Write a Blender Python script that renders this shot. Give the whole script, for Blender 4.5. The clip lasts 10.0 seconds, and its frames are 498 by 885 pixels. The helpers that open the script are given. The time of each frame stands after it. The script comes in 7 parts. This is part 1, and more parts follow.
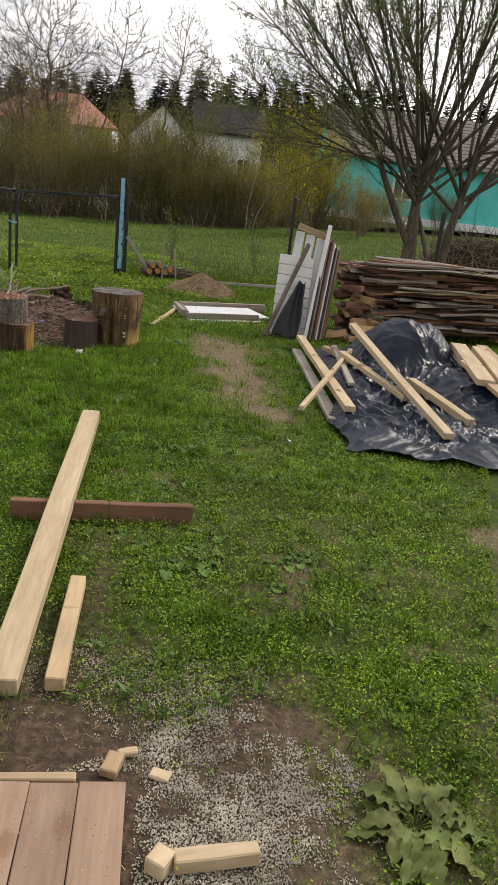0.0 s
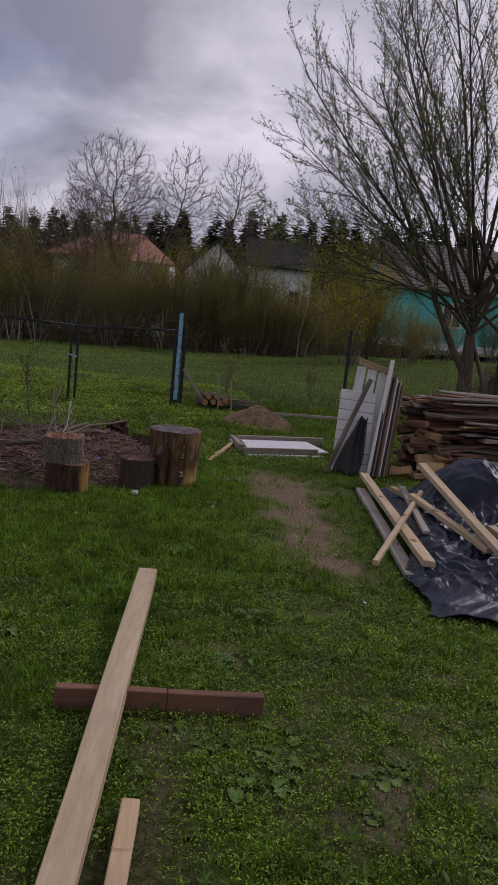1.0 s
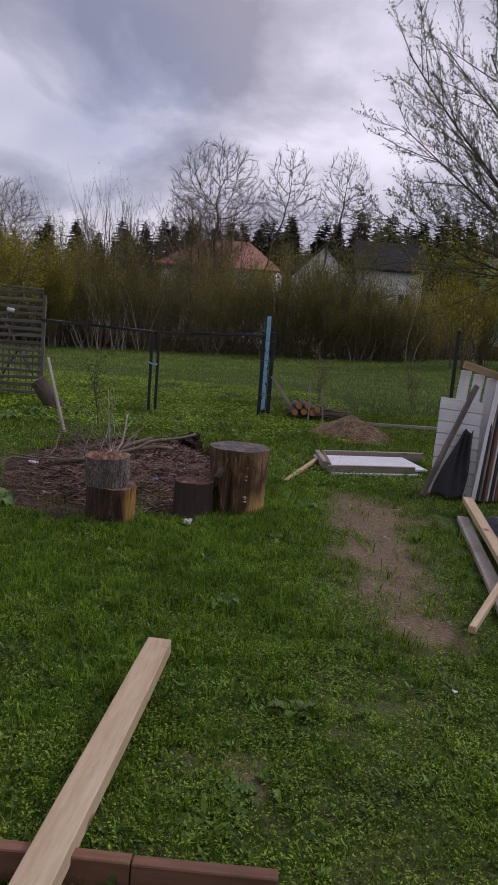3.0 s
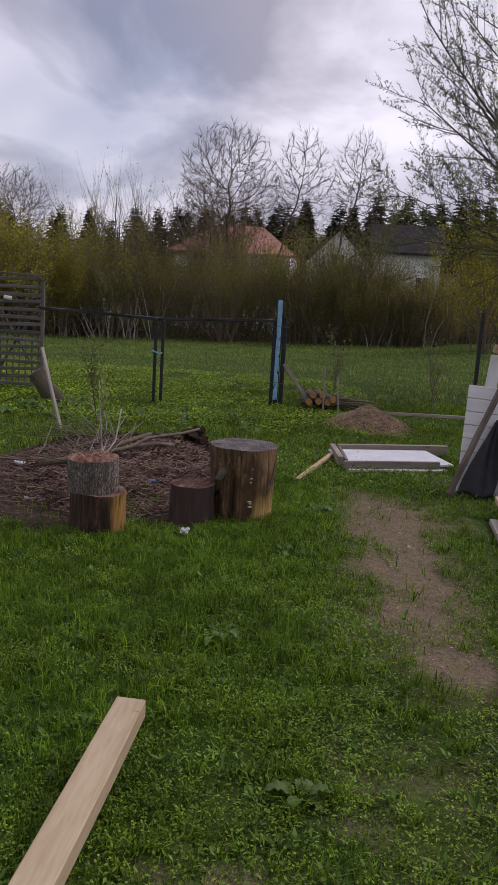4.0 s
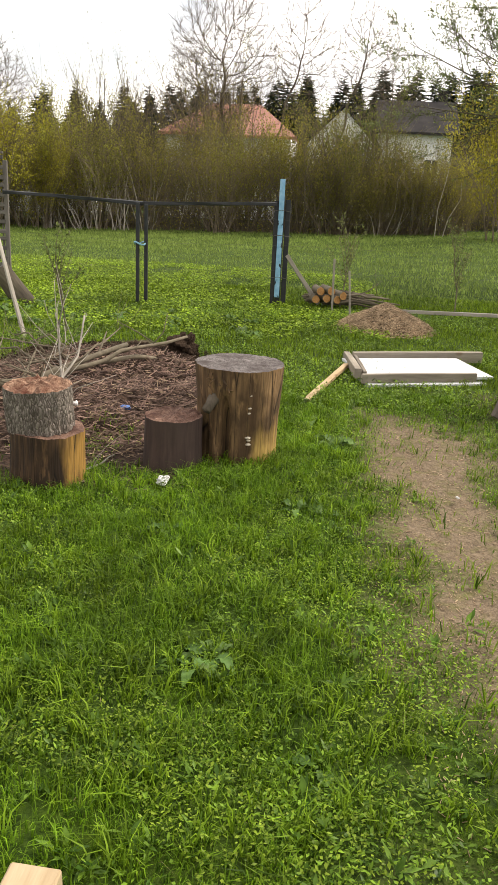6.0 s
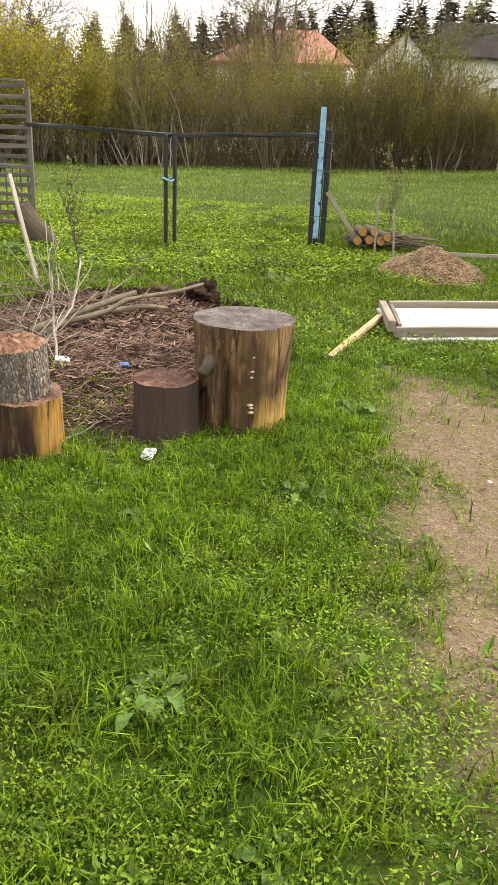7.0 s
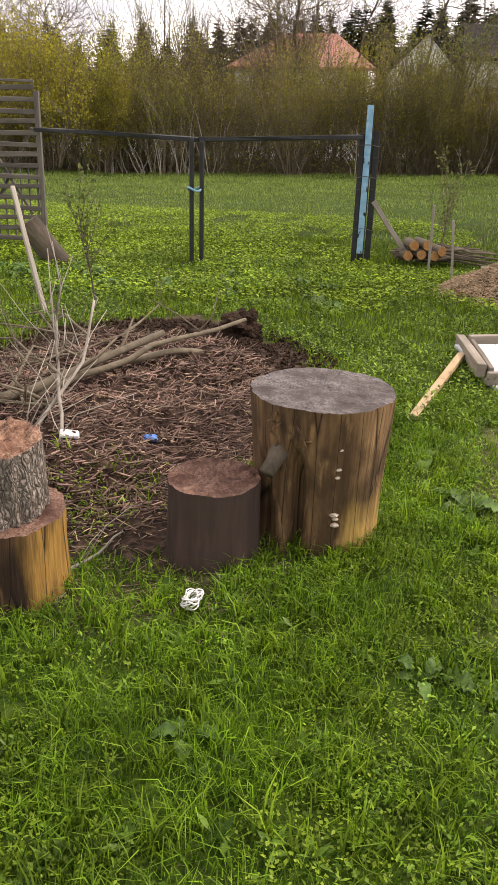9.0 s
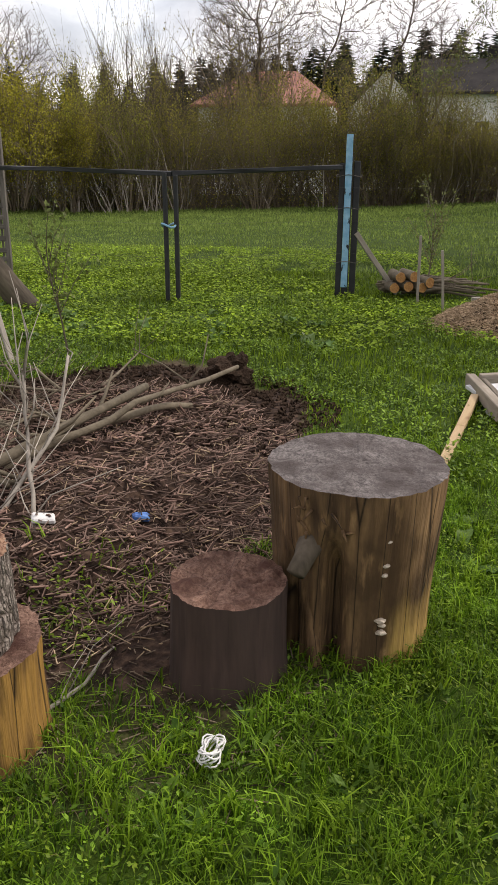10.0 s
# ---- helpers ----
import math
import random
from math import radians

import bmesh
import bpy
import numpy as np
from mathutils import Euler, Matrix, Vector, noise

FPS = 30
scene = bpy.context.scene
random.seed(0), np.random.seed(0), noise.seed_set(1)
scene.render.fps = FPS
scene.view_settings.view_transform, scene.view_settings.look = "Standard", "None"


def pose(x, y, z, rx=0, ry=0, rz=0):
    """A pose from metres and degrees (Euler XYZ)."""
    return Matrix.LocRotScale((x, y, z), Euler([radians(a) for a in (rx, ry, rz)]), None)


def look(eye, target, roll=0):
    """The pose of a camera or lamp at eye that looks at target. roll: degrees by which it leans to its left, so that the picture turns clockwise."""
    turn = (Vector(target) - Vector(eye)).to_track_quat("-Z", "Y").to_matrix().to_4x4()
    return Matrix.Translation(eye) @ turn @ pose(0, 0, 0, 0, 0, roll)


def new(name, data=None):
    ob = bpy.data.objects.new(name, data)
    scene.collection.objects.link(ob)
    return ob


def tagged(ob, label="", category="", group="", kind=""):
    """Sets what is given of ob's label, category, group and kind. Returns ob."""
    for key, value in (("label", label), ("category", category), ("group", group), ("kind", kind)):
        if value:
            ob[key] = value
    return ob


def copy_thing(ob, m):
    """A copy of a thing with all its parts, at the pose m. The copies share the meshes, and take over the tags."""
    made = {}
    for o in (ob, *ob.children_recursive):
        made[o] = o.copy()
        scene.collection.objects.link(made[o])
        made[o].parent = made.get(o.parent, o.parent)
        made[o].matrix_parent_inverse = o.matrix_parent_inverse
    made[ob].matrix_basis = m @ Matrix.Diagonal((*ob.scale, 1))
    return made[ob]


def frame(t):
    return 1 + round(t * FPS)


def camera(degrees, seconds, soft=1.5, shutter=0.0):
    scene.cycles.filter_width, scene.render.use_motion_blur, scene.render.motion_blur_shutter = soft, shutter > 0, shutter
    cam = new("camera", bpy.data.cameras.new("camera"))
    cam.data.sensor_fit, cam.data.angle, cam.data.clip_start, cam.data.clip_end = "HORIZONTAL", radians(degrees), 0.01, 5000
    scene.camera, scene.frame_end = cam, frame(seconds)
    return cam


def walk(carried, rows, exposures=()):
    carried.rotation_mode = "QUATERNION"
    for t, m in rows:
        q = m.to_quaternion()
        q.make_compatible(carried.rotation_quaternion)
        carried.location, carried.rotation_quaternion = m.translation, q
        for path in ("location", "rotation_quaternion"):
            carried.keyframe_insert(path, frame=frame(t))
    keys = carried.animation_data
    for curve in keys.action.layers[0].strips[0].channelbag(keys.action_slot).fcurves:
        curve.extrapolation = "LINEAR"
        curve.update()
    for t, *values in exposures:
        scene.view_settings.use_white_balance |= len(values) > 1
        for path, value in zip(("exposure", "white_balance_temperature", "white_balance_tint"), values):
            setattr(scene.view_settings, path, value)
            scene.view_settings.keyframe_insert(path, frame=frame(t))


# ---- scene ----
cam = camera(37.0, 10.0, soft=0.7)
PATH = [
    (0, (0.21, 0.224, 1.62), (0.485, 2.107, 1.003), 6.5),
    (0.5, (0.144, 0.467, 1.68), (0.299, 2.428, 1.323), 4.0),
    (1, (0.104, 0.711, 1.71), (0.226, 2.682, 1.392), 5.9),
    (1.5, (0.123, 0.924, 1.703), (0.197, 2.901, 1.404), 5.7),
    (2, (0.322, 1.2, 1.693), (0.164, 3.17, 1.386), 4.2),
    (2.5, (0.448, 1.459, 1.695), (0.256, 3.423, 1.371), 4.2),
    (2.7, (0.452, 1.6, 1.67), (0.276, 3.567, 1.352), 4.5),
    (3.8, (0.514, 2.45, 1.664), (0.308, 4.406, 1.302), 3.9),
    (4, (0.489, 2.567, 1.631), (0.269, 4.522, 1.269), 3.6),
    (4.5, (0.381, 2.903, 1.615), (0.159, 4.845, 1.19), 3.4),
    (5, (0.336, 3.271, 1.557), (0.089, 5.196, 1.073), 2.6),
    (5.5, (0.309, 3.598, 1.518), (0.1, 5.49, 0.904), 2.8),
    (5.7, (0.308, 3.702, 1.527), (0.135, 5.598, 0.915), 3.1),
    (6.8, (0.535, 4.385, 1.478), (0.218, 6.206, 0.714), 2.6),
    (7, (0.532, 4.468, 1.485), (0.213, 6.281, 0.702), 2.6),
    (7.5, (0.427, 4.767, 1.472), (0.108, 6.579, 0.688), 3.9),
    (8, (0.345, 5.044, 1.452), (-0.056, 6.846, 0.683), 3.2),
    (8.5, (0.244, 5.356, 1.432), (-0.21, 7.145, 0.663), 2.2),
    (9, (0.072, 5.609, 1.428), (-0.293, 7.418, 0.658), 1.8),
    (9.5, (-0.054, 5.848, 1.41), (-0.335, 7.673, 0.639), 1.8),
    (10, (-0.167, 6.124, 1.38), (-0.471, 7.977, 0.691), 0.4),
]
# the clip's own automatic exposure: seconds, stops
EXPOSURES = [
    (0.0, 0.05, 6900, 11), (0.3, -0.4, 6500, 13), (0.7, -1.13, 6200, 27), (2.0, -1.13, 6200, 27), (2.5, -0.98, 6100, 27), (4.0, -0.7, 6200, 25), (4.7, -0.52, 6400, 23), (5.0, -0.5, 6500, 22),
    (5.5, 0.34, 7100, 12), (6.2, 0.72, 7300, 10), (7.0, 1.08, 7500, 11), (7.5, 0.8, 7400, 15), (8.0, 0.84, 7400, 15), (8.5, 1.06, 7400, 13), (9.0, 0.62, 7300, 18), (9.5, 0.65, 7300, 17), (9.8, 0.26, 7000, 14), (10.0, 0.12, 6900, 14),
]
walk(cam, [(t, look(eye, target, roll)) for t, eye, target, roll in PATH], EXPOSURES)

# ---- world, sun, sky ----
world = bpy.data.worlds.new("sky")
scene.world = world
world.use_nodes = True
wn, wl = world.node_tree.nodes, world.node_tree.links
wn.clear()
w_out = wn.new("ShaderNodeOutputWorld")
w_bg = wn.new("ShaderNodeBackground")
w_bg.inputs["Strength"].default_value = 0.096
w_sky = wn.new("ShaderNodeTexSky")
w_sky.sky_type = "NISHITA"
w_sky.sun_disc = False
SUN_ELEVATION, SUN_AZIMUTH = 44.0, 58.0
w_sky.sun_elevation = radians(SUN_ELEVATION)
w_sky.sun_rotation = radians(SUN_AZIMUTH)
w_co = wn.new("ShaderNodeTexCoord")
w_sep = wn.new("ShaderNodeSeparateXYZ")
wl.new(w_co.outputs["Generated"], w_sep.inputs[0])
w_up = wn.new("ShaderNodeMath")
w_up.operation = "ADD"
w_up.inputs[1].default_value = 0.42
wl.new(w_sep.outputs["Z"], w_up.inputs[0])
w_abs = wn.new("ShaderNodeMath")
w_abs.operation = "MAXIMUM"
w_abs.inputs[1].default_value = 0.05
wl.new(w_up.outputs[0], w_abs.inputs[0])
w_dx, w_dy = wn.new("ShaderNodeMath"), wn.new("ShaderNodeMath")
for node, axis in ((w_dx, "X"), (w_dy, "Y")):
    node.operation = "DIVIDE"
    wl.new(w_sep.outputs[axis], node.inputs[0])
    wl.new(w_abs.outputs[0], node.inputs[1])
w_flat = wn.new("ShaderNodeCombineXYZ")
wl.new(w_dx.outputs[0], w_flat.inputs[0])
wl.new(w_dy.outputs[0], w_flat.inputs[1])
w_flat.inputs[2].default_value = 4.3
w_big = wn.new("ShaderNodeTexNoise")
w_big.inputs["Scale"].default_value = 2.3
w_big.inputs["Detail"].default_value = 7.0
w_big.inputs["Roughness"].default_value = 0.52
w_big.inputs["Distortion"].default_value = 0.35
wl.new(w_flat.outputs[0], w_big.inputs["Vector"])
w_tone = wn.new("ShaderNodeValToRGB")
w_tone.color_ramp.elements[0].position, w_tone.color_ramp.elements[0].color = 0.37, (4.7, 4.75, 5.2, 1)
w_tone.color_ramp.elements[1].position, w_tone.color_ramp.elements[1].color = 0.565, (11.8, 11.8, 11.9, 1)
mid = w_tone.color_ramp.elements.new(0.475)
mid.color = (7.8, 7.85, 8.2, 1)
wl.new(w_big.outputs["Fac"], w_tone.inputs[0])
w_gap = wn.new("ShaderNodeTexNoise")
w_gap.inputs["Scale"].default_value = 0.8
w_gap.inputs["Detail"].default_value = 4.0
wl.new(w_flat.outputs[0], w_gap.inputs["Vector"])
w_cover = wn.new("ShaderNodeMapRange")
w_cover.inputs["From Min"].default_value, w_cover.inputs["From Max"].default_value = 0.60, 0.72
w_cover.inputs["To Min"].default_value, w_cover.inputs["To Max"].default_value = 0.95, 0.45
wl.new(w_gap.outputs["Fac"], w_cover.inputs["Value"])
w_mix = wn.new("ShaderNodeMix")
w_mix.data_type = "RGBA"
wl.new(w_cover.outputs[0], w_mix.inputs["Factor"])
wl.new(w_sky.outputs[0], w_mix.inputs["A"])
wl.new(w_tone.outputs[0], w_mix.inputs["B"])
# the cloud is brighter towards the hidden sun and duller away from it
w_dot = wn.new("ShaderNodeVectorMath")
w_dot.operation = "DOT_PRODUCT"
w_dot.inputs[1].default_value = (math.sin(radians(20)) * 0.85, math.cos(radians(20)) * 0.85, 0.5)
wl.new(w_co.outputs["Generated"], w_dot.inputs[0])
w_glow = wn.new("ShaderNodeMapRange")
w_glow.inputs["From Min"].default_value, w_glow.inputs["From Max"].default_value = -0.3, 1.0
w_glow.inputs["To Min"].default_value, w_glow.inputs["To Max"].default_value = 0.88, 1.46
wl.new(w_dot.outputs["Value"], w_glow.inputs["Value"])
w_lit = wn.new("ShaderNodeVectorMath")
w_lit.operation = "SCALE"
wl.new(w_mix.outputs["Result"], w_lit.inputs[0])
wl.new(w_glow.outputs[0], w_lit.inputs["Scale"])
wl.new(w_lit.outputs[0], w_bg.inputs["Color"])
wl.new(w_bg.outputs[0], w_out.inputs[0])

sun = new("sun", bpy.data.lights.new("sun", "SUN"))
sun.data.energy, sun.data.angle, sun.data.color = 2.3, radians(10), (1.0, 0.95, 0.87)
_az, _el = radians(SUN_AZIMUTH), radians(SUN_ELEVATION)
sun.matrix_world = look((30 * math.sin(_az) * math.cos(_el), 30 * math.cos(_az) * math.cos(_el), 30 * math.sin(_el)), (0, 0, 0))


# ---- materials ----
def material(name, rough=0.8, spec=0.3, metal=0.0):
    m = bpy.data.materials.new(name)
    m.use_nodes = True
    b = m.node_tree.nodes["Principled BSDF"]
    b.inputs["Roughness"].default_value = rough
    b.inputs["Specular IOR Level"].default_value = spec
    b.inputs["Metallic"].default_value = metal
    return m, m.node_tree.nodes, m.node_tree.links, b


def noise_node(n, l, co, scale, detail=4.0, stretch=(1, 1, 1), rough=0.55):
    mp = n.new("ShaderNodeMapping")
    mp.inputs["Scale"].default_value = stretch
    l.new(co, mp.inputs["Vector"])
    t = n.new("ShaderNodeTexNoise")
    t.inputs["Scale"].default_value, t.inputs["Detail"].default_value, t.inputs["Roughness"].default_value = scale, detail, rough
    l.new(mp.outputs[0], t.inputs["Vector"])
    return t.outputs["Fac"]


def ramp(n, l, fac, stops):
    r = n.new("ShaderNodeValToRGB")
    e = r.color_ramp.elements
    e[0].position, e[0].color = stops[0][0], (*stops[0][1], 1)
    e[1].position, e[1].color = stops[-1][0], (*stops[-1][1], 1)
    for p, c in stops[1:-1]:
        e.new(p).color = (*c, 1)
    l.new(fac, r.inputs[0])
    return r.outputs[0]


def mix(n, l, fac, a, b, how="MIX"):
    m = n.new("ShaderNodeMix")
    m.data_type, m.blend_type = "RGBA", how
    for socket, v in ((m.inputs["Factor"], fac), (m.inputs["A"], a), (m.inputs["B"], b)):
        if isinstance(v, (int, float)):
            socket.default_value = v
        elif isinstance(v, tuple):
            socket.default_value = (*v, 1)
        else:
            l.new(v, socket)
    return m.outputs["Result"]


def bump(n, l, b, height, strength=0.4, distance=0.01):
    k = n.new("ShaderNodeBump")
    k.inputs["Strength"].default_value, k.inputs["Distance"].default_value = strength, distance
    l.new(height, k.inputs["Height"])
    l.new(k.outputs[0], b.inputs["Normal"])


def wood(name, stops, grain=(1, 1, 1), scale=6.0, fine=40.0, rough=0.75, stain=(0.1, 0.09, 0.08), stain_amount=0.35, relief=0.3, vary=0.25, knots=0.0, depth=0.004):
    """Grained wood: long streaks, fine fibre, blotches, and a tone of its own for each piece."""
    m, n, l, b = material(name, rough)
    co = n.new("ShaderNodeTexCoord").outputs["Object"]
    info = n.new("ShaderNodeObjectInfo")
    off = n.new("ShaderNodeVectorMath")
    off.operation = "ADD"
    l.new(co, off.inputs[0])
    far = n.new("ShaderNodeMath")
    far.operation = "MULTIPLY"
    far.inputs[1].default_value = 37.0
    l.new(info.outputs["Random"], far.inputs[0])
    l.new(far.outputs[0], off.inputs[1])
    co = off.outputs[0]
    a = noise_node(n, l, co, scale, 5.0, grain)
    f = noise_node(n, l, co, fine, 3.0, grain)
    s = noise_node(n, l, co, 2.3, 5.0)
    col = ramp(n, l, a, stops)
    col = mix(n, l, 0.35, col, ramp(n, l, f, [(0.3, stops[0][1]), (0.7, stops[-1][1])]))
    patch = n.new("ShaderNodeMapRange")
    patch.inputs["From Min"].default_value, patch.inputs["From Max"].default_value = 0.5, 0.75
    patch.inputs["To Max"].default_value = stain_amount
    l.new(s, patch.inputs["Value"])
    col = mix(n, l, patch.outputs[0], col, stain)
    if knots:
        spot = n.new("ShaderNodeTexVoronoi")
        spot.inputs["Scale"].default_value = 5.5
        mp = n.new("ShaderNodeMapping")
        mp.inputs["Scale"].default_value = (0.55, 1, 1)
        l.new(co, mp.inputs["Vector"])
        l.new(mp.outputs[0], spot.inputs["Vector"])
        col = mix(n, l, ramp(n, l, spot.outputs["Distance"], [(0.09, (knots, knots, knots)), (0.17, (0, 0, 0))]), col, (0.16, 0.085, 0.04))
        split = noise_node(n, l, co, 26.0, 3.0, (0.9, 0.16, 0.5))
        col = mix(n, l, ramp(n, l, split, [(0.69, (0, 0, 0)), (0.73, (knots * 0.7,) * 3)]), col, (0.24, 0.16, 0.09))
    tone = n.new("ShaderNodeMapRange")
    tone.inputs["To Min"].default_value, tone.inputs["To Max"].default_value = 1 - vary, 1 + vary
    l.new(info.outputs["Random"], tone.inputs["Value"])
    hsv = n.new("ShaderNodeHueSaturation")
    l.new(tone.outputs[0], hsv.inputs["Value"])
    l.new(col, hsv.inputs["Color"])
    l.new(hsv.outputs[0], b.inputs["Base Color"])
    bump(n, l, b, a if depth > 0.01 else f, relief, depth)
    return m


ALONG_X, ALONG_Y, ALONG_Z = (0.12, 1, 1), (1, 0.12, 1), (1, 1, 0.1)
PINE = wood("fresh_pine", [(0.3, (0.38, 0.27, 0.155)), (0.5, (0.50, 0.385, 0.245)), (0.7, (0.61, 0.50, 0.345))], ALONG_X, 14, 70, 0.65, (0.36, 0.27, 0.18), 0.55, 0.3, 0.1, 0.9)
PINE_OLD = wood("aged_pine", [(0.3, (0.32, 0.22, 0.12)), (0.7, (0.52, 0.39, 0.24))], ALONG_X, 12, 60, 0.75, (0.2, 0.17, 0.13), 0.5, 0.3, 0.15, 0.8)
DARK_BOARD = wood("dark_brown_board", [(0.3, (0.12, 0.058, 0.036)), (0.7, (0.25, 0.135, 0.085))], ALONG_X, 12, 60, 0.8, (0.05, 0.035, 0.03), 0.5, 0.3, 0.1, 0.7)
RED_BOARD = wood("red_brown_board", [(0.3, (0.09, 0.045, 0.03)), (0.7, (0.24, 0.13, 0.085))], ALONG_X, 11, 55, 0.85, (0.05, 0.035, 0.03), 0.5, 0.5, 0.4)
SPLIT_WOOD = wood("split_firewood", [(0.3, (0.3, 0.17, 0.08)), (0.7, (0.52, 0.34, 0.18))], ALONG_X, 11, 55, 0.85, (0.14, 0.08, 0.05), 0.5, 0.5, 0.3)
GREY_BOARD = wood("weathered_board", [(0.3, (0.09, 0.075, 0.065)), (0.55, (0.2, 0.16, 0.13)), (0.75, (0.34, 0.29, 0.25))], ALONG_X, 11, 55, 0.85, (0.06, 0.05, 0.045), 0.6, 0.5, 0.45)
PALE_GREY = wood("pale_weathered_wood", [(0.3, (0.25, 0.22, 0.19)), (0.7, (0.45, 0.41, 0.36))], ALONG_X, 11, 55, 0.85, (0.12, 0.1, 0.09), 0.5, 0.4, 0.2)
TRAY_WOOD = wood("greyed_tray_wood", [(0.3, (0.19, 0.16, 0.13)), (0.7, (0.37, 0.325, 0.27))], ALONG_X, 11, 55, 0.85, (0.12, 0.1, 0.08), 0.5, 0.4, 0.15, 0.5)
WHITE_PAINT = wood("white_painted_board", [(0.3, (0.6, 0.6, 0.6)), (0.7, (0.78, 0.78, 0.77))], ALONG_X, 8, 40, 0.6, (0.35, 0.33, 0.3), 0.35, 0.15, 0.05)
LATTICE_WOOD = wood("grey_lath", [(0.3, (0.07, 0.062, 0.057)), (0.7, (0.2, 0.18, 0.165))], ALONG_X, 11, 55, 0.85, (0.07, 0.06, 0.05), 0.5, 0.4, 0.2)
PLYWOOD = wood("worn_floor_panel", [(0.3, (0.21, 0.135, 0.09)), (0.7, (0.37, 0.26, 0.185))], ALONG_X, 9, 60, 0.7, (0.2, 0.13, 0.1), 0.7, 0.3, 0.14, 0.5)
STUMP_DARK = wood("dark_bark", [(0.3, (0.03, 0.02, 0.018)), (0.7, (0.105, 0.068, 0.058))], ALONG_Z, 10, 50, 0.9, (0.03, 0.025, 0.022), 0.5, 0.7, 0.05)
BRANCH_BARK = wood("branch_bark", [(0.3, (0.09, 0.072, 0.05)), (0.7, (0.22, 0.185, 0.135))], (1, 1, 1), 14, 60, 0.85, (0.08, 0.07, 0.05), 0.4, 0.4, 0.2)
TREE_BARK = wood("tree_bark", [(0.3, (0.045, 0.036, 0.028)), (0.5, (0.1, 0.08, 0.06)), (0.7, (0.2, 0.165, 0.125))], (1, 1, 0.25), 9, 35, 0.9, (0.04, 0.035, 0.03), 0.4, 0.6, 0.1)
TWIG = wood("shrub_twigs", [(0.3, (0.12, 0.092, 0.064)), (0.7, (0.27, 0.22, 0.16))], (1, 1, 1), 3, 15, 0.9, (0.07, 0.055, 0.04), 0.4, 0.2, 0.25)

DARK_TWIG = wood("dark_wood_twigs", [(0.3, (0.05, 0.036, 0.026)), (0.7, (0.11, 0.082, 0.06))], (1, 1, 1), 3, 15, 0.9, (0.05, 0.04, 0.03), 0.4, 0.2, 0.25)


def rings(name, dark, light, centre=(0, 0), red=None, rough=0.85):
    """The sawn end of a log: growth rings round the pith, radial cracks, weathering."""
    m, n, l, b = material(name, rough)
    co = n.new("ShaderNodeTexCoord").outputs["Object"]
    wave = n.new("ShaderNodeTexWave")
    wave.wave_type, wave.rings_direction = "RINGS", "Z"
    wave.inputs["Scale"].default_value, wave.inputs["Distortion"].default_value, wave.inputs["Detail"].default_value = 26.0, 6.0, 5.0
    l.new(co, wave.inputs["Vector"])
    stain = noise_node(n, l, co, 9.0, 6.0)
    col = ramp(n, l, noise_node(n, l, co, 42.0, 6.0, (1, 1, 1), 0.7), [(0.38, dark), (0.62, light)])
    col = mix(n, l, 0.5, col, ramp(n, l, noise_node(n, l, co, 120.0, 4.0, (1, 1, 1), 0.7), [(0.4, dark), (0.6, light)]))
    col = mix(n, l, 0.1, col, ramp(n, l, wave.outputs["Fac"], [(0.1, dark), (0.9, light)]))
    sx = n.new("ShaderNodeSeparateXYZ")
    l.new(co, sx.inputs[0])
    ang = n.new("ShaderNodeMath")
    ang.operation = "ARCTAN2"
    l.new(sx.outputs["Y"], ang.inputs[0])
    l.new(sx.outputs["X"], ang.inputs[1])
    spoke = n.new("ShaderNodeTexNoise")
    spoke.noise_dimensions = "1D"
    spoke.inputs["Scale"].default_value, spoke.inputs["Detail"].default_value = 9.0, 4.0
    l.new(ang.outputs[0], spoke.inputs["W"])
    checks = ramp(n, l, spoke.outputs["Fac"], [(0.31, (0.35, 0.35, 0.35)), (0.36, (0, 0, 0))])
    col = mix(n, l, checks, col, tuple(v * 0.25 for v in dark))
    col = mix(n, l, ramp(n, l, stain, [(0.4, (0, 0, 0)), (0.65, (1, 1, 1))]), col, red or tuple(v * 0.55 for v in dark))
    l.new(col, b.inputs["Base Color"])
    bump(n, l, b, noise_node(n, l, co, 60.0, 5.0, (1, 1, 1), 0.7), 0.9, 0.012)
    return m


END_GREY = rings("grey_sawn_end", (0.05, 0.044, 0.045), (0.27, 0.24, 0.235), red=(0.075, 0.06, 0.058))
END_RED = rings("reddish_sawn_end", (0.075, 0.034, 0.024), (0.36, 0.22, 0.165), red=(0.07, 0.03, 0.022))
END_TORN = rings("torn_red_sawn_end", (0.13, 0.05, 0.028), (0.55, 0.36, 0.25), red=(0.09, 0.028, 0.016))
END_FRESH = rings("fresh_sawn_end", (0.38, 0.2, 0.07), (0.62, 0.36, 0.15), red=(0.35, 0.15, 0.05))


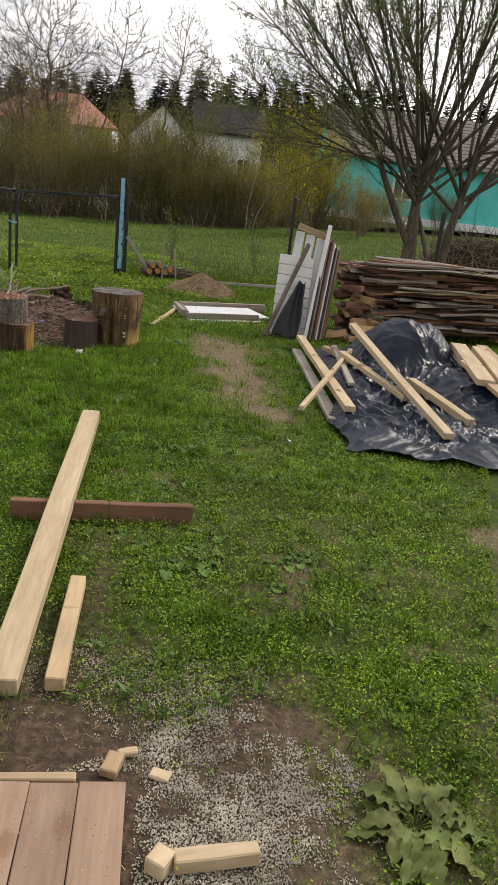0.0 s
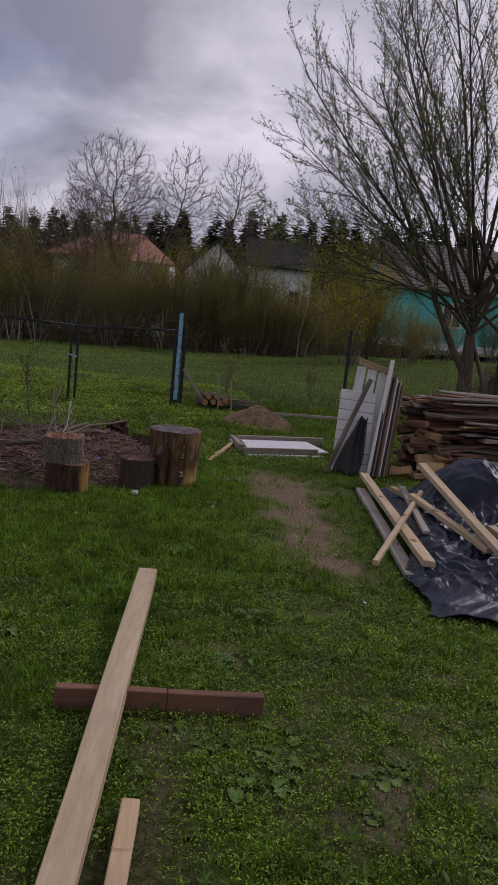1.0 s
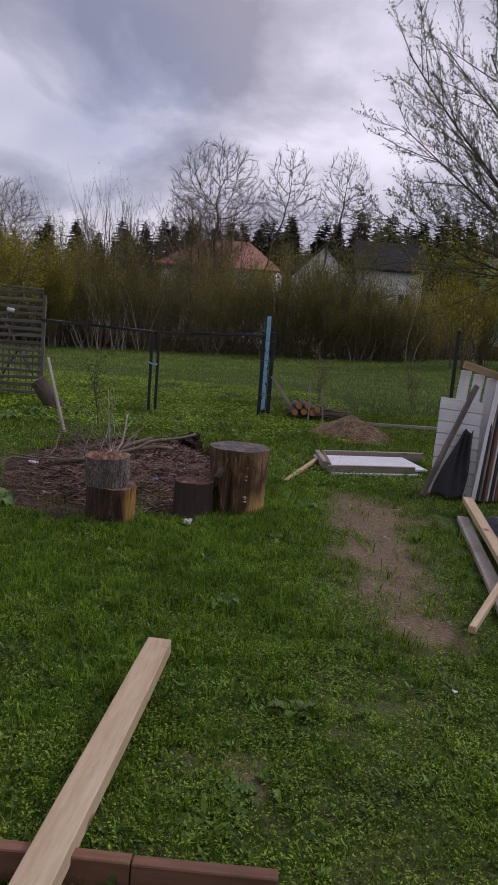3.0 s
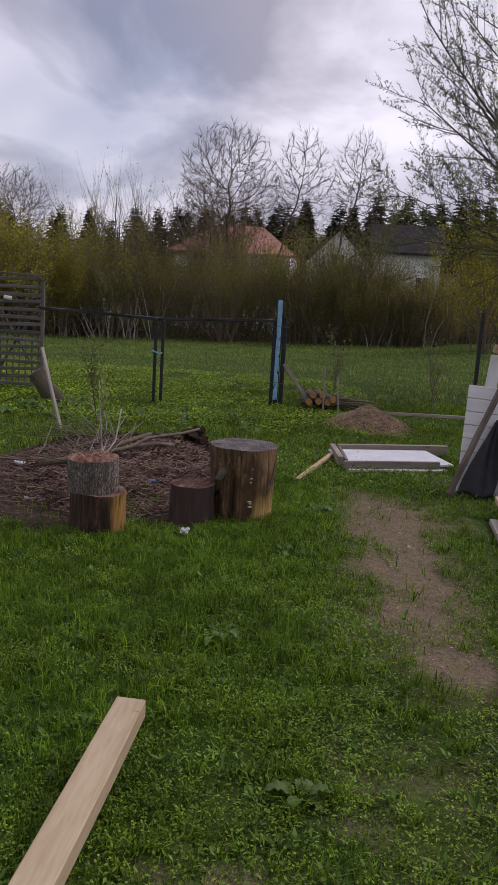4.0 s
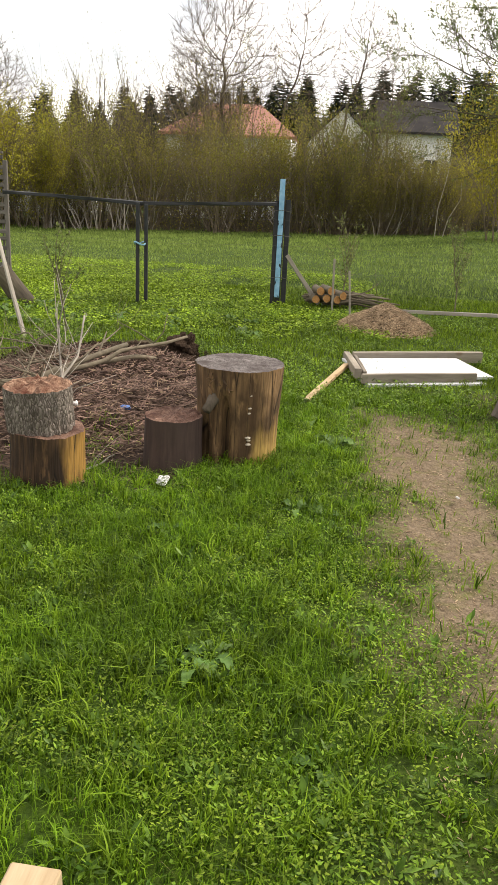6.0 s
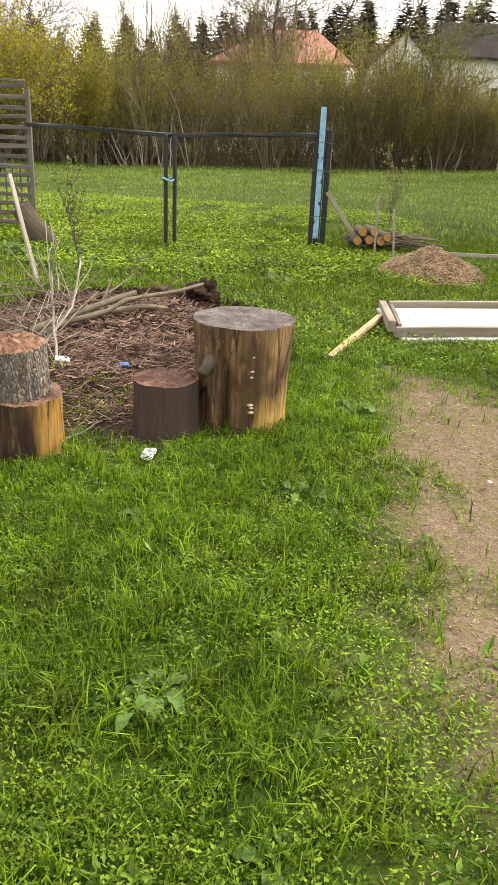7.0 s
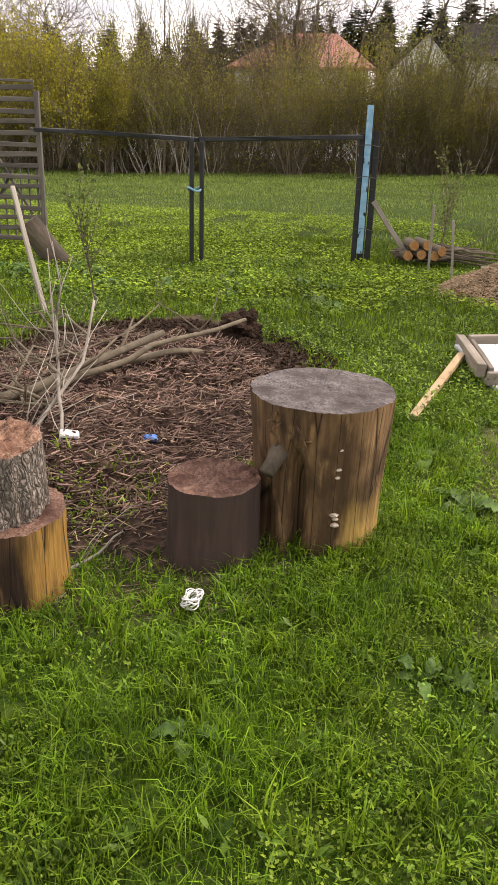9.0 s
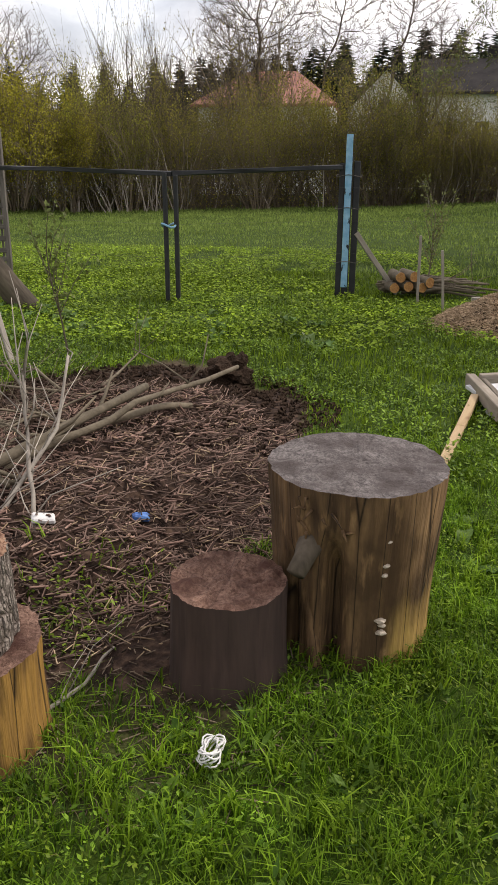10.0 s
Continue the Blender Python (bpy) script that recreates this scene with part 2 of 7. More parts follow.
def stump_wood(name, low, mid, high, patch, patch_from, patch_to, patch_side, seed):
    """Bare stump wood: long fibres, dark water stains, a pale yellow rubbed patch near the ground, drying cracks."""
    m, n, l, b = material(name, 0.75, 0.3)
    co = n.new("ShaderNodeTexCoord").outputs["Object"]
    long_, fibre = noise_node(n, l, co, 7.0, 6.0, (1, 1, 0.12)), noise_node(n, l, co, 55.0, 4.0, (1, 1, 0.06))
    blot = noise_node(n, l, co, 4.2 + seed, 5.0, (1, 1, 0.6))
    col = ramp(n, l, long_, [(0.32, low), (0.5, mid), (0.68, high)])
    col = mix(n, l, 0.36, col, ramp(n, l, fibre, [(0.38, low), (0.62, high)]))
    dark = ramp(n, l, blot, [(0.44, (0, 0, 0)), (0.58, (0.9, 0.9, 0.9))])
    col = mix(n, l, dark, col, tuple(v * 0.42 for v in mid))
    # yellow rubbed wood, ragged upper edge
    sep = n.new("ShaderNodeSeparateXYZ")
    l.new(co, sep.inputs[0])
    edge = noise_node(n, l, co, 16.0, 5.0, (1, 1, 0.25))
    add = n.new("ShaderNodeMath")
    add.operation, add.use_clamp = "MULTIPLY_ADD", False
    add.inputs[1].default_value = -0.45
    l.new(edge, add.inputs[0])
    l.new(sep.outputs["Z"], add.inputs[2])
    lowmask = n.new("ShaderNodeMapRange")
    lowmask.inputs["From Min"].default_value, lowmask.inputs["From Max"].default_value = patch_from - 0.22, patch_to - 0.22
    lowmask.inputs["To Min"].default_value, lowmask.inputs["To Max"].default_value = 1.0, 0.0
    l.new(add.outputs[0], lowmask.inputs["Value"])
    wide = noise_node(n, l, co, 9.0, 4.0, (1, 1, 0.25))
    shift = n.new("ShaderNodeMath")
    shift.operation = "MULTIPLY_ADD"
    shift.inputs[1].default_value = 0.22
    l.new(wide, shift.inputs[0])
    l.new(sep.outputs["X"], shift.inputs[2])
    some = n.new("ShaderNodeMapRange")
    some.inputs["From Min"].default_value, some.inputs["From Max"].default_value = patch_side + 0.09, patch_side + 0.14
    l.new(shift.outputs[0], some.inputs["Value"])
    both = n.new("ShaderNodeMath")
    both.operation = "MULTIPLY"
    l.new(lowmask.outputs[0], both.inputs[0])
    l.new(some.outputs[0], both.inputs[1])
    col = mix(n, l, both.outputs[0], col, mix(n, l, 0.5, patch, ramp(n, l, fibre, [(0.35, mid), (0.65, patch)])))
    crack = n.new("ShaderNodeTexVoronoi")
    crack.feature = "DISTANCE_TO_EDGE"
    crack.inputs["Scale"].default_value = 9.0
    mp = n.new("ShaderNodeMapping")
    mp.inputs["Scale"].default_value = (1, 1, 0.05)
    l.new(co, mp.inputs["Vector"])
    l.new(mp.outputs[0], crack.inputs["Vector"])
    col = mix(n, l, ramp(n, l, crack.outputs["Distance"], [(0.0, (1, 1, 1)), (0.018, (0, 0, 0))]), col, tuple(v * 0.25 for v in low))
    rub = noise_node(n, l, co, 30.0, 4.0, (1, 1, 0.2))
    col = mix(n, l, ramp(n, l, rub, [(0.58, (0, 0, 0)), (0.72, (0.6, 0.6, 0.6))]), col, tuple(min(1, v * 1.35) for v in high))
    l.new(col, b.inputs["Base Color"])
    bump(n, l, b, fibre, 1.0, 0.012)
    return m


STUMP_SIDE = stump_wood("debarked_stump", (0.045, 0.026, 0.015), (0.15, 0.087, 0.044), (0.3, 0.185, 0.09), (0.5, 0.33, 0.1), 0.12, 0.3, 0.12, 0.0)
LOG_YELLOW = stump_wood("rotting_log_wood", (0.022, 0.013, 0.01), (0.065, 0.037, 0.024), (0.17, 0.095, 0.045), (0.40, 0.225, 0.055), 0.26, 0.5, 0.17, 0.7)


def bark_plates():
    """Grey bark broken into long plates by dark fissures."""
    m, n, l, b = material("furrowed_grey_bark", 0.9, 0.2)
    co = n.new("ShaderNodeTexCoord").outputs["Object"]
    warp = n.new("ShaderNodeTexNoise")
    warp.inputs["Scale"].default_value, warp.inputs["Detail"].default_value = 16.0, 4.0
    l.new(co, warp.inputs["Vector"])
    bent = n.new("ShaderNodeMix")
    bent.data_type = "VECTOR"
    bent.inputs["Factor"].default_value = 0.045
    l.new(co, bent.inputs["A"])
    l.new(warp.outputs["Color"], bent.inputs["B"])
    mp = n.new("ShaderNodeMapping")
    mp.inputs["Scale"].default_value = (1, 1, 0.24)
    l.new(bent.outputs["Result"], mp.inputs["Vector"])
    plate = n.new("ShaderNodeTexVoronoi")
    plate.feature = "DISTANCE_TO_EDGE"
    plate.inputs["Scale"].default_value = 78.0
    l.new(mp.outputs[0], plate.inputs["Vector"])
    grain = noise_node(n, l, co, 70.0, 5.0, (1, 1, 0.4))
    col = ramp(n, l, grain, [(0.3, (0.17, 0.14, 0.12)), (0.7, (0.42, 0.37, 0.33))])
    col = mix(n, l, ramp(n, l, plate.outputs["Distance"], [(0.02, (0.75, 0.75, 0.75)), (0.15, (0, 0, 0))]), col, (0.06, 0.045, 0.037))
    l.new(mix(n, l, ramp(n, l, noise_node(n, l, co, 7.0, 4.0), [(0.5, (0, 0, 0)), (0.7, (0.5, 0.5, 0.5))]), col, (0.1, 0.075, 0.06)), b.inputs["Base Color"])
    bump(n, l, b, plate.outputs["Distance"], 1.0, 0.03)
    return m


LOG_BARK = bark_plates()


def plain(name, a, c, scale=8.0, rough=0.6, spec=0.4, metal=0.0, relief=0.2, depth=0.005):
    m, n, l, b = material(name, rough, spec, metal)
    co = n.new("ShaderNodeTexCoord").outputs["Object"]
    f = noise_node(n, l, co, scale, 6.0)
    g = noise_node(n, l, co, scale * 6, 3.0)
    l.new(mix(n, l, 0.3, ramp(n, l, f, [(0.35, a), (0.65, c)]), ramp(n, l, g, [(0.3, a), (0.7, c)])), b.inputs["Base Color"])
    bump(n, l, b, g, relief, depth)
    return m


POST_BLACK = plain("black_post_paint", (0.012, 0.013, 0.016), (0.03, 0.032, 0.036), 9, 0.55)
def flaking_paint():
    """Blue paint, flaked off in patches down to black."""
    m, n, l, b = material("flaking_blue_paint", 0.6)
    co = n.new("ShaderNodeTexCoord").outputs["Object"]
    col = ramp(n, l, noise_node(n, l, co, 12.0), [(0.35, (0.17, 0.38, 0.58)), (0.65, (0.30, 0.53, 0.72))])
    gone = ramp(n, l, noise_node(n, l, co, 13.0, 5.0, (1, 1, 0.45)), [(0.58, (0, 0, 0)), (0.61, (1, 1, 1))])
    l.new(mix(n, l, gone, col, (0.02, 0.022, 0.027)), b.inputs["Base Color"])
    return m


POST_BLUE = flaking_paint()
CORD_BLUE = plain("blue_cord", (0.2, 0.42, 0.62), (0.3, 0.52, 0.7), 12, 0.55)
WIRE = plain("tie_wire", (0.09, 0.08, 0.075), (0.18, 0.16, 0.15), 30, 0.6, 0.4, 0.5)
def crumpled_plastic():
    m, n, l, b = material("black_plastic_sheet", 0.3, 0.3)
    co = n.new("ShaderNodeTexCoord").outputs["Object"]
    dust = noise_node(n, l, co, 3.0, 6.0)
    l.new(ramp(n, l, dust, [(0.35, (0.003, 0.007, 0.018)), (0.7, (0.014, 0.023, 0.045))]), b.inputs["Base Color"])
    l.new(ramp(n, l, dust, [(0.35, (0.3, 0.3, 0.3)), (0.65, (0.52, 0.52, 0.52))]), b.inputs["Roughness"])
    v = n.new("ShaderNodeTexVoronoi")
    v.feature = "DISTANCE_TO_EDGE"
    v.inputs["Scale"].default_value = 7.0
    w = n.new("ShaderNodeTexNoise")
    w.inputs["Scale"].default_value = 4.0
    l.new(co, w.inputs["Vector"])
    bent = n.new("ShaderNodeMix")
    bent.data_type = "VECTOR"
    bent.inputs["Factor"].default_value = 0.25
    l.new(co, bent.inputs["A"])
    l.new(w.outputs["Color"], bent.inputs["B"])
    l.new(bent.outputs["Result"], v.inputs["Vector"])
    fine = noise_node(n, l, co, 13.0, 4.0)
    add = n.new("ShaderNodeMath")
    add.operation = "MULTIPLY_ADD"
    add.inputs[1].default_value = 0.6
    l.new(fine, add.inputs[0])
    l.new(v.outputs["Distance"], add.inputs[2])
    bump(n, l, b, add.outputs[0], 0.3, 0.02)
    return m


TARP = crumpled_plastic()
BLACK_FELT = plain("black_felt", (0.012, 0.012, 0.014), (0.03, 0.03, 0.033), 10, 0.6)
PLASTIC_WHITE = plain("white_plastic", (0.7, 0.7, 0.7), (0.8, 0.8, 0.8), 20, 0.4)
PLASTIC_BLUE = plain("blue_foil", (0.05, 0.13, 0.45), (0.12, 0.28, 0.62), 40, 0.35)
FUNGUS = plain("pale_bracket_fungus", (0.25, 0.19, 0.13), (0.62, 0.55, 0.46), 70, 0.8)
FOAM = plain("white_foam_board", (0.55, 0.56, 0.6), (0.68, 0.69, 0.72), 6, 0.6)
WALL_WHITE = plain("white_render", (0.72, 0.73, 0.75), (0.84, 0.84, 0.84), 0.8, 0.8)
WALL_TEAL = plain("teal_painted_boards", (0.08, 0.55, 0.54), (0.13, 0.68, 0.66), 1.5, 0.6)
WALL_TAN = plain("tan_render", (0.4, 0.29, 0.16), (0.52, 0.39, 0.22), 0.8, 0.8)
ROOF_RED = plain("red_roof_sheet", (0.3, 0.12, 0.09), (0.42, 0.19, 0.14), 1.0, 0.6)
ROOF_DARK = plain("dark_slate_roof", (0.022, 0.021, 0.023), (0.055, 0.05, 0.05), 1.0, 0.95, 0.1)
ROOF_GREY = plain("grey_brown_roof", (0.1, 0.085, 0.08), (0.18, 0.155, 0.145), 1.2, 0.8)
WINDOW_GLASS = plain("dark_window_glass", (0.02, 0.024, 0.03), (0.035, 0.04, 0.05), 1.0, 0.1, 0.6)
SOIL = plain("dark_soil", (0.03, 0.02, 0.014), (0.085, 0.056, 0.04), 9, 0.95, 0.1, 0, 1.0, 0.03)


def leafy(name, dark, light, rough=0.6, through_light=0.25):
    """Leaves and blades: each with its own tone, lit through a little."""
    m, n, l, b = material(name, rough, 0.18)
    geo = n.new("ShaderNodeNewGeometry")
    info = n.new("ShaderNodeObjectInfo")
    co = n.new("ShaderNodeTexCoord").outputs["Object"]
    col = ramp(n, l, geo.outputs["Random Per Island"], [(0.0, dark), (1.0, light)])
    big = noise_node(n, l, co, 0.9, 4.0)
    hsv = n.new("ShaderNodeHueSaturation")
    tone = n.new("ShaderNodeMapRange")
    tone.inputs["From Min"].default_value, tone.inputs["From Max"].default_value = 0.3, 0.7
    tone.inputs["To Min"].default_value, tone.inputs["To Max"].default_value = 0.72, 1.25
    l.new(big, tone.inputs["Value"])
    clump = n.new("ShaderNodeMapRange")
    clump.inputs["From Min"].default_value, clump.inputs["From Max"].default_value = 0.32, 0.68
    clump.inputs["To Min"].default_value, clump.inputs["To Max"].default_value = 0.68, 1.25
    l.new(noise_node(n, l, co, 7.0, 4.0), clump.inputs["Value"])
    both = n.new("ShaderNodeMath")
    both.operation = "MULTIPLY"
    l.new(tone.outputs[0], both.inputs[0])
    l.new(clump.outputs[0], both.inputs[1])
    l.new(both.outputs[0], hsv.inputs["Value"])
    hue = n.new("ShaderNodeMapRange")
    hue.inputs["To Min"].default_value, hue.inputs["To Max"].default_value = 0.485, 0.515
    l.new(info.outputs["Random"], hue.inputs["Value"])
    l.new(hue.outputs[0], hsv.inputs["Hue"])
    l.new(col, hsv.inputs["Color"])
    l.new(hsv.outputs[0], b.inputs["Base Color"])
    if through_light:
        t = n.new("ShaderNodeBsdfTranslucent")
        l.new(hsv.outputs[0], t.inputs["Color"])
        mx = n.new("ShaderNodeMixShader")
        mx.inputs[0].default_value = through_light
        l.new(b.outputs[0], mx.inputs[1])
        l.new(t.outputs[0], mx.inputs[2])
        l.new(mx.outputs[0], n["Material Output"].inputs["Surface"])
    return m


GRASS = leafy("grass_blades", (0.022, 0.06, 0.003), (0.245, 0.41, 0.028), 0.55, 0.35)
MEADOW = leafy("meadow_blades", (0.13, 0.2, 0.045), (0.31, 0.41, 0.105), 0.7, 0.35)
YELLOW_LEAF = leafy("yellow_green_leaves", (0.21, 0.2, 0.016), (0.50, 0.47, 0.065), 0.6, 0.42)
GREEN_LEAF = leafy("fresh_shrub_leaves", (0.09, 0.1, 0.02), (0.29, 0.3, 0.075), 0.6, 0.42)
GRASS_DRY = leafy("dry_grass", (0.2, 0.16, 0.07), (0.42, 0.36, 0.18), 0.8, 0.1)
CLOVER = leafy("lawn_weeds", (0.035, 0.085, 0.005), (0.27, 0.42, 0.042), 0.45, 0.3)
HERB = leafy("lawn_herbs", (0.03, 0.085, 0.01), (0.16, 0.29, 0.045), 0.4, 0.3)
BURDOCK = leafy("burdock_leaves", (0.06, 0.085, 0.022), (0.2, 0.235, 0.075), 0.6, 0.15)
DOCK = leafy("broad_leaves", (0.055, 0.12, 0.022), (0.16, 0.26, 0.07), 0.5)
NETTLE = leafy("nettle_leaves", (0.10, 0.18, 0.008), (0.38, 0.53, 0.04))
SHRUB_LEAF = leafy("young_shrub_leaves", (0.12, 0.115, 0.02), (0.42, 0.39, 0.085), 0.6, 0.42)
WILLOW_LEAF = leafy("willow_buds", (0.08, 0.1, 0.03), (0.22, 0.25, 0.08), 0.6, 0.25)
SPRUCE = leafy("spruce_needles", (0.018, 0.03, 0.016), (0.048, 0.07, 0.034), 0.8, 0.0)
STRAW = leafy("straw_and_twigs", (0.026, 0.018, 0.014), (0.34, 0.25, 0.195), 0.9, 0.0)
MULCH = leafy("stalk_mulch", (0.045, 0.028, 0.022), (0.42, 0.29, 0.225), 0.9, 0.0)
CHIPS = leafy("bark_chips", (0.25, 0.16, 0.105), (0.62, 0.455, 0.32), 0.9, 0.0)
SAWDUST = leafy("sawdust", (0.34, 0.3, 0.25), (0.68, 0.63, 0.55), 0.9, 0.0)


# ---- building helpers ----
def to_mesh(name, bm, mat):
    me = bpy.data.meshes.new(name)
    bm.to_mesh(me)
    bm.free()
    me.materials.append(mat)
    return me


def part(name, bm, mat, parent=None, label=""):
    me = to_mesh(name, bm, mat) if isinstance(bm, bmesh.types.BMesh) else bm
    ob = new(name, me)
    if parent:
        ob.parent = parent
    return tagged(ob, label)


class Soup:
    """Verts and faces gathered from many small pieces, for one mesh."""

    def __init__(self):
        self.v, self.f = [], []

    def tube(self, pts, radii, sides=5, cap=True):
        base = len(self.v)
        n = len(pts)
        for i, (p, r) in enumerate(zip(pts, radii)):
            d = (pts[min(i + 1, n - 1)] - pts[max(i - 1, 0)]).normalized()
            a = d.orthogonal().normalized() if abs(d.z) > 0.9 else d.cross(Vector((0, 0, 1))).normalized()
            b = d.cross(a)
            for k in range(sides):
                q = 2 * math.pi * k / sides
                self.v.append(p + (a * math.cos(q) + b * math.sin(q)) * r)
        for i in range(n - 1):
            for k in range(sides):
                k2 = (k + 1) % sides
                self.f.append((base + i * sides + k, base + i * sides + k2, base + (i + 1) * sides + k2, base + (i + 1) * sides + k))
        if cap and sides > 3:
            self.f.append(tuple(base + (n - 1) * sides + k for k in range(sides)))
            self.f.append(tuple(base + k for k in reversed(range(sides))))

    def leaf(self, p, d, side, length, width):
        """A folded leaf of two triangles either side of its midrib."""
        base = len(self.v)
        up = d.cross(side).normalized() * width * 0.18
        self.v += [p, p + d * length * 0.5 + side * width * 0.5 + up, p + d * length, p + d * length * 0.5 - side * width * 0.5 + up]
        self.f += [(base, base + 1, base + 2), (base, base + 2, base + 3)]

    def mesh(self, name, mat, smooth=True):
        me = bpy.data.meshes.new(name)
        me.from_pydata([tuple(v) for v in self.v], [], self.f)
        me.materials.append(mat)
        if smooth:
            me.polygons.foreach_set("use_smooth", [True] * len(me.polygons))
        return me


def box_bm(sx, sy, sz, bevel=0.004, jitter=0.0, seed=0):
    bm = bmesh.new()
    bmesh.ops.create_cube(bm, size=1)
    bmesh.ops.scale(bm, vec=(sx, sy, sz), verts=bm.verts)
    rng = random.Random(seed)
    for v in bm.verts:
        v.co += Vector([rng.uniform(-jitter, jitter) for _ in range(3)])
    if bevel:
        bmesh.ops.bevel(bm, geom=bm.edges[:], offset=bevel, segments=1, affect="EDGES")
    return bm


def span(a, b, roll=0.0):
    """The pose of a board whose length runs along x from a to b."""
    a, b = Vector(a), Vector(b)
    d = (b - a).normalized()
    y = Vector((0, 0, 1)).cross(d).normalized()
    z = d.cross(y)
    m = Matrix((d, y, z)).transposed().to_4x4()
    return Matrix.Translation((a + b) / 2) @ m @ Matrix.Rotation(radians(roll), 4, "X")


def board(name, a, b, width, thick, mat, roll=0.0, bevel=0.004, jitter=0.002, seed=0, parent=None):
    """A long board from a to b (its axis), width across, thick in height."""
    length = (Vector(b) - Vector(a)).length
    bm = box_bm(length, width, thick, 0, 0)
    cuts = max(1, int(length / 0.4))
    bmesh.ops.subdivide_edges(bm, edges=[e for e in bm.edges if abs((e.verts[0].co - e.verts[1].co).x) > length * 0.5], cuts=cuts)
    rng = random.Random(seed + int(length * 1000))
    bow = rng.uniform(-1, 1) * length * 0.003
    for v in bm.verts:
        u = 2 * v.co.x / length
        v.co.z += bow * (1 - u * u)
        v.co += Vector((0, rng.uniform(-jitter, jitter), rng.uniform(-jitter, jitter)))
    if bevel:
        sharp = [e for e in bm.edges if len(e.link_faces) == 2 and e.calc_face_angle(0) > 0.8]
        bmesh.ops.bevel(bm, geom=sharp, offset=bevel, segments=1, affect="EDGES")
    ob = part(name, bm, mat, parent)
    ob.matrix_world = span(a, b, roll)
    return ob


def np_mesh(name, verts, faces, mat):
    """A large mesh from arrays; faces all have the same number of corners."""
    me = bpy.data.meshes.new(name)
    nv, nf, k = len(verts), len(faces), faces.shape[1]
    me.vertices.add(nv)
    me.vertices.foreach_set("co", verts.astype(np.float32).ravel())
    me.loops.add(nf * k)
    me.loops.foreach_set("vertex_index", faces.astype(np.int32).ravel())
    me.polygons.add(nf)
    me.polygons.foreach_set("loop_start", np.arange(nf, dtype=np.int32) * k)
    me.update(calc_edges=True)
    me.materials.append(mat)
    return me


# ---- ground ----
def smooth01(v, a, b):
    t = np.clip((v - a) / (b - a), 0, 1)
    return t * t * (3 - 2 * t)


def wobble(x, y, s, k=0.0):
    """Cheap smooth noise in -1..1 for arrays."""
    return (np.sin(x * s * 1.7 + 3.1 * np.sin(y * s * 0.9 + k) + k) + np.sin(y * s * 2.1 + 2.3 * np.sin(x * s * 1.3 - k) + 1.7 * k)
            + np.sin((x + y) * s * 3.7 + k * 2.2 + 1.9 * np.sin((x - y) * s * 2.9))) / 3


_table = np.random.default_rng(99).uniform(-1, 1, (256, 256))


def cells(x, y, s, k=0):
    """Smooth random field in -1..1 with s cells to the metre."""
    u, v = np.asarray(x, float) * s + 17.3 * k + 1000, np.asarray(y, float) * s + 9.1 * k + 1000
    i, j = np.floor(u).astype(int), np.floor(v).astype(int)
    a, b = u - i, v - j
    a, b = a * a * (3 - 2 * a), b * b * (3 - 2 * b)
    t = lambda p, q: _table[p % 256, q % 256]
    return (t(i, j) * (1 - a) + t(i + 1, j) * a) * (1 - b) + (t(i, j + 1) * (1 - a) + t(i + 1, j + 1) * a) * b


def rough_field(x, y, s, k=0):
    """Four octaves of cells()."""
    return (cells(x, y, s, k) + 0.55 * cells(x, y, s * 2.1, k + 3) + 0.3 * cells(x, y, s * 4.3, k + 7) + 0.18 * cells(x, y, s * 9.1, k + 11)) / 1.3


def heap_shape(x, y):
    """0 outside to 1 at the middle of the soil heap."""
    q = np.hypot((x + 1.55) / 1.25, (y - 9.35) / 2.05) + 0.1 * wobble(x, y, 2.2, 0.6)
    return 1 - np.clip(q, 0, 1)


def ground_z(x, y):
    x, y = np.asarray(x, float), np.asarray(y, float)
    side = np.where(x > 0, 0.055, 0.03) * np.clip(x, -12, 30)
    z = smooth01(y, 15, 34) * side
    z = z + 0.012 * wobble(x, y, 1.9) + 0.006 * wobble(x, y, 6.0, 1.3)
    h = heap_shape(x, y)
    return z + 0.17 * smooth01(h, 0.05, 0.75) + np.where(h > 0, (0.03 * wobble(x, y, 5.0, 2.0) + 0.018 * wobble(x, y, 13.0, 0.3)) * smooth01(h, 0.05, 0.4), 0)


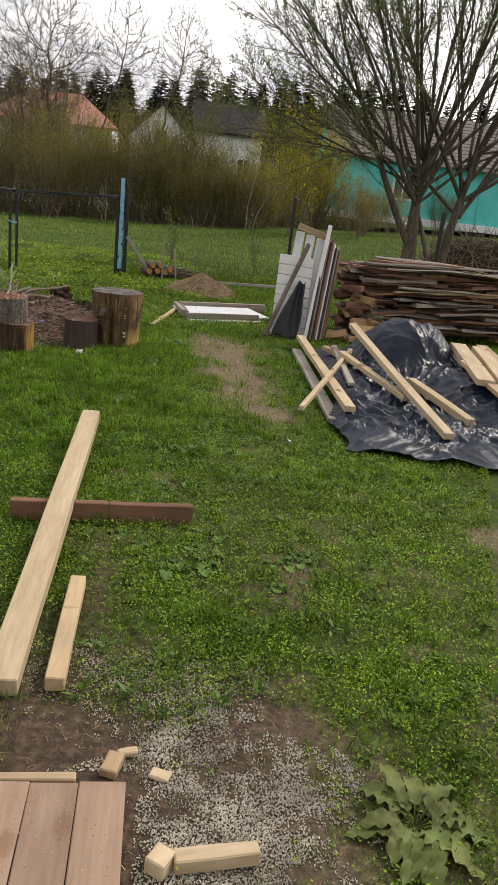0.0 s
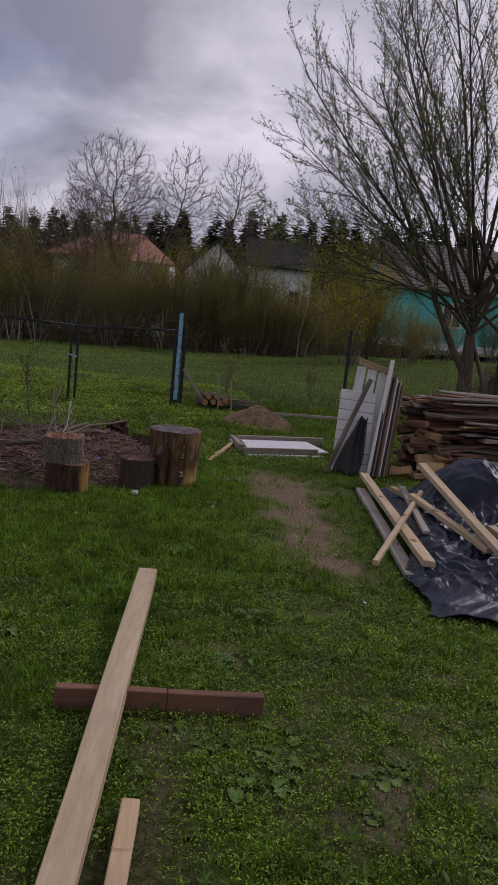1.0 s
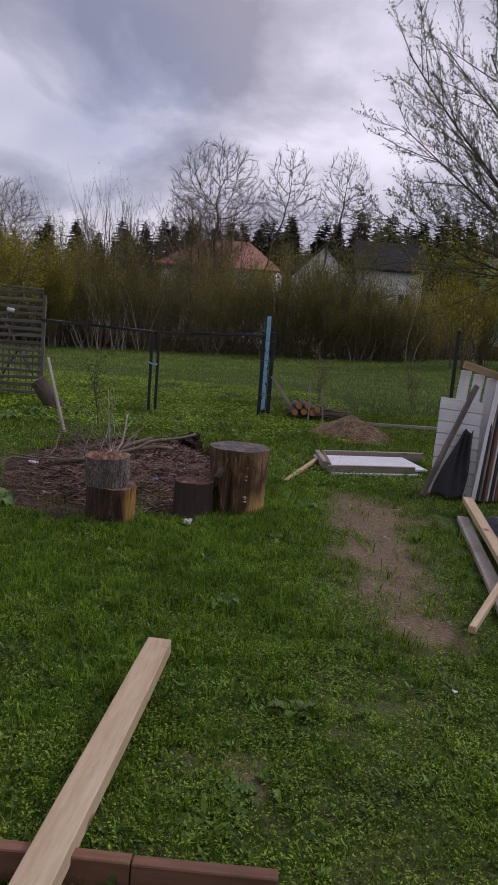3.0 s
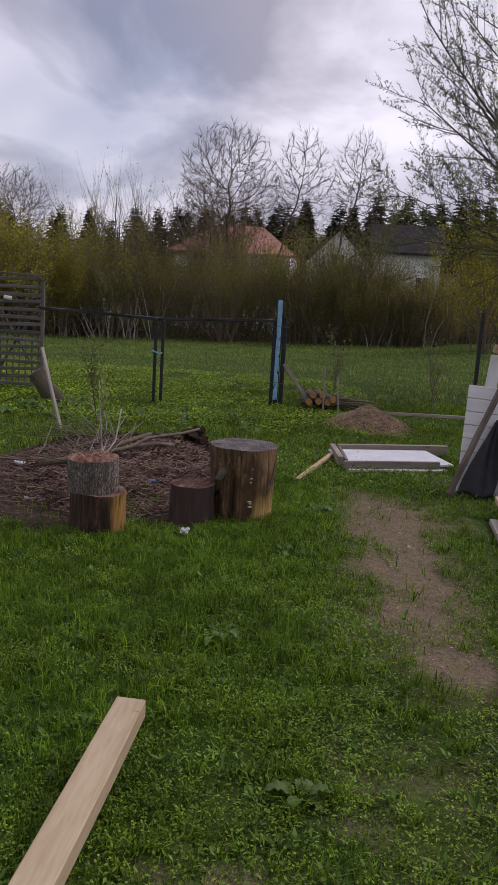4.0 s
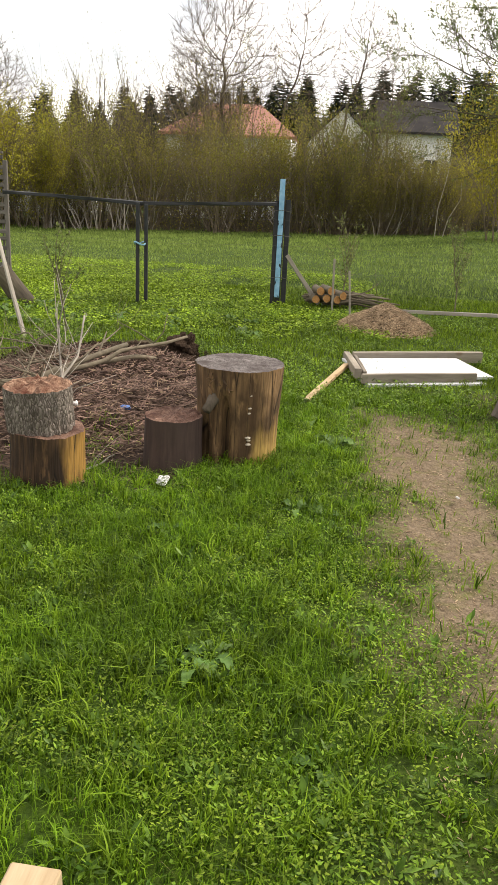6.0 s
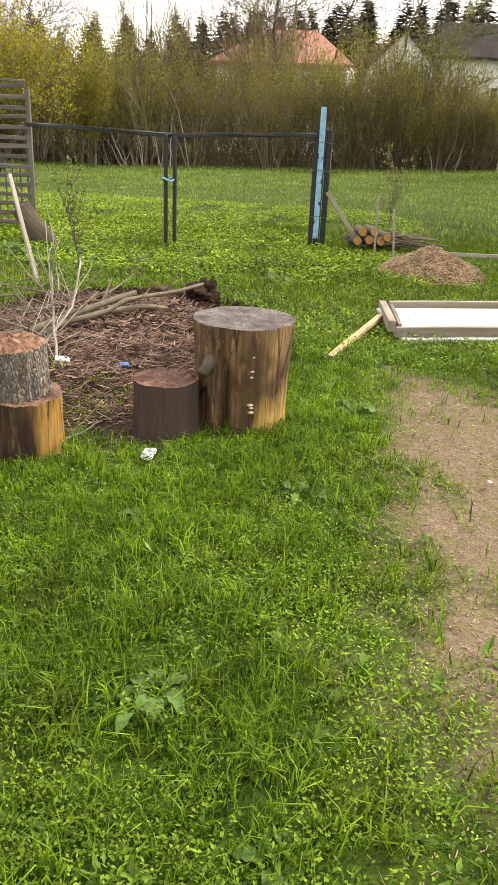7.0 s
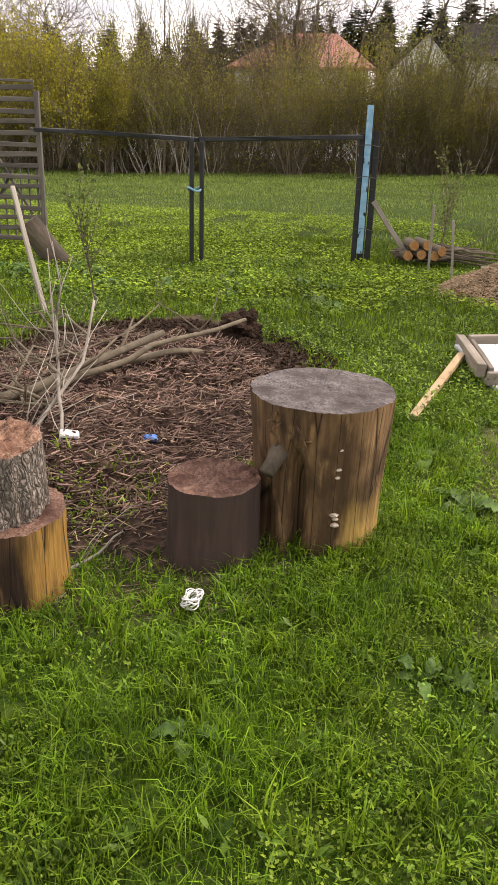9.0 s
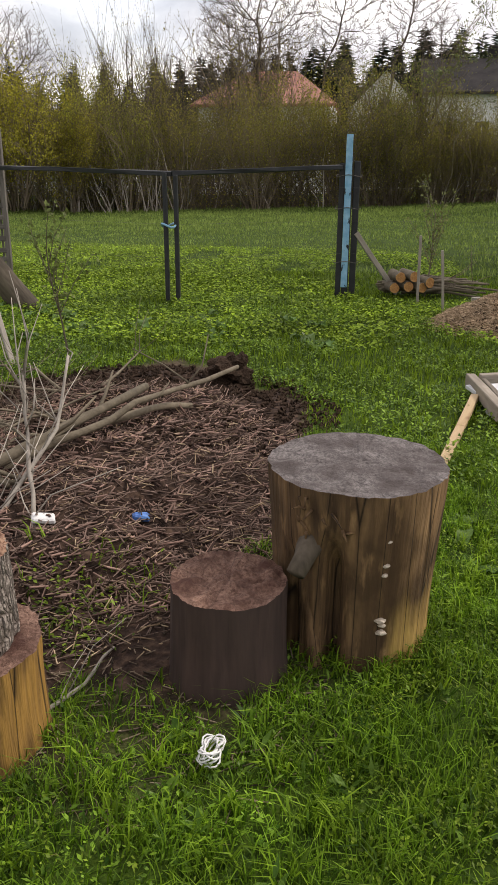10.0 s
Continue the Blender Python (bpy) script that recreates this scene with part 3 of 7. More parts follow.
def bare(x, y):
    """Where the lawn is worn through to soil: 0 lawn to 1 bare."""
    x, y = np.asarray(x, float), np.asarray(y, float)
    w = rough_field(x, y, 2.2, 1)
    fine = rough_field(x, y, 7.0, 5)
    track = 1.42 - np.abs(x - 1.02 - 0.06 * np.sin(y * 1.1)) / 0.42 + 0.42 * w + 0.25 * fine
    track = np.clip(track, 0, 1) * smooth01(y + 0.4 * w, 5.3, 6.3) * (1 - smooth01(y + 0.5 * w, 8.8, 10.2)) * 0.995
    yard = np.clip(1.7 - np.hypot((x - 0.3) / 0.68, (y - 1.85) / 0.62) + 0.4 * w + 0.35 * fine, 0, 1)
    bits = np.clip(1.0 - np.hypot((x - 0.15) / 0.42, (y - 2.6) / 0.4) + 0.45 * w + 0.3 * fine, 0, 1) * 0.9
    under = np.clip(1.0 - np.hypot((x - 2.2) / 1.3, (y - 9.6) / 0.7) + 0.3 * w, 0, 1)
    hs = heap_shape(x, y)
    heap = np.where(hs > 0, smooth01(hs + fine * 0.04, 0.0, 0.07), 0)
    front = np.clip(1.1 - np.hypot((x + 0.75) / 0.5, (y - 7.95) / 0.5) + 0.4 * w, 0, 1)
    near = 1 - smooth01(y, 3.4, 5.6)
    spots = np.clip((rough_field(x, y, 1.6, 9) * 1.5 - 0.75 + 0.38 * near * smooth01(x, -0.3, 0.2)) * 1.6 + 0.5 * fine, 0, 0.8) * (1 - smooth01(y, 4.2, 5.6)) * smooth01(y, 0.6, 1.4) * smooth01(x, -0.1, 0.2) * (1 - smooth01(x, 2.2, 3.2))
    thin = np.clip(0.16 + 0.3 * fine + 0.2 * w, 0, 0.6) * near * smooth01(y, 0.2, 1.2) * smooth01(x, -0.35, 0.0) * (1 - smooth01(x, 2.2, 3.2))
    beside = np.clip(1.0 - np.hypot((x - 0.06) / 0.2, (y - 3.05) / 0.75) + 0.4 * w, 0, 1) * 0.9
    return np.clip(np.maximum.reduce([thin, beside, track, yard, bits, under, heap, front, spots]), 0, 1)


def humus_and_shade(x, y):
    """Where the bare soil is dark and damp: the heap, the stumps' foot and the sawing place; also shade painted in
    below the leaning panels.
    """
    foot = np.clip(1.3 - np.hypot((x + 0.75) / 0.6, (y - 7.9) / 0.65), 0, 1)
    saw = np.clip(1.6 - np.hypot((x - 0.1) / 0.8, (y - 2.3) / 1.3), 0, 1) * 0.8
    # shade below the leaning panels and stack end, painted into the soil colour
    shade = np.clip(1.2 - np.hypot((x - 2.4) / 1.3, (y - 9.6) / 0.8), 0, 1)
    return np.maximum.reduce([smooth01(heap_shape(x, y), 0.0, 0.06), foot, saw, shade])


def ground_material():
    m, n, l, b = material("lawn_ground", 0.95, 0.15)
    co = n.new("ShaderNodeTexCoord").outputs["Object"]
    at = n.new("ShaderNodeAttribute")
    at.attribute_name = "worn"
    a, c, d = noise_node(n, l, co, 3.0, 6.0), noise_node(n, l, co, 28.0, 5.0), noise_node(n, l, co, 110.0, 3.0)
    soil = ramp(n, l, c, [(0.3, (0.08, 0.058, 0.04)), (0.55, (0.165, 0.125, 0.086)), (0.75, (0.29, 0.23, 0.165))])
    soil = mix(n, l, 0.5, soil, ramp(n, l, d, [(0.35, (0.07, 0.05, 0.033)), (0.65, (0.28, 0.21, 0.145))]))
    moss = noise_node(n, l, co, 9.0, 5.0)
    soil = mix(n, l, ramp(n, l, moss, [(0.5, (0, 0, 0)), (0.66, (0.55, 0.55, 0.55))]), soil, (0.11, 0.115, 0.03))
    # darkens damp soil, and paints the shade below the leaning panels
    dark = n.new("ShaderNodeAttribute")
    dark.attribute_name = "humus_and_shade"
    soil = mix(n, l, dark.outputs["Fac"], soil, ramp(n, l, c, [(0.3, (0.016, 0.01, 0.009)), (0.5, (0.045, 0.028, 0.021)), (0.72, (0.11, 0.07, 0.05))]))
    turf = ramp(n, l, c, [(0.3, (0.010, 0.02, 0.003)), (0.5, (0.028, 0.056, 0.006)), (0.7, (0.075, 0.12, 0.012))])
    turf = mix(n, l, 0.4, turf, ramp(n, l, a, [(0.35, (0.018, 0.036, 0.005)), (0.65, (0.07, 0.115, 0.012))]))
    l.new(mix(n, l, at.outputs["Fac"], turf, soil), b.inputs["Base Color"])
    bump(n, l, b, c, 0.9, 0.02)
    return m


def graded(lo, hi, fine_lo, fine_hi, step, growth):
    """Grid lines that are close in the middle stretch and widen outwards."""
    xs = list(np.arange(fine_lo, fine_hi, step))
    s, v = step, fine_hi
    while v < hi:
        xs.append(v)
        s *= growth
        v += s
    xs.append(hi)
    s, v = step, fine_lo
    while v > lo:
        s *= growth
        v -= s
        xs.insert(0, max(v, lo))
    return np.array(xs)


def build_ground():
    xs = graded(-900, 900, -3.0, 3.2, 0.03, 1.16)
    ys = graded(-300, 1800, 1.2, 10.6, 0.03, 1.16)
    gx, gy = np.meshgrid(xs, ys)
    verts = np.stack([gx, gy, ground_z(gx, gy)], -1).reshape(-1, 3)
    nx, ny = len(xs), len(ys)
    i = (np.arange(ny - 1)[:, None] * nx + np.arange(nx - 1)[None]).ravel()
    me = np_mesh("ground", verts, np.stack([i, i + 1, i + nx + 1, i + nx], -1), ground_material())
    for name, values in (("worn", bare(gx, gy)), ("humus_and_shade", humus_and_shade(gx, gy))):
        me.attributes.new(name, "FLOAT", "POINT").data.foreach_set("value", values.ravel().astype(np.float32))
    me.polygons.foreach_set("use_smooth", [True] * len(me.polygons))
    tagged(new("ground", me), "green spring lawn worn to bare soil in places", "ground", kind="structure")


def scatter(rng, n, x0, x1, y0, y1):
    return rng.uniform(x0, x1, n), rng.uniform(y0, y1, n)


def blades(name, x, y, height, width, mat, rng, label, category="grass", lean=0.5):
    """Bent tapering blades, each a quad and a tip."""
    n = len(x)
    z = ground_z(x, y) - 0.004
    a, t = rng.uniform(0, 2 * np.pi, n), rng.uniform(0, 2 * np.pi, n)
    tilt = rng.uniform(0.1, 1, n) * lean * height
    root = np.stack([x, y, z], -1)
    side = np.stack([np.cos(a), np.sin(a), np.zeros(n)], -1) * (width / 2)[:, None]
    way = np.stack([np.cos(t), np.sin(t), np.zeros(n)], -1)
    up = np.array([0, 0, 1.0])
    midp = root + way * (tilt * 0.35)[:, None] + up * (height * 0.6)[:, None]
    tip = root + way * (tilt * 1.25)[:, None] + up * (height * (1 - 0.25 * lean))[:, None]
    verts = np.stack([root - side, root + side, midp + side * 0.75, midp - side * 0.75, tip], 1).reshape(-1, 3)
    b = np.arange(n)[:, None] * 5
    faces = np.concatenate([b + [[0, 1, 2]], b + [[0, 2, 3]], b + [[3, 2, 4]]])
    return tagged(new(name, np_mesh(name, verts, faces, mat)), label, category, kind="stuff")


def flat_leaves(name, x, y, z, length, width, mat, rng, label, category="weeds", rise=0.4):
    """Small folded leaves, lying or tilted, two triangles each."""
    n = len(x)
    a = rng.uniform(0, 2 * np.pi, n)
    e = rng.uniform(-0.15, 1, n) * rise
    root = np.stack([x, y, z], -1)
    d = np.stack([np.cos(a) * np.cos(e), np.sin(a) * np.cos(e), np.sin(e)], -1)
    s = np.stack([-np.sin(a), np.cos(a), rng.uniform(-0.3, 0.3, n)], -1)
    mids = root + d * (length * 0.5)[:, None]
    fold = np.array([0, 0, 1.0]) * (width * 0.15)[:, None]
    verts = np.stack([root, mids + s * (width / 2)[:, None] + fold, root + d * length[:, None], mids - s * (width / 2)[:, None] + fold], 1).reshape(-1, 3)
    b = np.arange(n)[:, None] * 4
    return tagged(new(name, np_mesh(name, verts, np.concatenate([b + [[0, 1, 2]], b + [[0, 2, 3]]]), mat)), label, category, kind="stuff")


def build_grass():
    rng = np.random.default_rng(5)

    def keep(x, y, hard=1.0):
        k = rng.uniform(0, 1, len(x)) > bare(x, y) * hard
        k &= np.hypot((x - 0.98) / 0.6, (y - 13.35) / 0.6) > 1
        k &= (heap_shape(x, y) < 0.07) | (y < 8.4)
        k &= ~((x < 0.24) & (y < 2.02)) & ~((x > 1.62) & (x < 4.0) & (y > 5.1) & (y < 8.7))
        return x[k], y[k]

    def strip(n, y0, y1):
        y = rng.uniform(y0, y1, n) ** 1.0
        half = np.clip(0.75 + 0.42 * (y - 1.2), 0.75, 2.9)
        k = rng.uniform(0, 1, n) < half / 2.9 + 0.12
        y, half = y[k], half[k]
        return 0.3 + rng.uniform(-1, 1, len(y)) * half, y

    x, y = keep(*strip(640000, 1.2, 10.0))
    gap = rough_field(x, y, 9.0, 2)
    k = rng.uniform(-1.0, 0.6, len(x)) < gap + 0.12
    x, y = x[k], y[k]
    lush = smooth01(y, 3.6, 6.2) * (1 - 0.75 * smooth01(x, 0.25, 0.75)) + 0.25 * smooth01(y, 9.0, 10.0)
    lush = np.clip(lush + 0.5 * rough_field(x, y, 0.9, 4), 0, 1.2)
    clump = 0.5 + 0.5 * np.clip(rough_field(x, y, 4.5, 6) * 1.5, -1, 1)
    h = rng.uniform(0.014, 0.046, len(x)) * (0.45 + 1.0 * clump) * (0.75 + 1.15 * lush)
    blades("lawn_grass", x, y, h, rng.uniform(0.002, 0.0052, len(x)), GRASS, rng, "short uneven spring lawn grass", lean=0.95)
    # scattered stronger tufts, thickest in the lush part
    cx, cy = scatter(rng, 5200, -2.6, 3.0, 2.2, 9.8)
    k = rng.uniform(0, 1, len(cx)) < 0.25 + 0.75 * smooth01(cy, 3.6, 6.0) * (1 - 0.7 * smooth01(cx, 0.3, 0.8))
    cx, cy = cx[k], cy[k]
    n = 20
    x, y = (np.repeat(cx, n) + rng.normal(0, 0.018, len(cx) * n)), (np.repeat(cy, n) + rng.normal(0, 0.018, len(cx) * n))
    tall = np.repeat(rng.uniform(0.6, 1.35, len(cx)), n)
    k = rng.uniform(0, 1, len(x)) > bare(x, y) * 0.9
    k &= ~((x < 0.24) & (y < 2.02)) & ~((x > 1.75) & (y > 5.1) & (y < 8.6)) & ((heap_shape(x, y) < 0.07) | (y < 8.4))
    x, y, tall = x[k], y[k], tall[k]
    blades("grass_tufts", x, y, rng.uniform(0.04, 0.095, len(x)) * tall * (0.55 + 0.55 * smooth01(y, 3.2, 6.0)), rng.uniform(0.003, 0.0075, len(x)), GRASS, rng, "stronger tufts of lawn grass", lean=1.0)
    x, y = keep(*strip(270000, 1.2, 9.0))
    k = rough_field(x, y, 3.2, 13) > -0.12 - 0.5 * (1 - smooth01(y, 4.2, 6.2)) * smooth01(x, -0.2, 0.5)
    x, y = x[k], y[k]
    flat_leaves("lawn_weeds", x, y, ground_z(x, y) + rng.uniform(0.004, 0.036, len(x)), rng.uniform(0.007, 0.024, len(x)) * (0.85 - 0.1 * smooth01(y, 4.5, 6.5)), rng.uniform(0.004, 0.011, len(x)), CLOVER, rng, "small clover and weed leaves in the lawn", rise=0.8)
    x, y = keep(*strip(130000, 4.2, 10.0))
    k = rough_field(x, y, 3.6, 21) > -0.05
    x, y = x[k], y[k]
    flat_leaves("lawn_leaflets", x, y, ground_z(x, y) + rng.uniform(0.002, 0.035, len(x)), rng.uniform(0.008, 0.028, len(x)), rng.uniform(0.004, 0.011, len(x)), CLOVER, rng, "short broad grass and yarrow leaves in the lawn", rise=0.9)
    # dandelion and plantain clumps, leaves spreading from one root
    cx, cy = keep(*strip(2300, 1.8, 9.6))
    n = 9
    x, y = np.repeat(cx, n) + rng.normal(0, 0.008, len(cx) * n), np.repeat(cy, n) + rng.normal(0, 0.008, len(cx) * n)
    size = np.repeat(rng.uniform(0.5, 1.4, len(cx)), n)
    flat_leaves("lawn_herbs", x, y, ground_z(x, y) + rng.uniform(0.0, 0.02, len(x)), rng.uniform(0.025, 0.055, len(x)) * size, rng.uniform(0.009, 0.017, len(x)) * size, HERB, rng, "longer dandelion and plantain leaves in the lawn", rise=1.1)
    x, y = keep(*scatter(rng, 150000, -6.5, 6.5, 9.5, 17.0))
    h = rng.uniform(0.03, 0.09, len(x)) * (0.6 + 0.6 * np.clip(rough_field(x, y, 1.3, 8) + 0.5, 0, 1.3))
    blades("garden_grass", x, y, h, rng.uniform(0.004, 0.009, len(x)), GRASS, rng, "taller garden grass before the fence", lean=0.8)
    x, y = keep(*scatter(rng, 80000, -4.2, 4.2, 9.4, 14.6))
    k = rough_field(x, y, 2.4, 31) > -0.15
    x, y = x[k], y[k]
    flat_leaves("garden_leaflets", x, y, ground_z(x, y) + rng.uniform(0.004, 0.06, len(x)), rng.uniform(0.015, 0.045, len(x)), rng.uniform(0.008, 0.02, len(x)), CLOVER, rng, "small broad weeds among the garden grass", rise=0.8)
    x, y = scatter(rng, 170000, -20, 20, 16, 41)
    blades("meadow_grass", x, y, rng.uniform(0.03, 0.10, len(x)) * (0.6 + 0.8 * np.clip(rough_field(x, y, 0.35, 3) + 0.5, 0, 1.2)), rng.uniform(0.01, 0.024, len(x)), MEADOW, rng, "open green meadow beyond the fence")
    x, y = scatter(rng, 60000, -2.4, 3.0, 1.2, 9.8)
    k = rng.uniform(0, 1, len(x)) < 0.05 + 0.28 * (1 - smooth01(y, 3.2, 5.0)) + 0.3 * bare(x, y)
    k &= heap_shape(x, y) < 0.05
    x, y = x[k], y[k]
    blades("dry_grass", x, y, rng.uniform(0.01, 0.03, len(x)), rng.uniform(0.0015, 0.0035, len(x)), GRASS_DRY, rng, "dry yellow grass stalks on worn ground", lean=2.2)


build_ground()
build_grass()


# ---- stumps and logs ----
def gz(x, y):
    return float(ground_z(x, y))


def trunk_side(radius_low, radius_high, height, seed, flare=0.06, lumps=0.03, segs=96, rows=18, dents=(), furrow=0.004):
    """The side of a stump: uneven, ridged lengthwise, flaring to the root."""
    rng = random.Random(seed)
    ph = [rng.uniform(0, 6.28) for _ in range(6)]
    s = Soup()
    rim = []
    for j in range(rows + 1):
        u = j / rows
        for k in range(segs):
            q = 2 * math.pi * k / segs
            r = radius_low + (radius_high - radius_low) * u + flare * (1 - u) ** 4
            r *= 1 + lumps * (math.sin(2 * q + ph[0]) + 0.7 * math.sin(3 * q + ph[1] + u) + 0.35 * math.sin(9 * q + ph[2] + 2 * u) + 0.25 * math.sin(17 * q + ph[3] + 1.5 * math.sin(4 * u)))
            r += furrow * (noise.noise(Vector((math.cos(q) * 9, math.sin(q) * 9, u * 0.8 + seed))) + 0.6 * noise.noise(Vector((math.cos(q) * 24, math.sin(q) * 24, u * 2.5 + seed))))
            for angle, wide, top, depth in dents:
                off = (q - angle + math.pi) % (2 * math.pi) - math.pi
                if abs(off) < wide and u < top:
                    r -= depth * math.cos(off / wide * math.pi / 2) ** 2 * min(1, (top - u) * 5)
            p = Vector((r * math.cos(q), r * math.sin(q), u * height))
            if j == rows:
                p.z += 0.002 * math.sin(5 * q + ph[4]) + 0.004 * noise.noise(Vector((math.cos(q) * 8, math.sin(q) * 8, seed)))
                rim.append(p)
            s.v.append(p)
    for j in range(rows):
        for k in range(segs):
            k2 = (k + 1) % segs
            s.f.append((j * segs + k, j * segs + k2, (j + 1) * segs + k2, (j + 1) * segs + k))
    return s, rim


def cut_face(rim, rough, seed):
    """The sawn top, a little domed and torn."""
    rng = random.Random(seed)
    s = Soup()
    n = len(rim)
    c = sum(rim, Vector()) / n
    s.v.append(c + Vector((0, 0, rng.uniform(-rough, rough))))
    loops = 9
    for j in range(1, loops + 1):
        for p in rim:
            q = c.lerp(p, j / loops)
            if j < loops:
                q.z += rough * noise.noise(q * 22 + Vector((seed, 0, 0))) + rough * 0.6 * noise.noise(q * 60)
            s.v.append(q)
    for k in range(n):
        s.f.append((0, 1 + k, 1 + (k + 1) % n))
        for j in range(loops - 1):
            a = 1 + j * n
            s.f.append((a + k, a + n + k, a + n + (k + 1) % n, a + (k + 1) % n))
    return s


def stump(name, x, y, z, low, high, height, side_mat, top_mat, seed, label, rough=0.006, flare=0.06, lumps=0.03, tilt=(0, 0), dents=(), furrow=0.004):
    root = new(name)
    s, rim = trunk_side(low, high, height, seed, flare, lumps, dents=dents, furrow=furrow)
    part("side", s.mesh("side", side_mat), None, root)
    part("sawn_top", cut_face(rim, rough, seed).mesh("sawn_top", top_mat), None, root)
    root.matrix_world = pose(x, y, z, tilt[0], tilt[1], 0)
    return tagged(root, label, "tree stump")


big = stump("tree_stump", -0.18, 8.2, -0.03, 0.225, 0.262, 0.60, STUMP_SIDE, END_GREY, 3, "large debarked brown tree stump with grey sawn top", 0.01, 0.02, 0.008, dents=((radians(258), 0.2, 0.8, 0.075), (radians(226), 0.16, 0.7, 0.035), (radians(297), 0.035, 1.1, 0.008)), furrow=0.006)
# broken branch stub and root groove on the big stump
s = Soup()
s.tube([Vector((-0.09, -0.15, 0.45)), Vector((-0.125, -0.225, 0.41)), Vector((-0.132, -0.245, 0.40)), Vector((-0.146, -0.285, 0.368))], [0.05, 0.036, 0.029, 0.026], 14)
for v in s.v:
    v += Vector((noise.noise(v * 40), noise.noise(v * 40 + Vector((9, 0, 0))), noise.noise(v * 40 + Vector((0, 9, 0))))) * 0.007
part("branch_stub", s.mesh("branch_stub", TREE_BARK), None, big, "broken grey branch stub")
s = Soup()
s.tube([Vector((-0.125 + 0.05 * u * u, -0.175 - 0.05 * u, 0.36 - 0.36 * u)) for u in [k / 12 for k in range(13)]], [0.010 + 0.016 * k / 12 for k in range(13)], 10)
for v in s.v:
    v += Vector((noise.noise(v * 30), noise.noise(v * 30 + Vector((9, 0, 0))), 0)) * 0.009
part("root_ridge", s.mesh("root_ridge", STUMP_SIDE), None, big)
# torn wood under the rim, above the stub
s = Soup()
_t = random.Random(8)
for k in range(11):
    q, h, L = radians(_t.uniform(232, 268)), _t.uniform(0.47, 0.575), _t.uniform(0.02, 0.06)
    p = Vector((0.262 * math.cos(q), 0.262 * math.sin(q), h))
    d = Vector((_t.gauss(0, 0.6), _t.gauss(-0.3, 0.3), _t.gauss(-0.4, 0.7))).normalized()
    s.tube([p, p + d * L * 0.5 + Vector((0, 0, _t.gauss(0, 0.004))), p + d * L], [0.005, 0.004, 0.001], 5)
part("torn_wood", s.mesh("torn_wood", STUMP_SIDE), None, big, "torn splintered wood below the rim")
for dx, dz, size in ((0.10, 0.46, 0.009), (0.095, 0.385, 0.012), (0.093, 0.355, 0.011), (0.090, 0.205, 0.017), (0.097, 0.19, 0.012), (0.094, 0.165, 0.016)):
    bm = bmesh.new()
    bmesh.ops.create_icosphere(bm, subdivisions=2, radius=size)
    for v in bm.verts:
        v.co = Vector((v.co.x, v.co.y * 0.7, v.co.z * 0.5)) * (1 + 0.35 * noise.noise(v.co * 90 + Vector((dz * 50, 0, 0))))
    ob = part("bracket_fungus", bm, FUNGUS, big, "pale bracket fungus")
    ob.location = (dx, -0.215 - 0.03 * dz, dz)

small = stump("short_stump", -0.52, 7.93, -0.03, 0.166, 0.164, 0.325, STUMP_DARK, END_RED, 7, "short dark-barked stump with reddish crumbling top", 0.022, 0.015, 0.006, furrow=0.006)
lower = stump("log_block", -1.13, 7.55, -0.02, 0.195, 0.195, 0.30, LOG_YELLOW, END_RED, 11, "yellowed rotting log block standing on end", 0.006, 0.015, 0.01, (0, 1.5), furrow=0.008)
upper = stump("log_block", -1.16, 7.55, 0.278, 0.172, 0.175, 0.235, LOG_BARK, END_TORN, 13, "grey-barked log round resting on a lower block", 0.04, 0.0, 0.012, (1.5, -1.5), furrow=0.012)

# ---- timbers in the foreground ----
tagged(board("beam", (-0.205, 2.33, 0.035), (-0.155, 5.0, 0.17), 0.112, 0.07, PINE, seed=1), "long pale pine beam resting across a brown board", "beam")
edge_board = new("board_on_edge")
board("half", (-0.43, 3.72, 0.048), (0.046, 3.744, 0.048), 0.045, 0.105, DARK_BOARD, seed=2, parent=edge_board)
board("half", (0.05, 3.744, 0.046), (0.475, 3.765, 0.048), 0.045, 0.103, DARK_BOARD, seed=9, parent=edge_board)
tagged(edge_board, "dark brown jointed board standing on edge under the beam", "board")
tagged(board("short_beam", (-0.035, 2.36, 0.03), (-0.03, 3.06, 0.03), 0.065, 0.055, PINE_OLD, seed=3), "short pine offcut beam lying on worn ground", "beam")
floor_sheet = new("floor_panel")
for k in range(6):
    x = 0.155 - k * 0.131
    board("plank", (x, 0.75, 0.02), (x, 1.93 - 0.004 * (k % 2), 0.02), 0.128, 0.03, PLYWOOD, seed=20 + k, bevel=0.003, parent=floor_sheet)
board("batten", (-0.55, 1.945, 0.018), (0.08, 1.955, 0.018), 0.03, 0.03, PINE_OLD, seed=26, parent=floor_sheet)
tagged(floor_sheet, "worn brown plank panel lying on the ground", "wooden panel")
tagged(board("offcut", (0.35, 1.665, 0.03), (0.57, 1.69, 0.03), 0.045, 0.045, PINE, seed=30), "short pale pine offcut among sawdust", "offcut", "pine offcuts")
tagged(board("offcut", (0.30, 1.64, 0.03), (0.335, 1.69, 0.03), 0.055, 0.05, PINE, seed=31), "small cube-like pine offcut among sawdust", "offcut", "pine offcuts")
tagged(board("offcut", (0.165, 1.97, 0.02), (0.19, 2.05, 0.02), 0.05, 0.03, PINE_OLD, seed=32), "small wedge of pine on bare soil", "offcut", "pine offcuts")
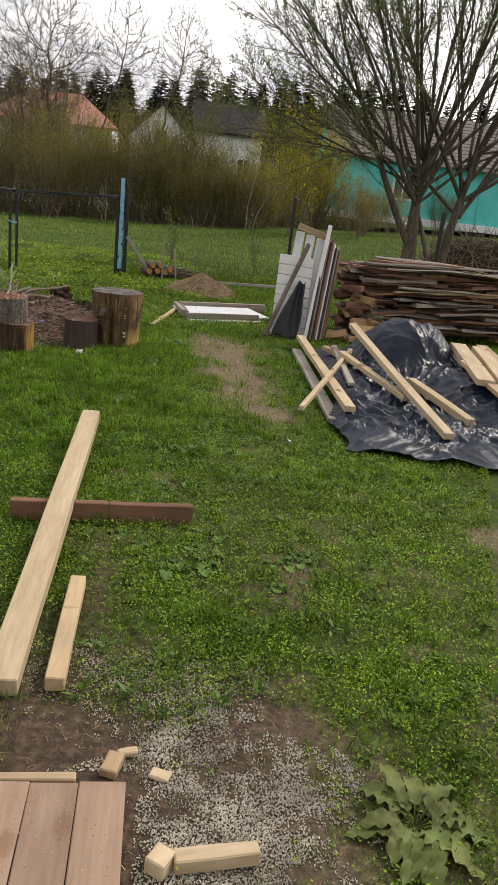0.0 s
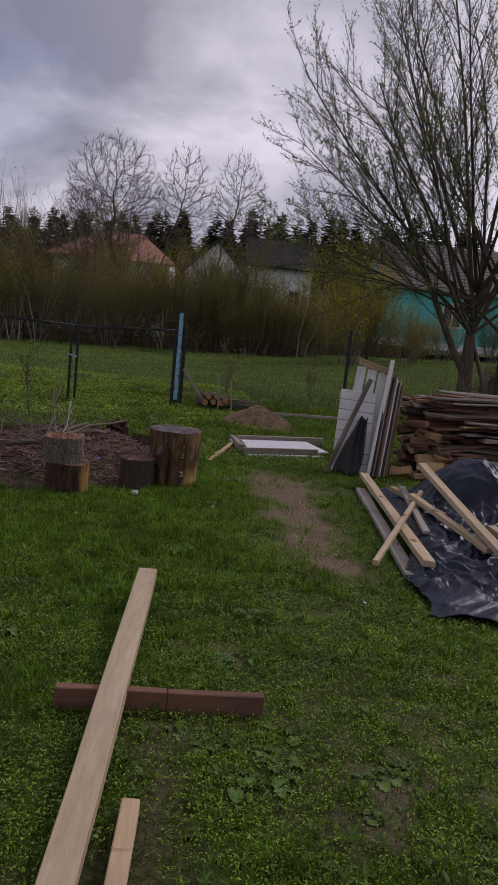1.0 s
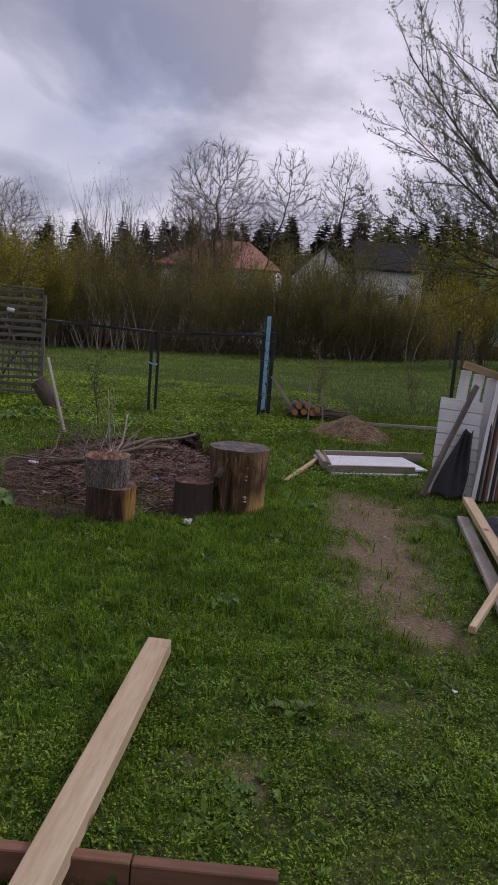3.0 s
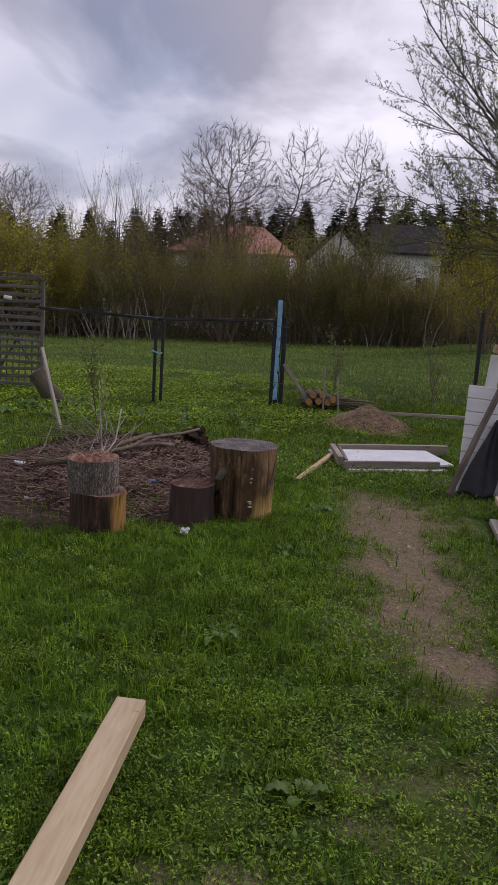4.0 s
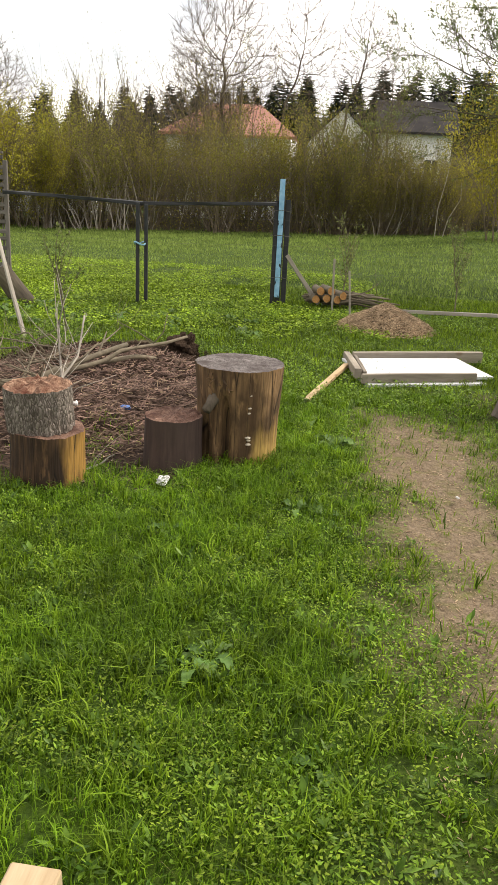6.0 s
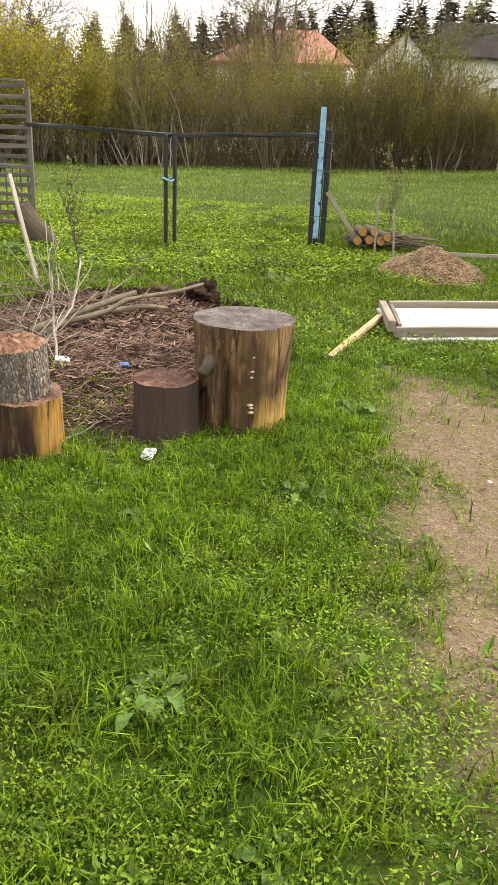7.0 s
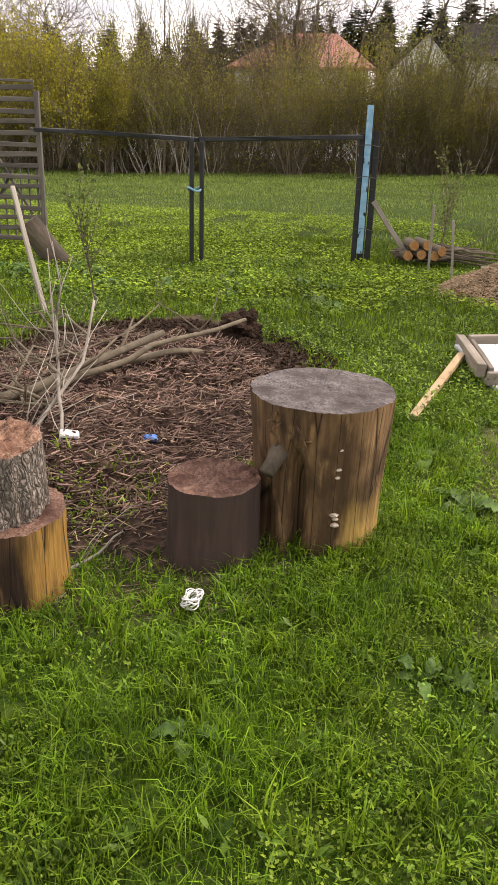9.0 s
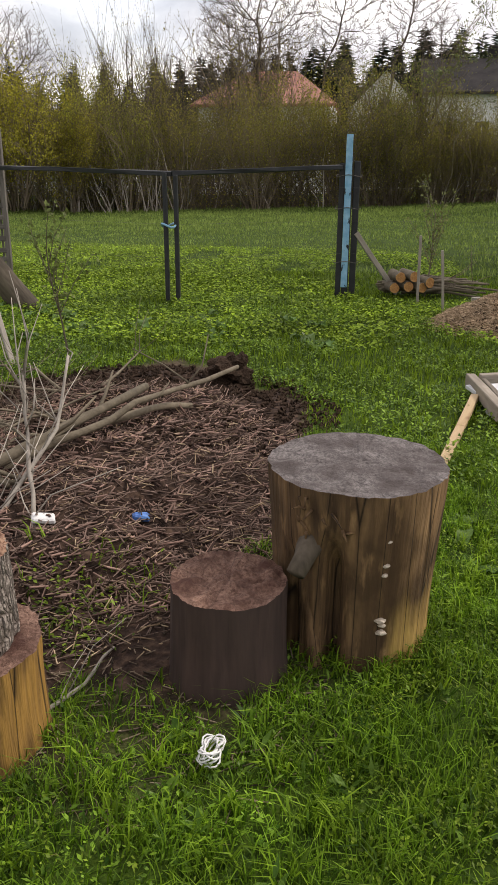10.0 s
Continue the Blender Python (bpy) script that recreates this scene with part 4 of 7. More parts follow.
tagged(board("offcut", (0.19, 2.06, 0.018), (0.25, 2.07, 0.018), 0.025, 0.018, PINE, seed=33), "thin pine sliver on bare soil", "offcut", "pine offcuts")
tagged(board("offcut", (0.29, 1.99, 0.015), (0.345, 1.965, 0.015), 0.04, 0.012, PINE, seed=34), "thin pine chip on sawdust", "offcut", "pine offcuts")

tagged(board("grey_board", (-0.318, 2.42, 0.100), (-0.358, 1.35, 0.066), 0.15, 0.05, GREY_BOARD, seed=35), "grey weathered board lying across the panel and beam end", "board")

# ---- fence ----
def fence_post(x, y, height, size, lean=0.0, mat=POST_BLACK, name="fence_post", label="slim black-painted fence post"):
    root = new(name)
    bm = box_bm(size, size, height + 0.3, 0.006)
    bmesh.ops.translate(bm, vec=(0, 0, (height + 0.3) / 2 - 0.3), verts=bm.verts)
    part("post", bm, mat, root)
    root.matrix_world = pose(x, y, gz(x, y), 0, lean, 0)
    return tagged(root, label, "fence post", "fence posts")


blue = fence_post(-0.50, 14.85, 1.52, 0.075, -0.3, label="black post faced with a flaking light blue strip")
bm = box_bm(0.07, 0.03, 1.62, 0.004)
bmesh.ops.translate(bm, vec=(-0.005, -0.063, 0.93), verts=bm.verts)
part("blue_strip", bm, POST_BLUE, blue, "flaking light blue painted strip")
bm = box_bm(0.07, 0.06, 1.5, 0.005)
bmesh.ops.translate(bm, vec=(0.085, 0.02, 0.72), verts=bm.verts)
part("second_post", bm, POST_BLACK, blue)
bm = box_bm(0.06, 0.06, 1.5, 0.005)
bmesh.ops.translate(bm, vec=(-0.075, -0.02, 0.7), verts=bm.verts)
part("side_post", bm, POST_BLACK, blue)
for h in (1.32, 0.98, 0.4):
    s = Soup()
    s.tube([Vector((0.14 * math.cos(q), 0.085 * math.sin(q), h + 0.01 * math.sin(3 * q))) for q in [k * math.pi / 8 for k in range(17)]], [0.004] * 17, 4, False)
    part("wire_tie", s.mesh("wire_tie", WIRE), None, blue)
brace = board("brace", (-0.40, 14.85, 0.72), (0.10, 15.0, 0.04), 0.055, 0.055, PALE_GREY, seed=40)
tagged(brace, "grey wooden brace leaning on the post", "brace")
post_a = fence_post(-2.36, 14.0, 1.34, 0.045)
post_b = fence_post(-2.25, 14.02, 1.32, 0.045)
s = Soup()
s.tube([Vector((-0.02 + 0.075 * math.cos(q) + 0.05, 0.06 * math.sin(q), 0.82 + 0.02 * math.sin(2 * q))) for q in [k * math.pi / 6 for k in range(13)]], [0.012] * 13, 5, False)
part("blue_cord", s.mesh("blue_cord", CORD_BLUE), None, post_a, "light blue cord tie")
fence_post(2.83, 15.6, 1.75, 0.06)
fence_post(6.15, 16.2, 1.8, 0.07)
rail = board("fence_rail", (-4.4, 14.4, 1.38), (-2.3, 14.06, 1.335), 0.045, 0.045, POST_BLACK, seed=41, jitter=0.006)
tagged(rail, "dark weathered top rail of the fence", "fence rail", "fence rails")
rail = board("fence_rail", (-2.3, 14.06, 1.335), (-0.58, 14.8, 1.41), 0.045, 0.045, POST_BLACK, seed=42, jitter=0.006)
tagged(rail, "dark weathered top rail of the fence", "fence rail", "fence rails")
for h in (1.2, 0.85, 0.5):
    s = Soup()
    s.tube([Vector((-4.4, 14.35, h)), Vector((-2.3, 14.03, h - 0.02)), Vector((-0.5, 14.8, h)), Vector((2.83, 15.6, h - 0.03)), Vector((6.15, 16.2, h)), Vector((12, 17.3, h))], [0.001] * 6, 3)
    tagged(new("fence_wire", s.mesh("fence_wire", WIRE)), "thin steel fence wire", "wire", "fence wires")


# ---- lattice panel ----
lattice = new("lattice_panel")
for k in range(15):
    h = 0.22 + k * 0.122
    board("slat", (-0.95, -0.02, h - 0.01 * (k % 3)), (0.0, -0.02, h + 0.012 * ((k * 7) % 3 - 1)), 0.018, 0.055, LATTICE_WOOD, seed=60 + k, parent=lattice)
for k in range(9):
    board("upright", (-0.9 + k * 0.105, 0.012, 0.18), (-0.9 + k * 0.105 + 0.01, 0.012, 1.05), 0.015, 0.02, LATTICE_WOOD, seed=80 + k, parent=lattice)
board("stile", (0.0, 0, 0.12), (0.02, 0, 1.9), 0.05, 0.06, LATTICE_WOOD, seed=90, parent=lattice)
board("stile", (-0.97, 0, 0.12), (-0.96, 0, 1.95), 0.05, 0.06, LATTICE_WOOD, seed=91, parent=lattice)
board("diagonal", (-0.9, 0.05, 1.75), (-0.15, 0.05, 0.5), 0.04, 0.03, LATTICE_WOOD, seed=92, parent=lattice)
board("diagonal", (-0.75, 0.09, 0.4), (-0.1, 0.09, 1.5), 0.04, 0.03, LATTICE_WOOD, seed=93, parent=lattice)
board("top_rail", (-1.0, 0, 2.02), (0.0, 0, 2.0), 0.03, 0.03, LATTICE_WOOD, seed=94, parent=lattice)
lattice.matrix_world = pose(-4.42, 14.5, -0.1, 0, 0, 6)
tagged(lattice, "grey weathered lattice of wooden laths with wide gaps", "lattice")
s = Soup()
s.tube([Vector((-0.5, -0.06, 1.62)), Vector((-0.38, -0.06, 1.6))], [0.035, 0.035], 12)
ob = part("white_bottle", s.mesh("white_bottle", PLASTIC_WHITE), None, None)
ob.matrix_world = lattice.matrix_world @ Matrix.Translation((-0.1, 0, 0))
tagged(ob, "white plastic bottle hung on the lattice", "bottle")
pole = board("pole", (-3.22, 11.6, 0.95), (-2.80, 11.2, 0.0), 0.036, 0.036, PALE_GREY, seed=95)
tagged(pole, "pale wooden pole leaning in the weeds", "pole")
s, rim = trunk_side(0.13, 0.12, 0.6, 21, 0.02, 0.06, 24, 8)
ob = new("old_log")
part("side", s.mesh("side", TREE_BARK), None, ob)
part("end", cut_face(rim, 0.01, 22).mesh("end", END_GREY), None, ob)
ob.matrix_world = pose(-3.74, 13.5, -0.05, 12, -32, 0)
tagged(ob, "grey bark log leaning by the lattice", "log")


# ---- trees, shrubs and forest ----
def grow(s, tips, rng, p, d, length, r, depth, kids, up, spread, taper=0.45, start=0.25, ratio=(0.5, 0.75), thin=0.55):
    segs = 4 if depth > 1 else 3 if depth else 2
    pts, radii = [p.copy()], [r]
    q, e = p.copy(), d.copy()
    for i in range(segs):
        e = (e + Vector((rng.gauss(0, 0.13), rng.gauss(0, 0.13), rng.gauss(0, 0.08) + up * 0.12))).normalized()
        q = q + e * (length / segs)
        pts.append(q.copy())
        radii.append(r * (1 - (1 - taper) * (i + 1) / segs))
    s.tube(pts, radii, 8 if r > 0.09 else 5 if r > 0.03 else 3, False)
    if depth == 0:
        tips.append((pts, e))
        return
    for k in range(rng.randint(*kids)):
        f = start + (1 - start) * (k + rng.random()) / kids[1]
        f = min(f, 0.99)
        i = min(int(f * segs), segs - 1)
        at = pts[i].lerp(pts[i + 1], f * segs - i)
        side = e.orthogonal().normalized()
        side.rotate(Matrix.Rotation(rng.uniform(0, 6.28), 3, e).to_quaternion())
        way = (e * math.cos(spread) + side * math.sin(spread) * rng.uniform(0.6, 1.25) + Vector((0, 0, up * 0.3))).normalized()
        grow(s, tips, rng, at, way, length * rng.uniform(*ratio) * (1.1 - 0.4 * f), max(radii[i] * thin, 0.005), depth - 1, kids, up, spread, taper, 0.15, ratio, thin)
    tips.append((pts, e))


def leaves_on(tips, rng, per, size, spread):
    s = Soup()
    for pts, e in tips:
        for _ in range(per if len(pts) < 4 else 1):
            i = rng.randrange(1, len(pts))
            p = pts[i].lerp(pts[i - 1], rng.random()) + Vector([rng.gauss(0, spread) for _ in range(3)])
            d = Vector((rng.gauss(0, 1), rng.gauss(0, 1), rng.gauss(0.4, 0.8))).normalized()
            s.leaf(p, d, d.orthogonal().normalized(), size * rng.uniform(0.6, 1.3), size * rng.uniform(0.4, 0.7))
    return s


def put(ob, m):
    """A copy of a tree at m, whatever size the first one has."""
    s = ob.scale
    return copy_thing(ob, m @ Matrix.Diagonal((1 / s.x, 1 / s.y, 1 / s.z, 1)))


def tree_thing(name, stems, bark, leaf, seed, per, leaf_size, label, category, group="", leaf_spread=0.03, ratio=(0.5, 0.75), thin=0.55, start=0.25):
    """stems: rows of (offset, direction, length, radius, depth, kids, up, spread)."""
    rng = random.Random(seed)
    root = new(name)
    wood_soup, tips = Soup(), []
    for off, d, length, r, depth, kids, up, spread in stems:
        grow(wood_soup, tips, rng, Vector(off), Vector(d).normalized(), length, r, depth, kids, up, spread, 0.45, start, ratio, thin)
    part("trunk", wood_soup.mesh("trunk", bark), None, root)
    part("crown", leaves_on(tips, rng, per, leaf_size, leaf_spread).mesh("crown", leaf, False), None, root)
    return tagged(root, label, category, group)


def limb(s, twigs, rng, p, d, length, r, levels, curl=0.0, wander=0.06):
    """A tapering limb; levels: rows of (count, length ratio low, high, angle, first share of the limb, twig radius), outermost last."""
    segs = 7 if len(levels) > 1 else 4 if levels else 3
    pts, radii, e = [p.copy()], [r], d.normalized()
    for i in range(segs):
        e = (e + Vector((rng.gauss(0, wander), rng.gauss(0, wander), rng.gauss(0, wander * 0.6) + curl / segs))).normalized()
        pts.append(pts[-1] + e * (length / segs))
        radii.append(r * (1 - 0.78 * (i + 1) / segs))
    s.tube(pts, radii, 8 if r > 0.09 else 5 if r > 0.025 else 3, False)
    if not levels:
        twigs.append(pts)
        return
    count, lo, hi, angle, first, thin = levels[0]
    for k in range(count):
        f = min(0.985, first + (1 - first) * (k + rng.random()) / count)
        i = min(int(f * segs), segs - 1)
        at = pts[i].lerp(pts[i + 1], f * segs - i)
        along = (pts[i + 1] - pts[i]).normalized()
        side = along.orthogonal().normalized()
        side.rotate(Matrix.Rotation(rng.uniform(0, 6.28), 3, along).to_quaternion())
        q = angle * rng.uniform(0.65, 1.3)
        way = along * math.cos(q) + side * math.sin(q) + Vector((0, 0, 0.12))
        limb(s, twigs, rng, at, way, length * rng.uniform(lo, hi) * (1.15 - 0.6 * f), min(thin, radii[i] * 0.7), levels[1:], curl * 0.5, wander * 1.3)
    twigs.append(pts[-3:])


def bud_leaves(twigs, rng, per, size, spread=0.015):
    s = Soup()
    for pts in twigs:
        for _ in range(per):
            i = rng.randrange(1, len(pts))
            p = pts[i].lerp(pts[i - 1], rng.random()) + Vector([rng.gauss(0, spread) for _ in range(3)])
            d = ((pts[i] - pts[i - 1]).normalized() * 0.7 + Vector((rng.gauss(0, 0.6), rng.gauss(0, 0.6), rng.gauss(0.1, 0.6)))).normalized()
            s.leaf(p, d, d.orthogonal().normalized(), size * rng.uniform(0.6, 1.4), size * rng.uniform(0.3, 0.5))
    return s


def limb_tree(name, stems, bark, leaf, seed, per, leaf_size, label, category="tree", group=""):
    """stems: rows of (foot, direction, length, radius, levels, curl)."""
    rng = random.Random(seed)
    root = new(name)
    wood_soup, twigs = Soup(), []
    for foot, d, length, r, levels, curl in stems:
        limb(wood_soup, twigs, rng, Vector(foot), Vector(d), length, r, levels, curl)
    part("trunk", wood_soup.mesh("trunk", bark), None, root)
    if per:
        part("crown", bud_leaves(twigs, rng, per, leaf_size).mesh("crown", leaf, False), None, root)
    return tagged(root, label, category, group)


WX, WY = 6.75, 20.0
WILLOW_LEVELS = [(15, 0.26, 0.46, 0.55, 0.24, 0.016), (11, 0.22, 0.42, 0.65, 0.12, 0.0055)]
_w = random.Random(12)
willow_rows = [
    ((-0.1, 0, -0.2), (-0.02, 0, 1), 3.6, 0.26, [], 0.0),
    ((0.75, 0.1, -0.2), (0.2, 0.05, 1), 3.4, 0.2, [], 0.0),
    ((-0.1, 0, 0.75), (-0.75, -0.1, 1), 6.2, 0.11, WILLOW_LEVELS, 0.35),
    ((0.55, 0, 0.3), (-0.35, 0.05, 1), 2.6, 0.09, [], 0.3),
]
for k in range(38):
    on_left = k % 5 < 3
    foot = Vector((-0.15, 0, 1.9 + 1.1 * (k % 4) / 3)) if on_left else Vector((1.2, 0.2, 1.7 + 1.2 * (k % 4) / 3))
    turn = k * 2.4 + _w.uniform(-0.3, 0.3)
    lean = _w.uniform(0.08, 1.0) ** 0.8 * 1.05
    d = Vector((math.cos(turn) * math.sin(lean) * 1.15, math.sin(turn) * math.sin(lean) * 0.8, math.cos(lean)))
    willow_rows.append((foot, d, 10.2 - 2.8 * lean + _w.uniform(-0.8, 0.6), _w.uniform(0.042, 0.066), WILLOW_LEVELS, 0.28))
for k, (dx, dy, dz) in enumerate(((-1, -0.2, 0.75), (-1, -0.25, 0.5), (-1, -0.1, 0.32), (-0.9, -0.5, 0.2), (-1, 0.2, 0.1), (1, -0.2, 0.4), (0.9, -0.4, 0.25), (-0.5, -0.9, 0.4))):
    willow_rows.append(((-0.15 if dx < 0 else 1.1, -0.05, 1.9 + 0.22 * k), (dx, dy, dz), 6.3 - 0.12 * k, 0.032, WILLOW_LEVELS, 0.12))
willow = limb_tree("willow_tree", willow_rows, TREE_BARK, WILLOW_LEAF, 4, 13, 0.066, "many-stemmed willow with fresh small buds")
willow.matrix_world = pose(WX + 0.15, WY, gz(WX, WY)) @ Matrix.Diagonal((0.95, 0.95, 1.0, 1))
# thin suckers round the willow's foot
s = Soup()
for k in range(46):
    a, q = _w.uniform(0, 6.28), _w.uniform(0.5, 2.3)
    p = Vector((WX + q * math.cos(a) * 0.9, WY - 0.4 + q * math.sin(a) * 0.5, 0.3))
    p.z = gz(p.x, p.y) - 0.05
    h = _w.uniform(0.7, 1.9)
    e = Vector((_w.gauss(0, 0.12), _w.gauss(0, 0.12), 1))
    s.tube([p, p + e * h * 0.5, p + e * h + Vector((_w.gauss(0, 0.1), 0, 0))], [0.011, 0.008, 0.003], 3, False)
tagged(new("willow_suckers", s.mesh("willow_suckers", TWIG)), "thin bare suckers rising round the willow", "undergrowth", kind="stuff")


def shrub_stems(rng, n, height, width, kids=(4, 6), depth=2):
    rows = []
    for k in range(n):
        a = rng.uniform(0, 6.28)
        lean = rng.uniform(0.05, 0.8) * width
        rows.append(((0.35 * math.cos(a), 0.35 * math.sin(a), -0.1), (math.cos(a) * lean, math.sin(a) * lean, 1), height * rng.uniform(0.55, 0.85), rng.uniform(0.02, 0.045), depth, kids, 0.35, 0.5))
    return rows


_r = random.Random(8)
shrubs = [
    tree_thing("shrub", shrub_stems(_r, 12, 4.9, 0.9, (5, 7)), TWIG, GREEN_LEAF, 31, 12, 0.07, "dense spring shrub with brown twigs and young leaves", "shrub", "shrubs along the meadow", 0.12, start=0.1),
    tree_thing("shrub", shrub_stems(_r, 10, 5.6, 0.6, (5, 7)), TWIG, SHRUB_LEAF, 32, 6, 0.065, "tall twiggy shrub with sparse yellow-green leaves", "shrub", "shrubs along the meadow", 0.10, start=0.1),
    tree_thing("shrub", shrub_stems(_r, 12, 4.0, 1.1, (5, 7)), TWIG, SHRUB_LEAF, 33, 13, 0.075, "rounded leafing shrub, olive green", "shrub", "shrubs along the meadow", 0.14, start=0.08),
    tree_thing("shrub", shrub_stems(_r, 8, 6.0, 0.5, (5, 7)), TREE_BARK, SHRUB_LEAF, 34, 2, 0.08, "tall thin dark-stemmed shrub almost without leaves", "shrub", "shrubs along the meadow", 0.08, start=0.2),
]
_spots = []
for k in range(50):
    x = -26 + k * 0.86 + _r.uniform(-0.6, 0.6)
    y = 39 + _r.uniform(-1.3, 4.0)
    if x > 5.5:
        y += 5
    tall = 1.0 + 0.22 * math.sin(x * 0.9) + 0.12 * math.sin(x * 2.3 + 1)
    if -9 < x < 4 and k % 5 == 2:
        continue
    _spots.append((x, y, _r.uniform(0.8, 1.25) * tall * (1.08 if x < 1.2 else 0.62)))
_spots += [(-13.5, 36.8, 1.15), (-16.5, 37, 1.3), (-10.5, 37.5, 1.2), (7.4, 35, 0.8), (8.6, 33.5, 0.7), (10.5, 38, 0.6), (9.6, 36, 0.65), (11.4, 37, 0.7), (-4.9, 37.2, 1.1), (0.4, 37.5, 0.85), (2.2, 37.5, 0.6), (0.2, 39, 1.1), (-7.9, 45, 1.4), (0.9, 46, 1.1), (-5.2, 38, 1.2), (-4.0, 38.4, 1.25), (-1.6, 38, 1.25), (-0.3, 38, 1.25), (-8.3, 38.3, 1.3), (-10.4, 38.4, 1.35), (-12, 38, 1.25), (1.2, 38.5, 0.95), (1.9, 38, 0.9), (2.6, 38.4, 1.0), (3.3, 38, 0.92), (4.0, 38.4, 1.0), (4.7, 38, 0.92)]
for k, (x, y, sc) in enumerate(_spots):
    m = pose(x, y, gz(x, y), 0, 0, _r.uniform(0, 360)) @ Matrix.Diagonal((sc * 0.68, sc * 0.75, sc * 1.0, 1))
    if k < 4:
        shrubs[k].matrix_world = m
    else:
        put(shrubs[(k * 7 + int(x * 3)) % 4 if k < 44 else 2], m)
yellow = tree_thing("shrub", shrub_stems(_r, 10, 4.4, 0.9, (5, 7)), TWIG, YELLOW_LEAF, 36, 22, 0.09, "bright yellow-green leafing shrub behind the lattice", "shrub", "shrubs along the meadow", 0.14, start=0.1)
yellow.matrix_world = pose(-14.5, 35.5, 0) @ Matrix.Diagonal((1.1, 1.1, 1.2, 1))
for x, y, sc in ((-16.5, 36, 1.25), (-12.6, 36.3, 0.95), (6.0, 33.2, 1.3), (7.0, 35.5, 1.15), (-18.5, 36, 1.2), (-15.4, 37, 1.4), (-13.2, 38, 1.25), (-2.2, 41, 1.1), (6.0, 41, 0.8)):
    put(yellow, pose(x, y, gz(x, y), 0, 0, x * 50) @ Matrix.Diagonal((sc * 0.62, sc * 0.7, sc, 1)))["label"] = "yellow-green leafing shrub at the meadow edge"
# tangled undergrowth at the foot of the shrubs
s, lv = Soup(), Soup()
for k in range(5200):
    x = _r.uniform(-30, 12)
    y = 38.6 + _r.uniform(-1.0, 3.2) + (4.5 if x > 5.5 else 0)
    h = _r.uniform(0.4, 1.9)
    p = Vector((x, y, gz(x, y) - 0.05))
    d = Vector((_r.gauss(0, 0.35), _r.gauss(0, 0.35), 1)).normalized()
    q = p + d * h * 0.5
    s.tube([p, q, q + (d + Vector((_r.gauss(0, 0.4), _r.gauss(0, 0.4), 0))) * h * 0.5], [0.014, 0.010, 0.005], 3, False)
    for j in range(3):
        e = Vector((_r.gauss(0, 1), _r.gauss(0, 1), _r.gauss(0.3, 0.6))).normalized()
        lv.leaf(p + d * h * _r.uniform(0.1, 1.0) + Vector((_r.gauss(0, 0.15), _r.gauss(0, 0.15), 0)), e, e.orthogonal().normalized(), _r.uniform(0.05, 0.12), 0.06)
pale = Soup()
for k in range(110):
    x = _r.choice([_r.uniform(-16, -8), _r.uniform(-28, 10)])
    y = 37.4 + _r.uniform(-0.8, 1.2) + (4 if x > 5.5 else 0)
    p, d, h = Vector((x, y, gz(x, y) - 0.05)), Vector((_r.gauss(0, 0.24), 0, 1)).normalized(), _r.uniform(1.0, 3.4)
    pale.tube([p, p + d * h * 0.35 + Vector((_r.gauss(0, 0.08), 0, 0)), p + d * h * 0.7 + Vector((_r.gauss(0, 0.16), 0, 0)), p + d * h + Vector((_r.gauss(0, 0.35), 0, 0))], [0.022, 0.018, 0.012, 0.005], 5, False)
tagged(new("undergrowth_stems", pale.mesh("undergrowth_stems", PALE_GREY)), "slender pale stems along the meadow edge", "undergrowth", kind="stuff")
tagged(new("undergrowth_twigs", s.mesh("undergrowth_twigs", TWIG)), "tangled brown undergrowth along the meadow edge", "undergrowth", kind="stuff")
tagged(new("undergrowth_leaves", lv.mesh("undergrowth_leaves", SHRUB_LEAF, False)), "sparse young leaves in the undergrowth", "undergrowth", kind="stuff")


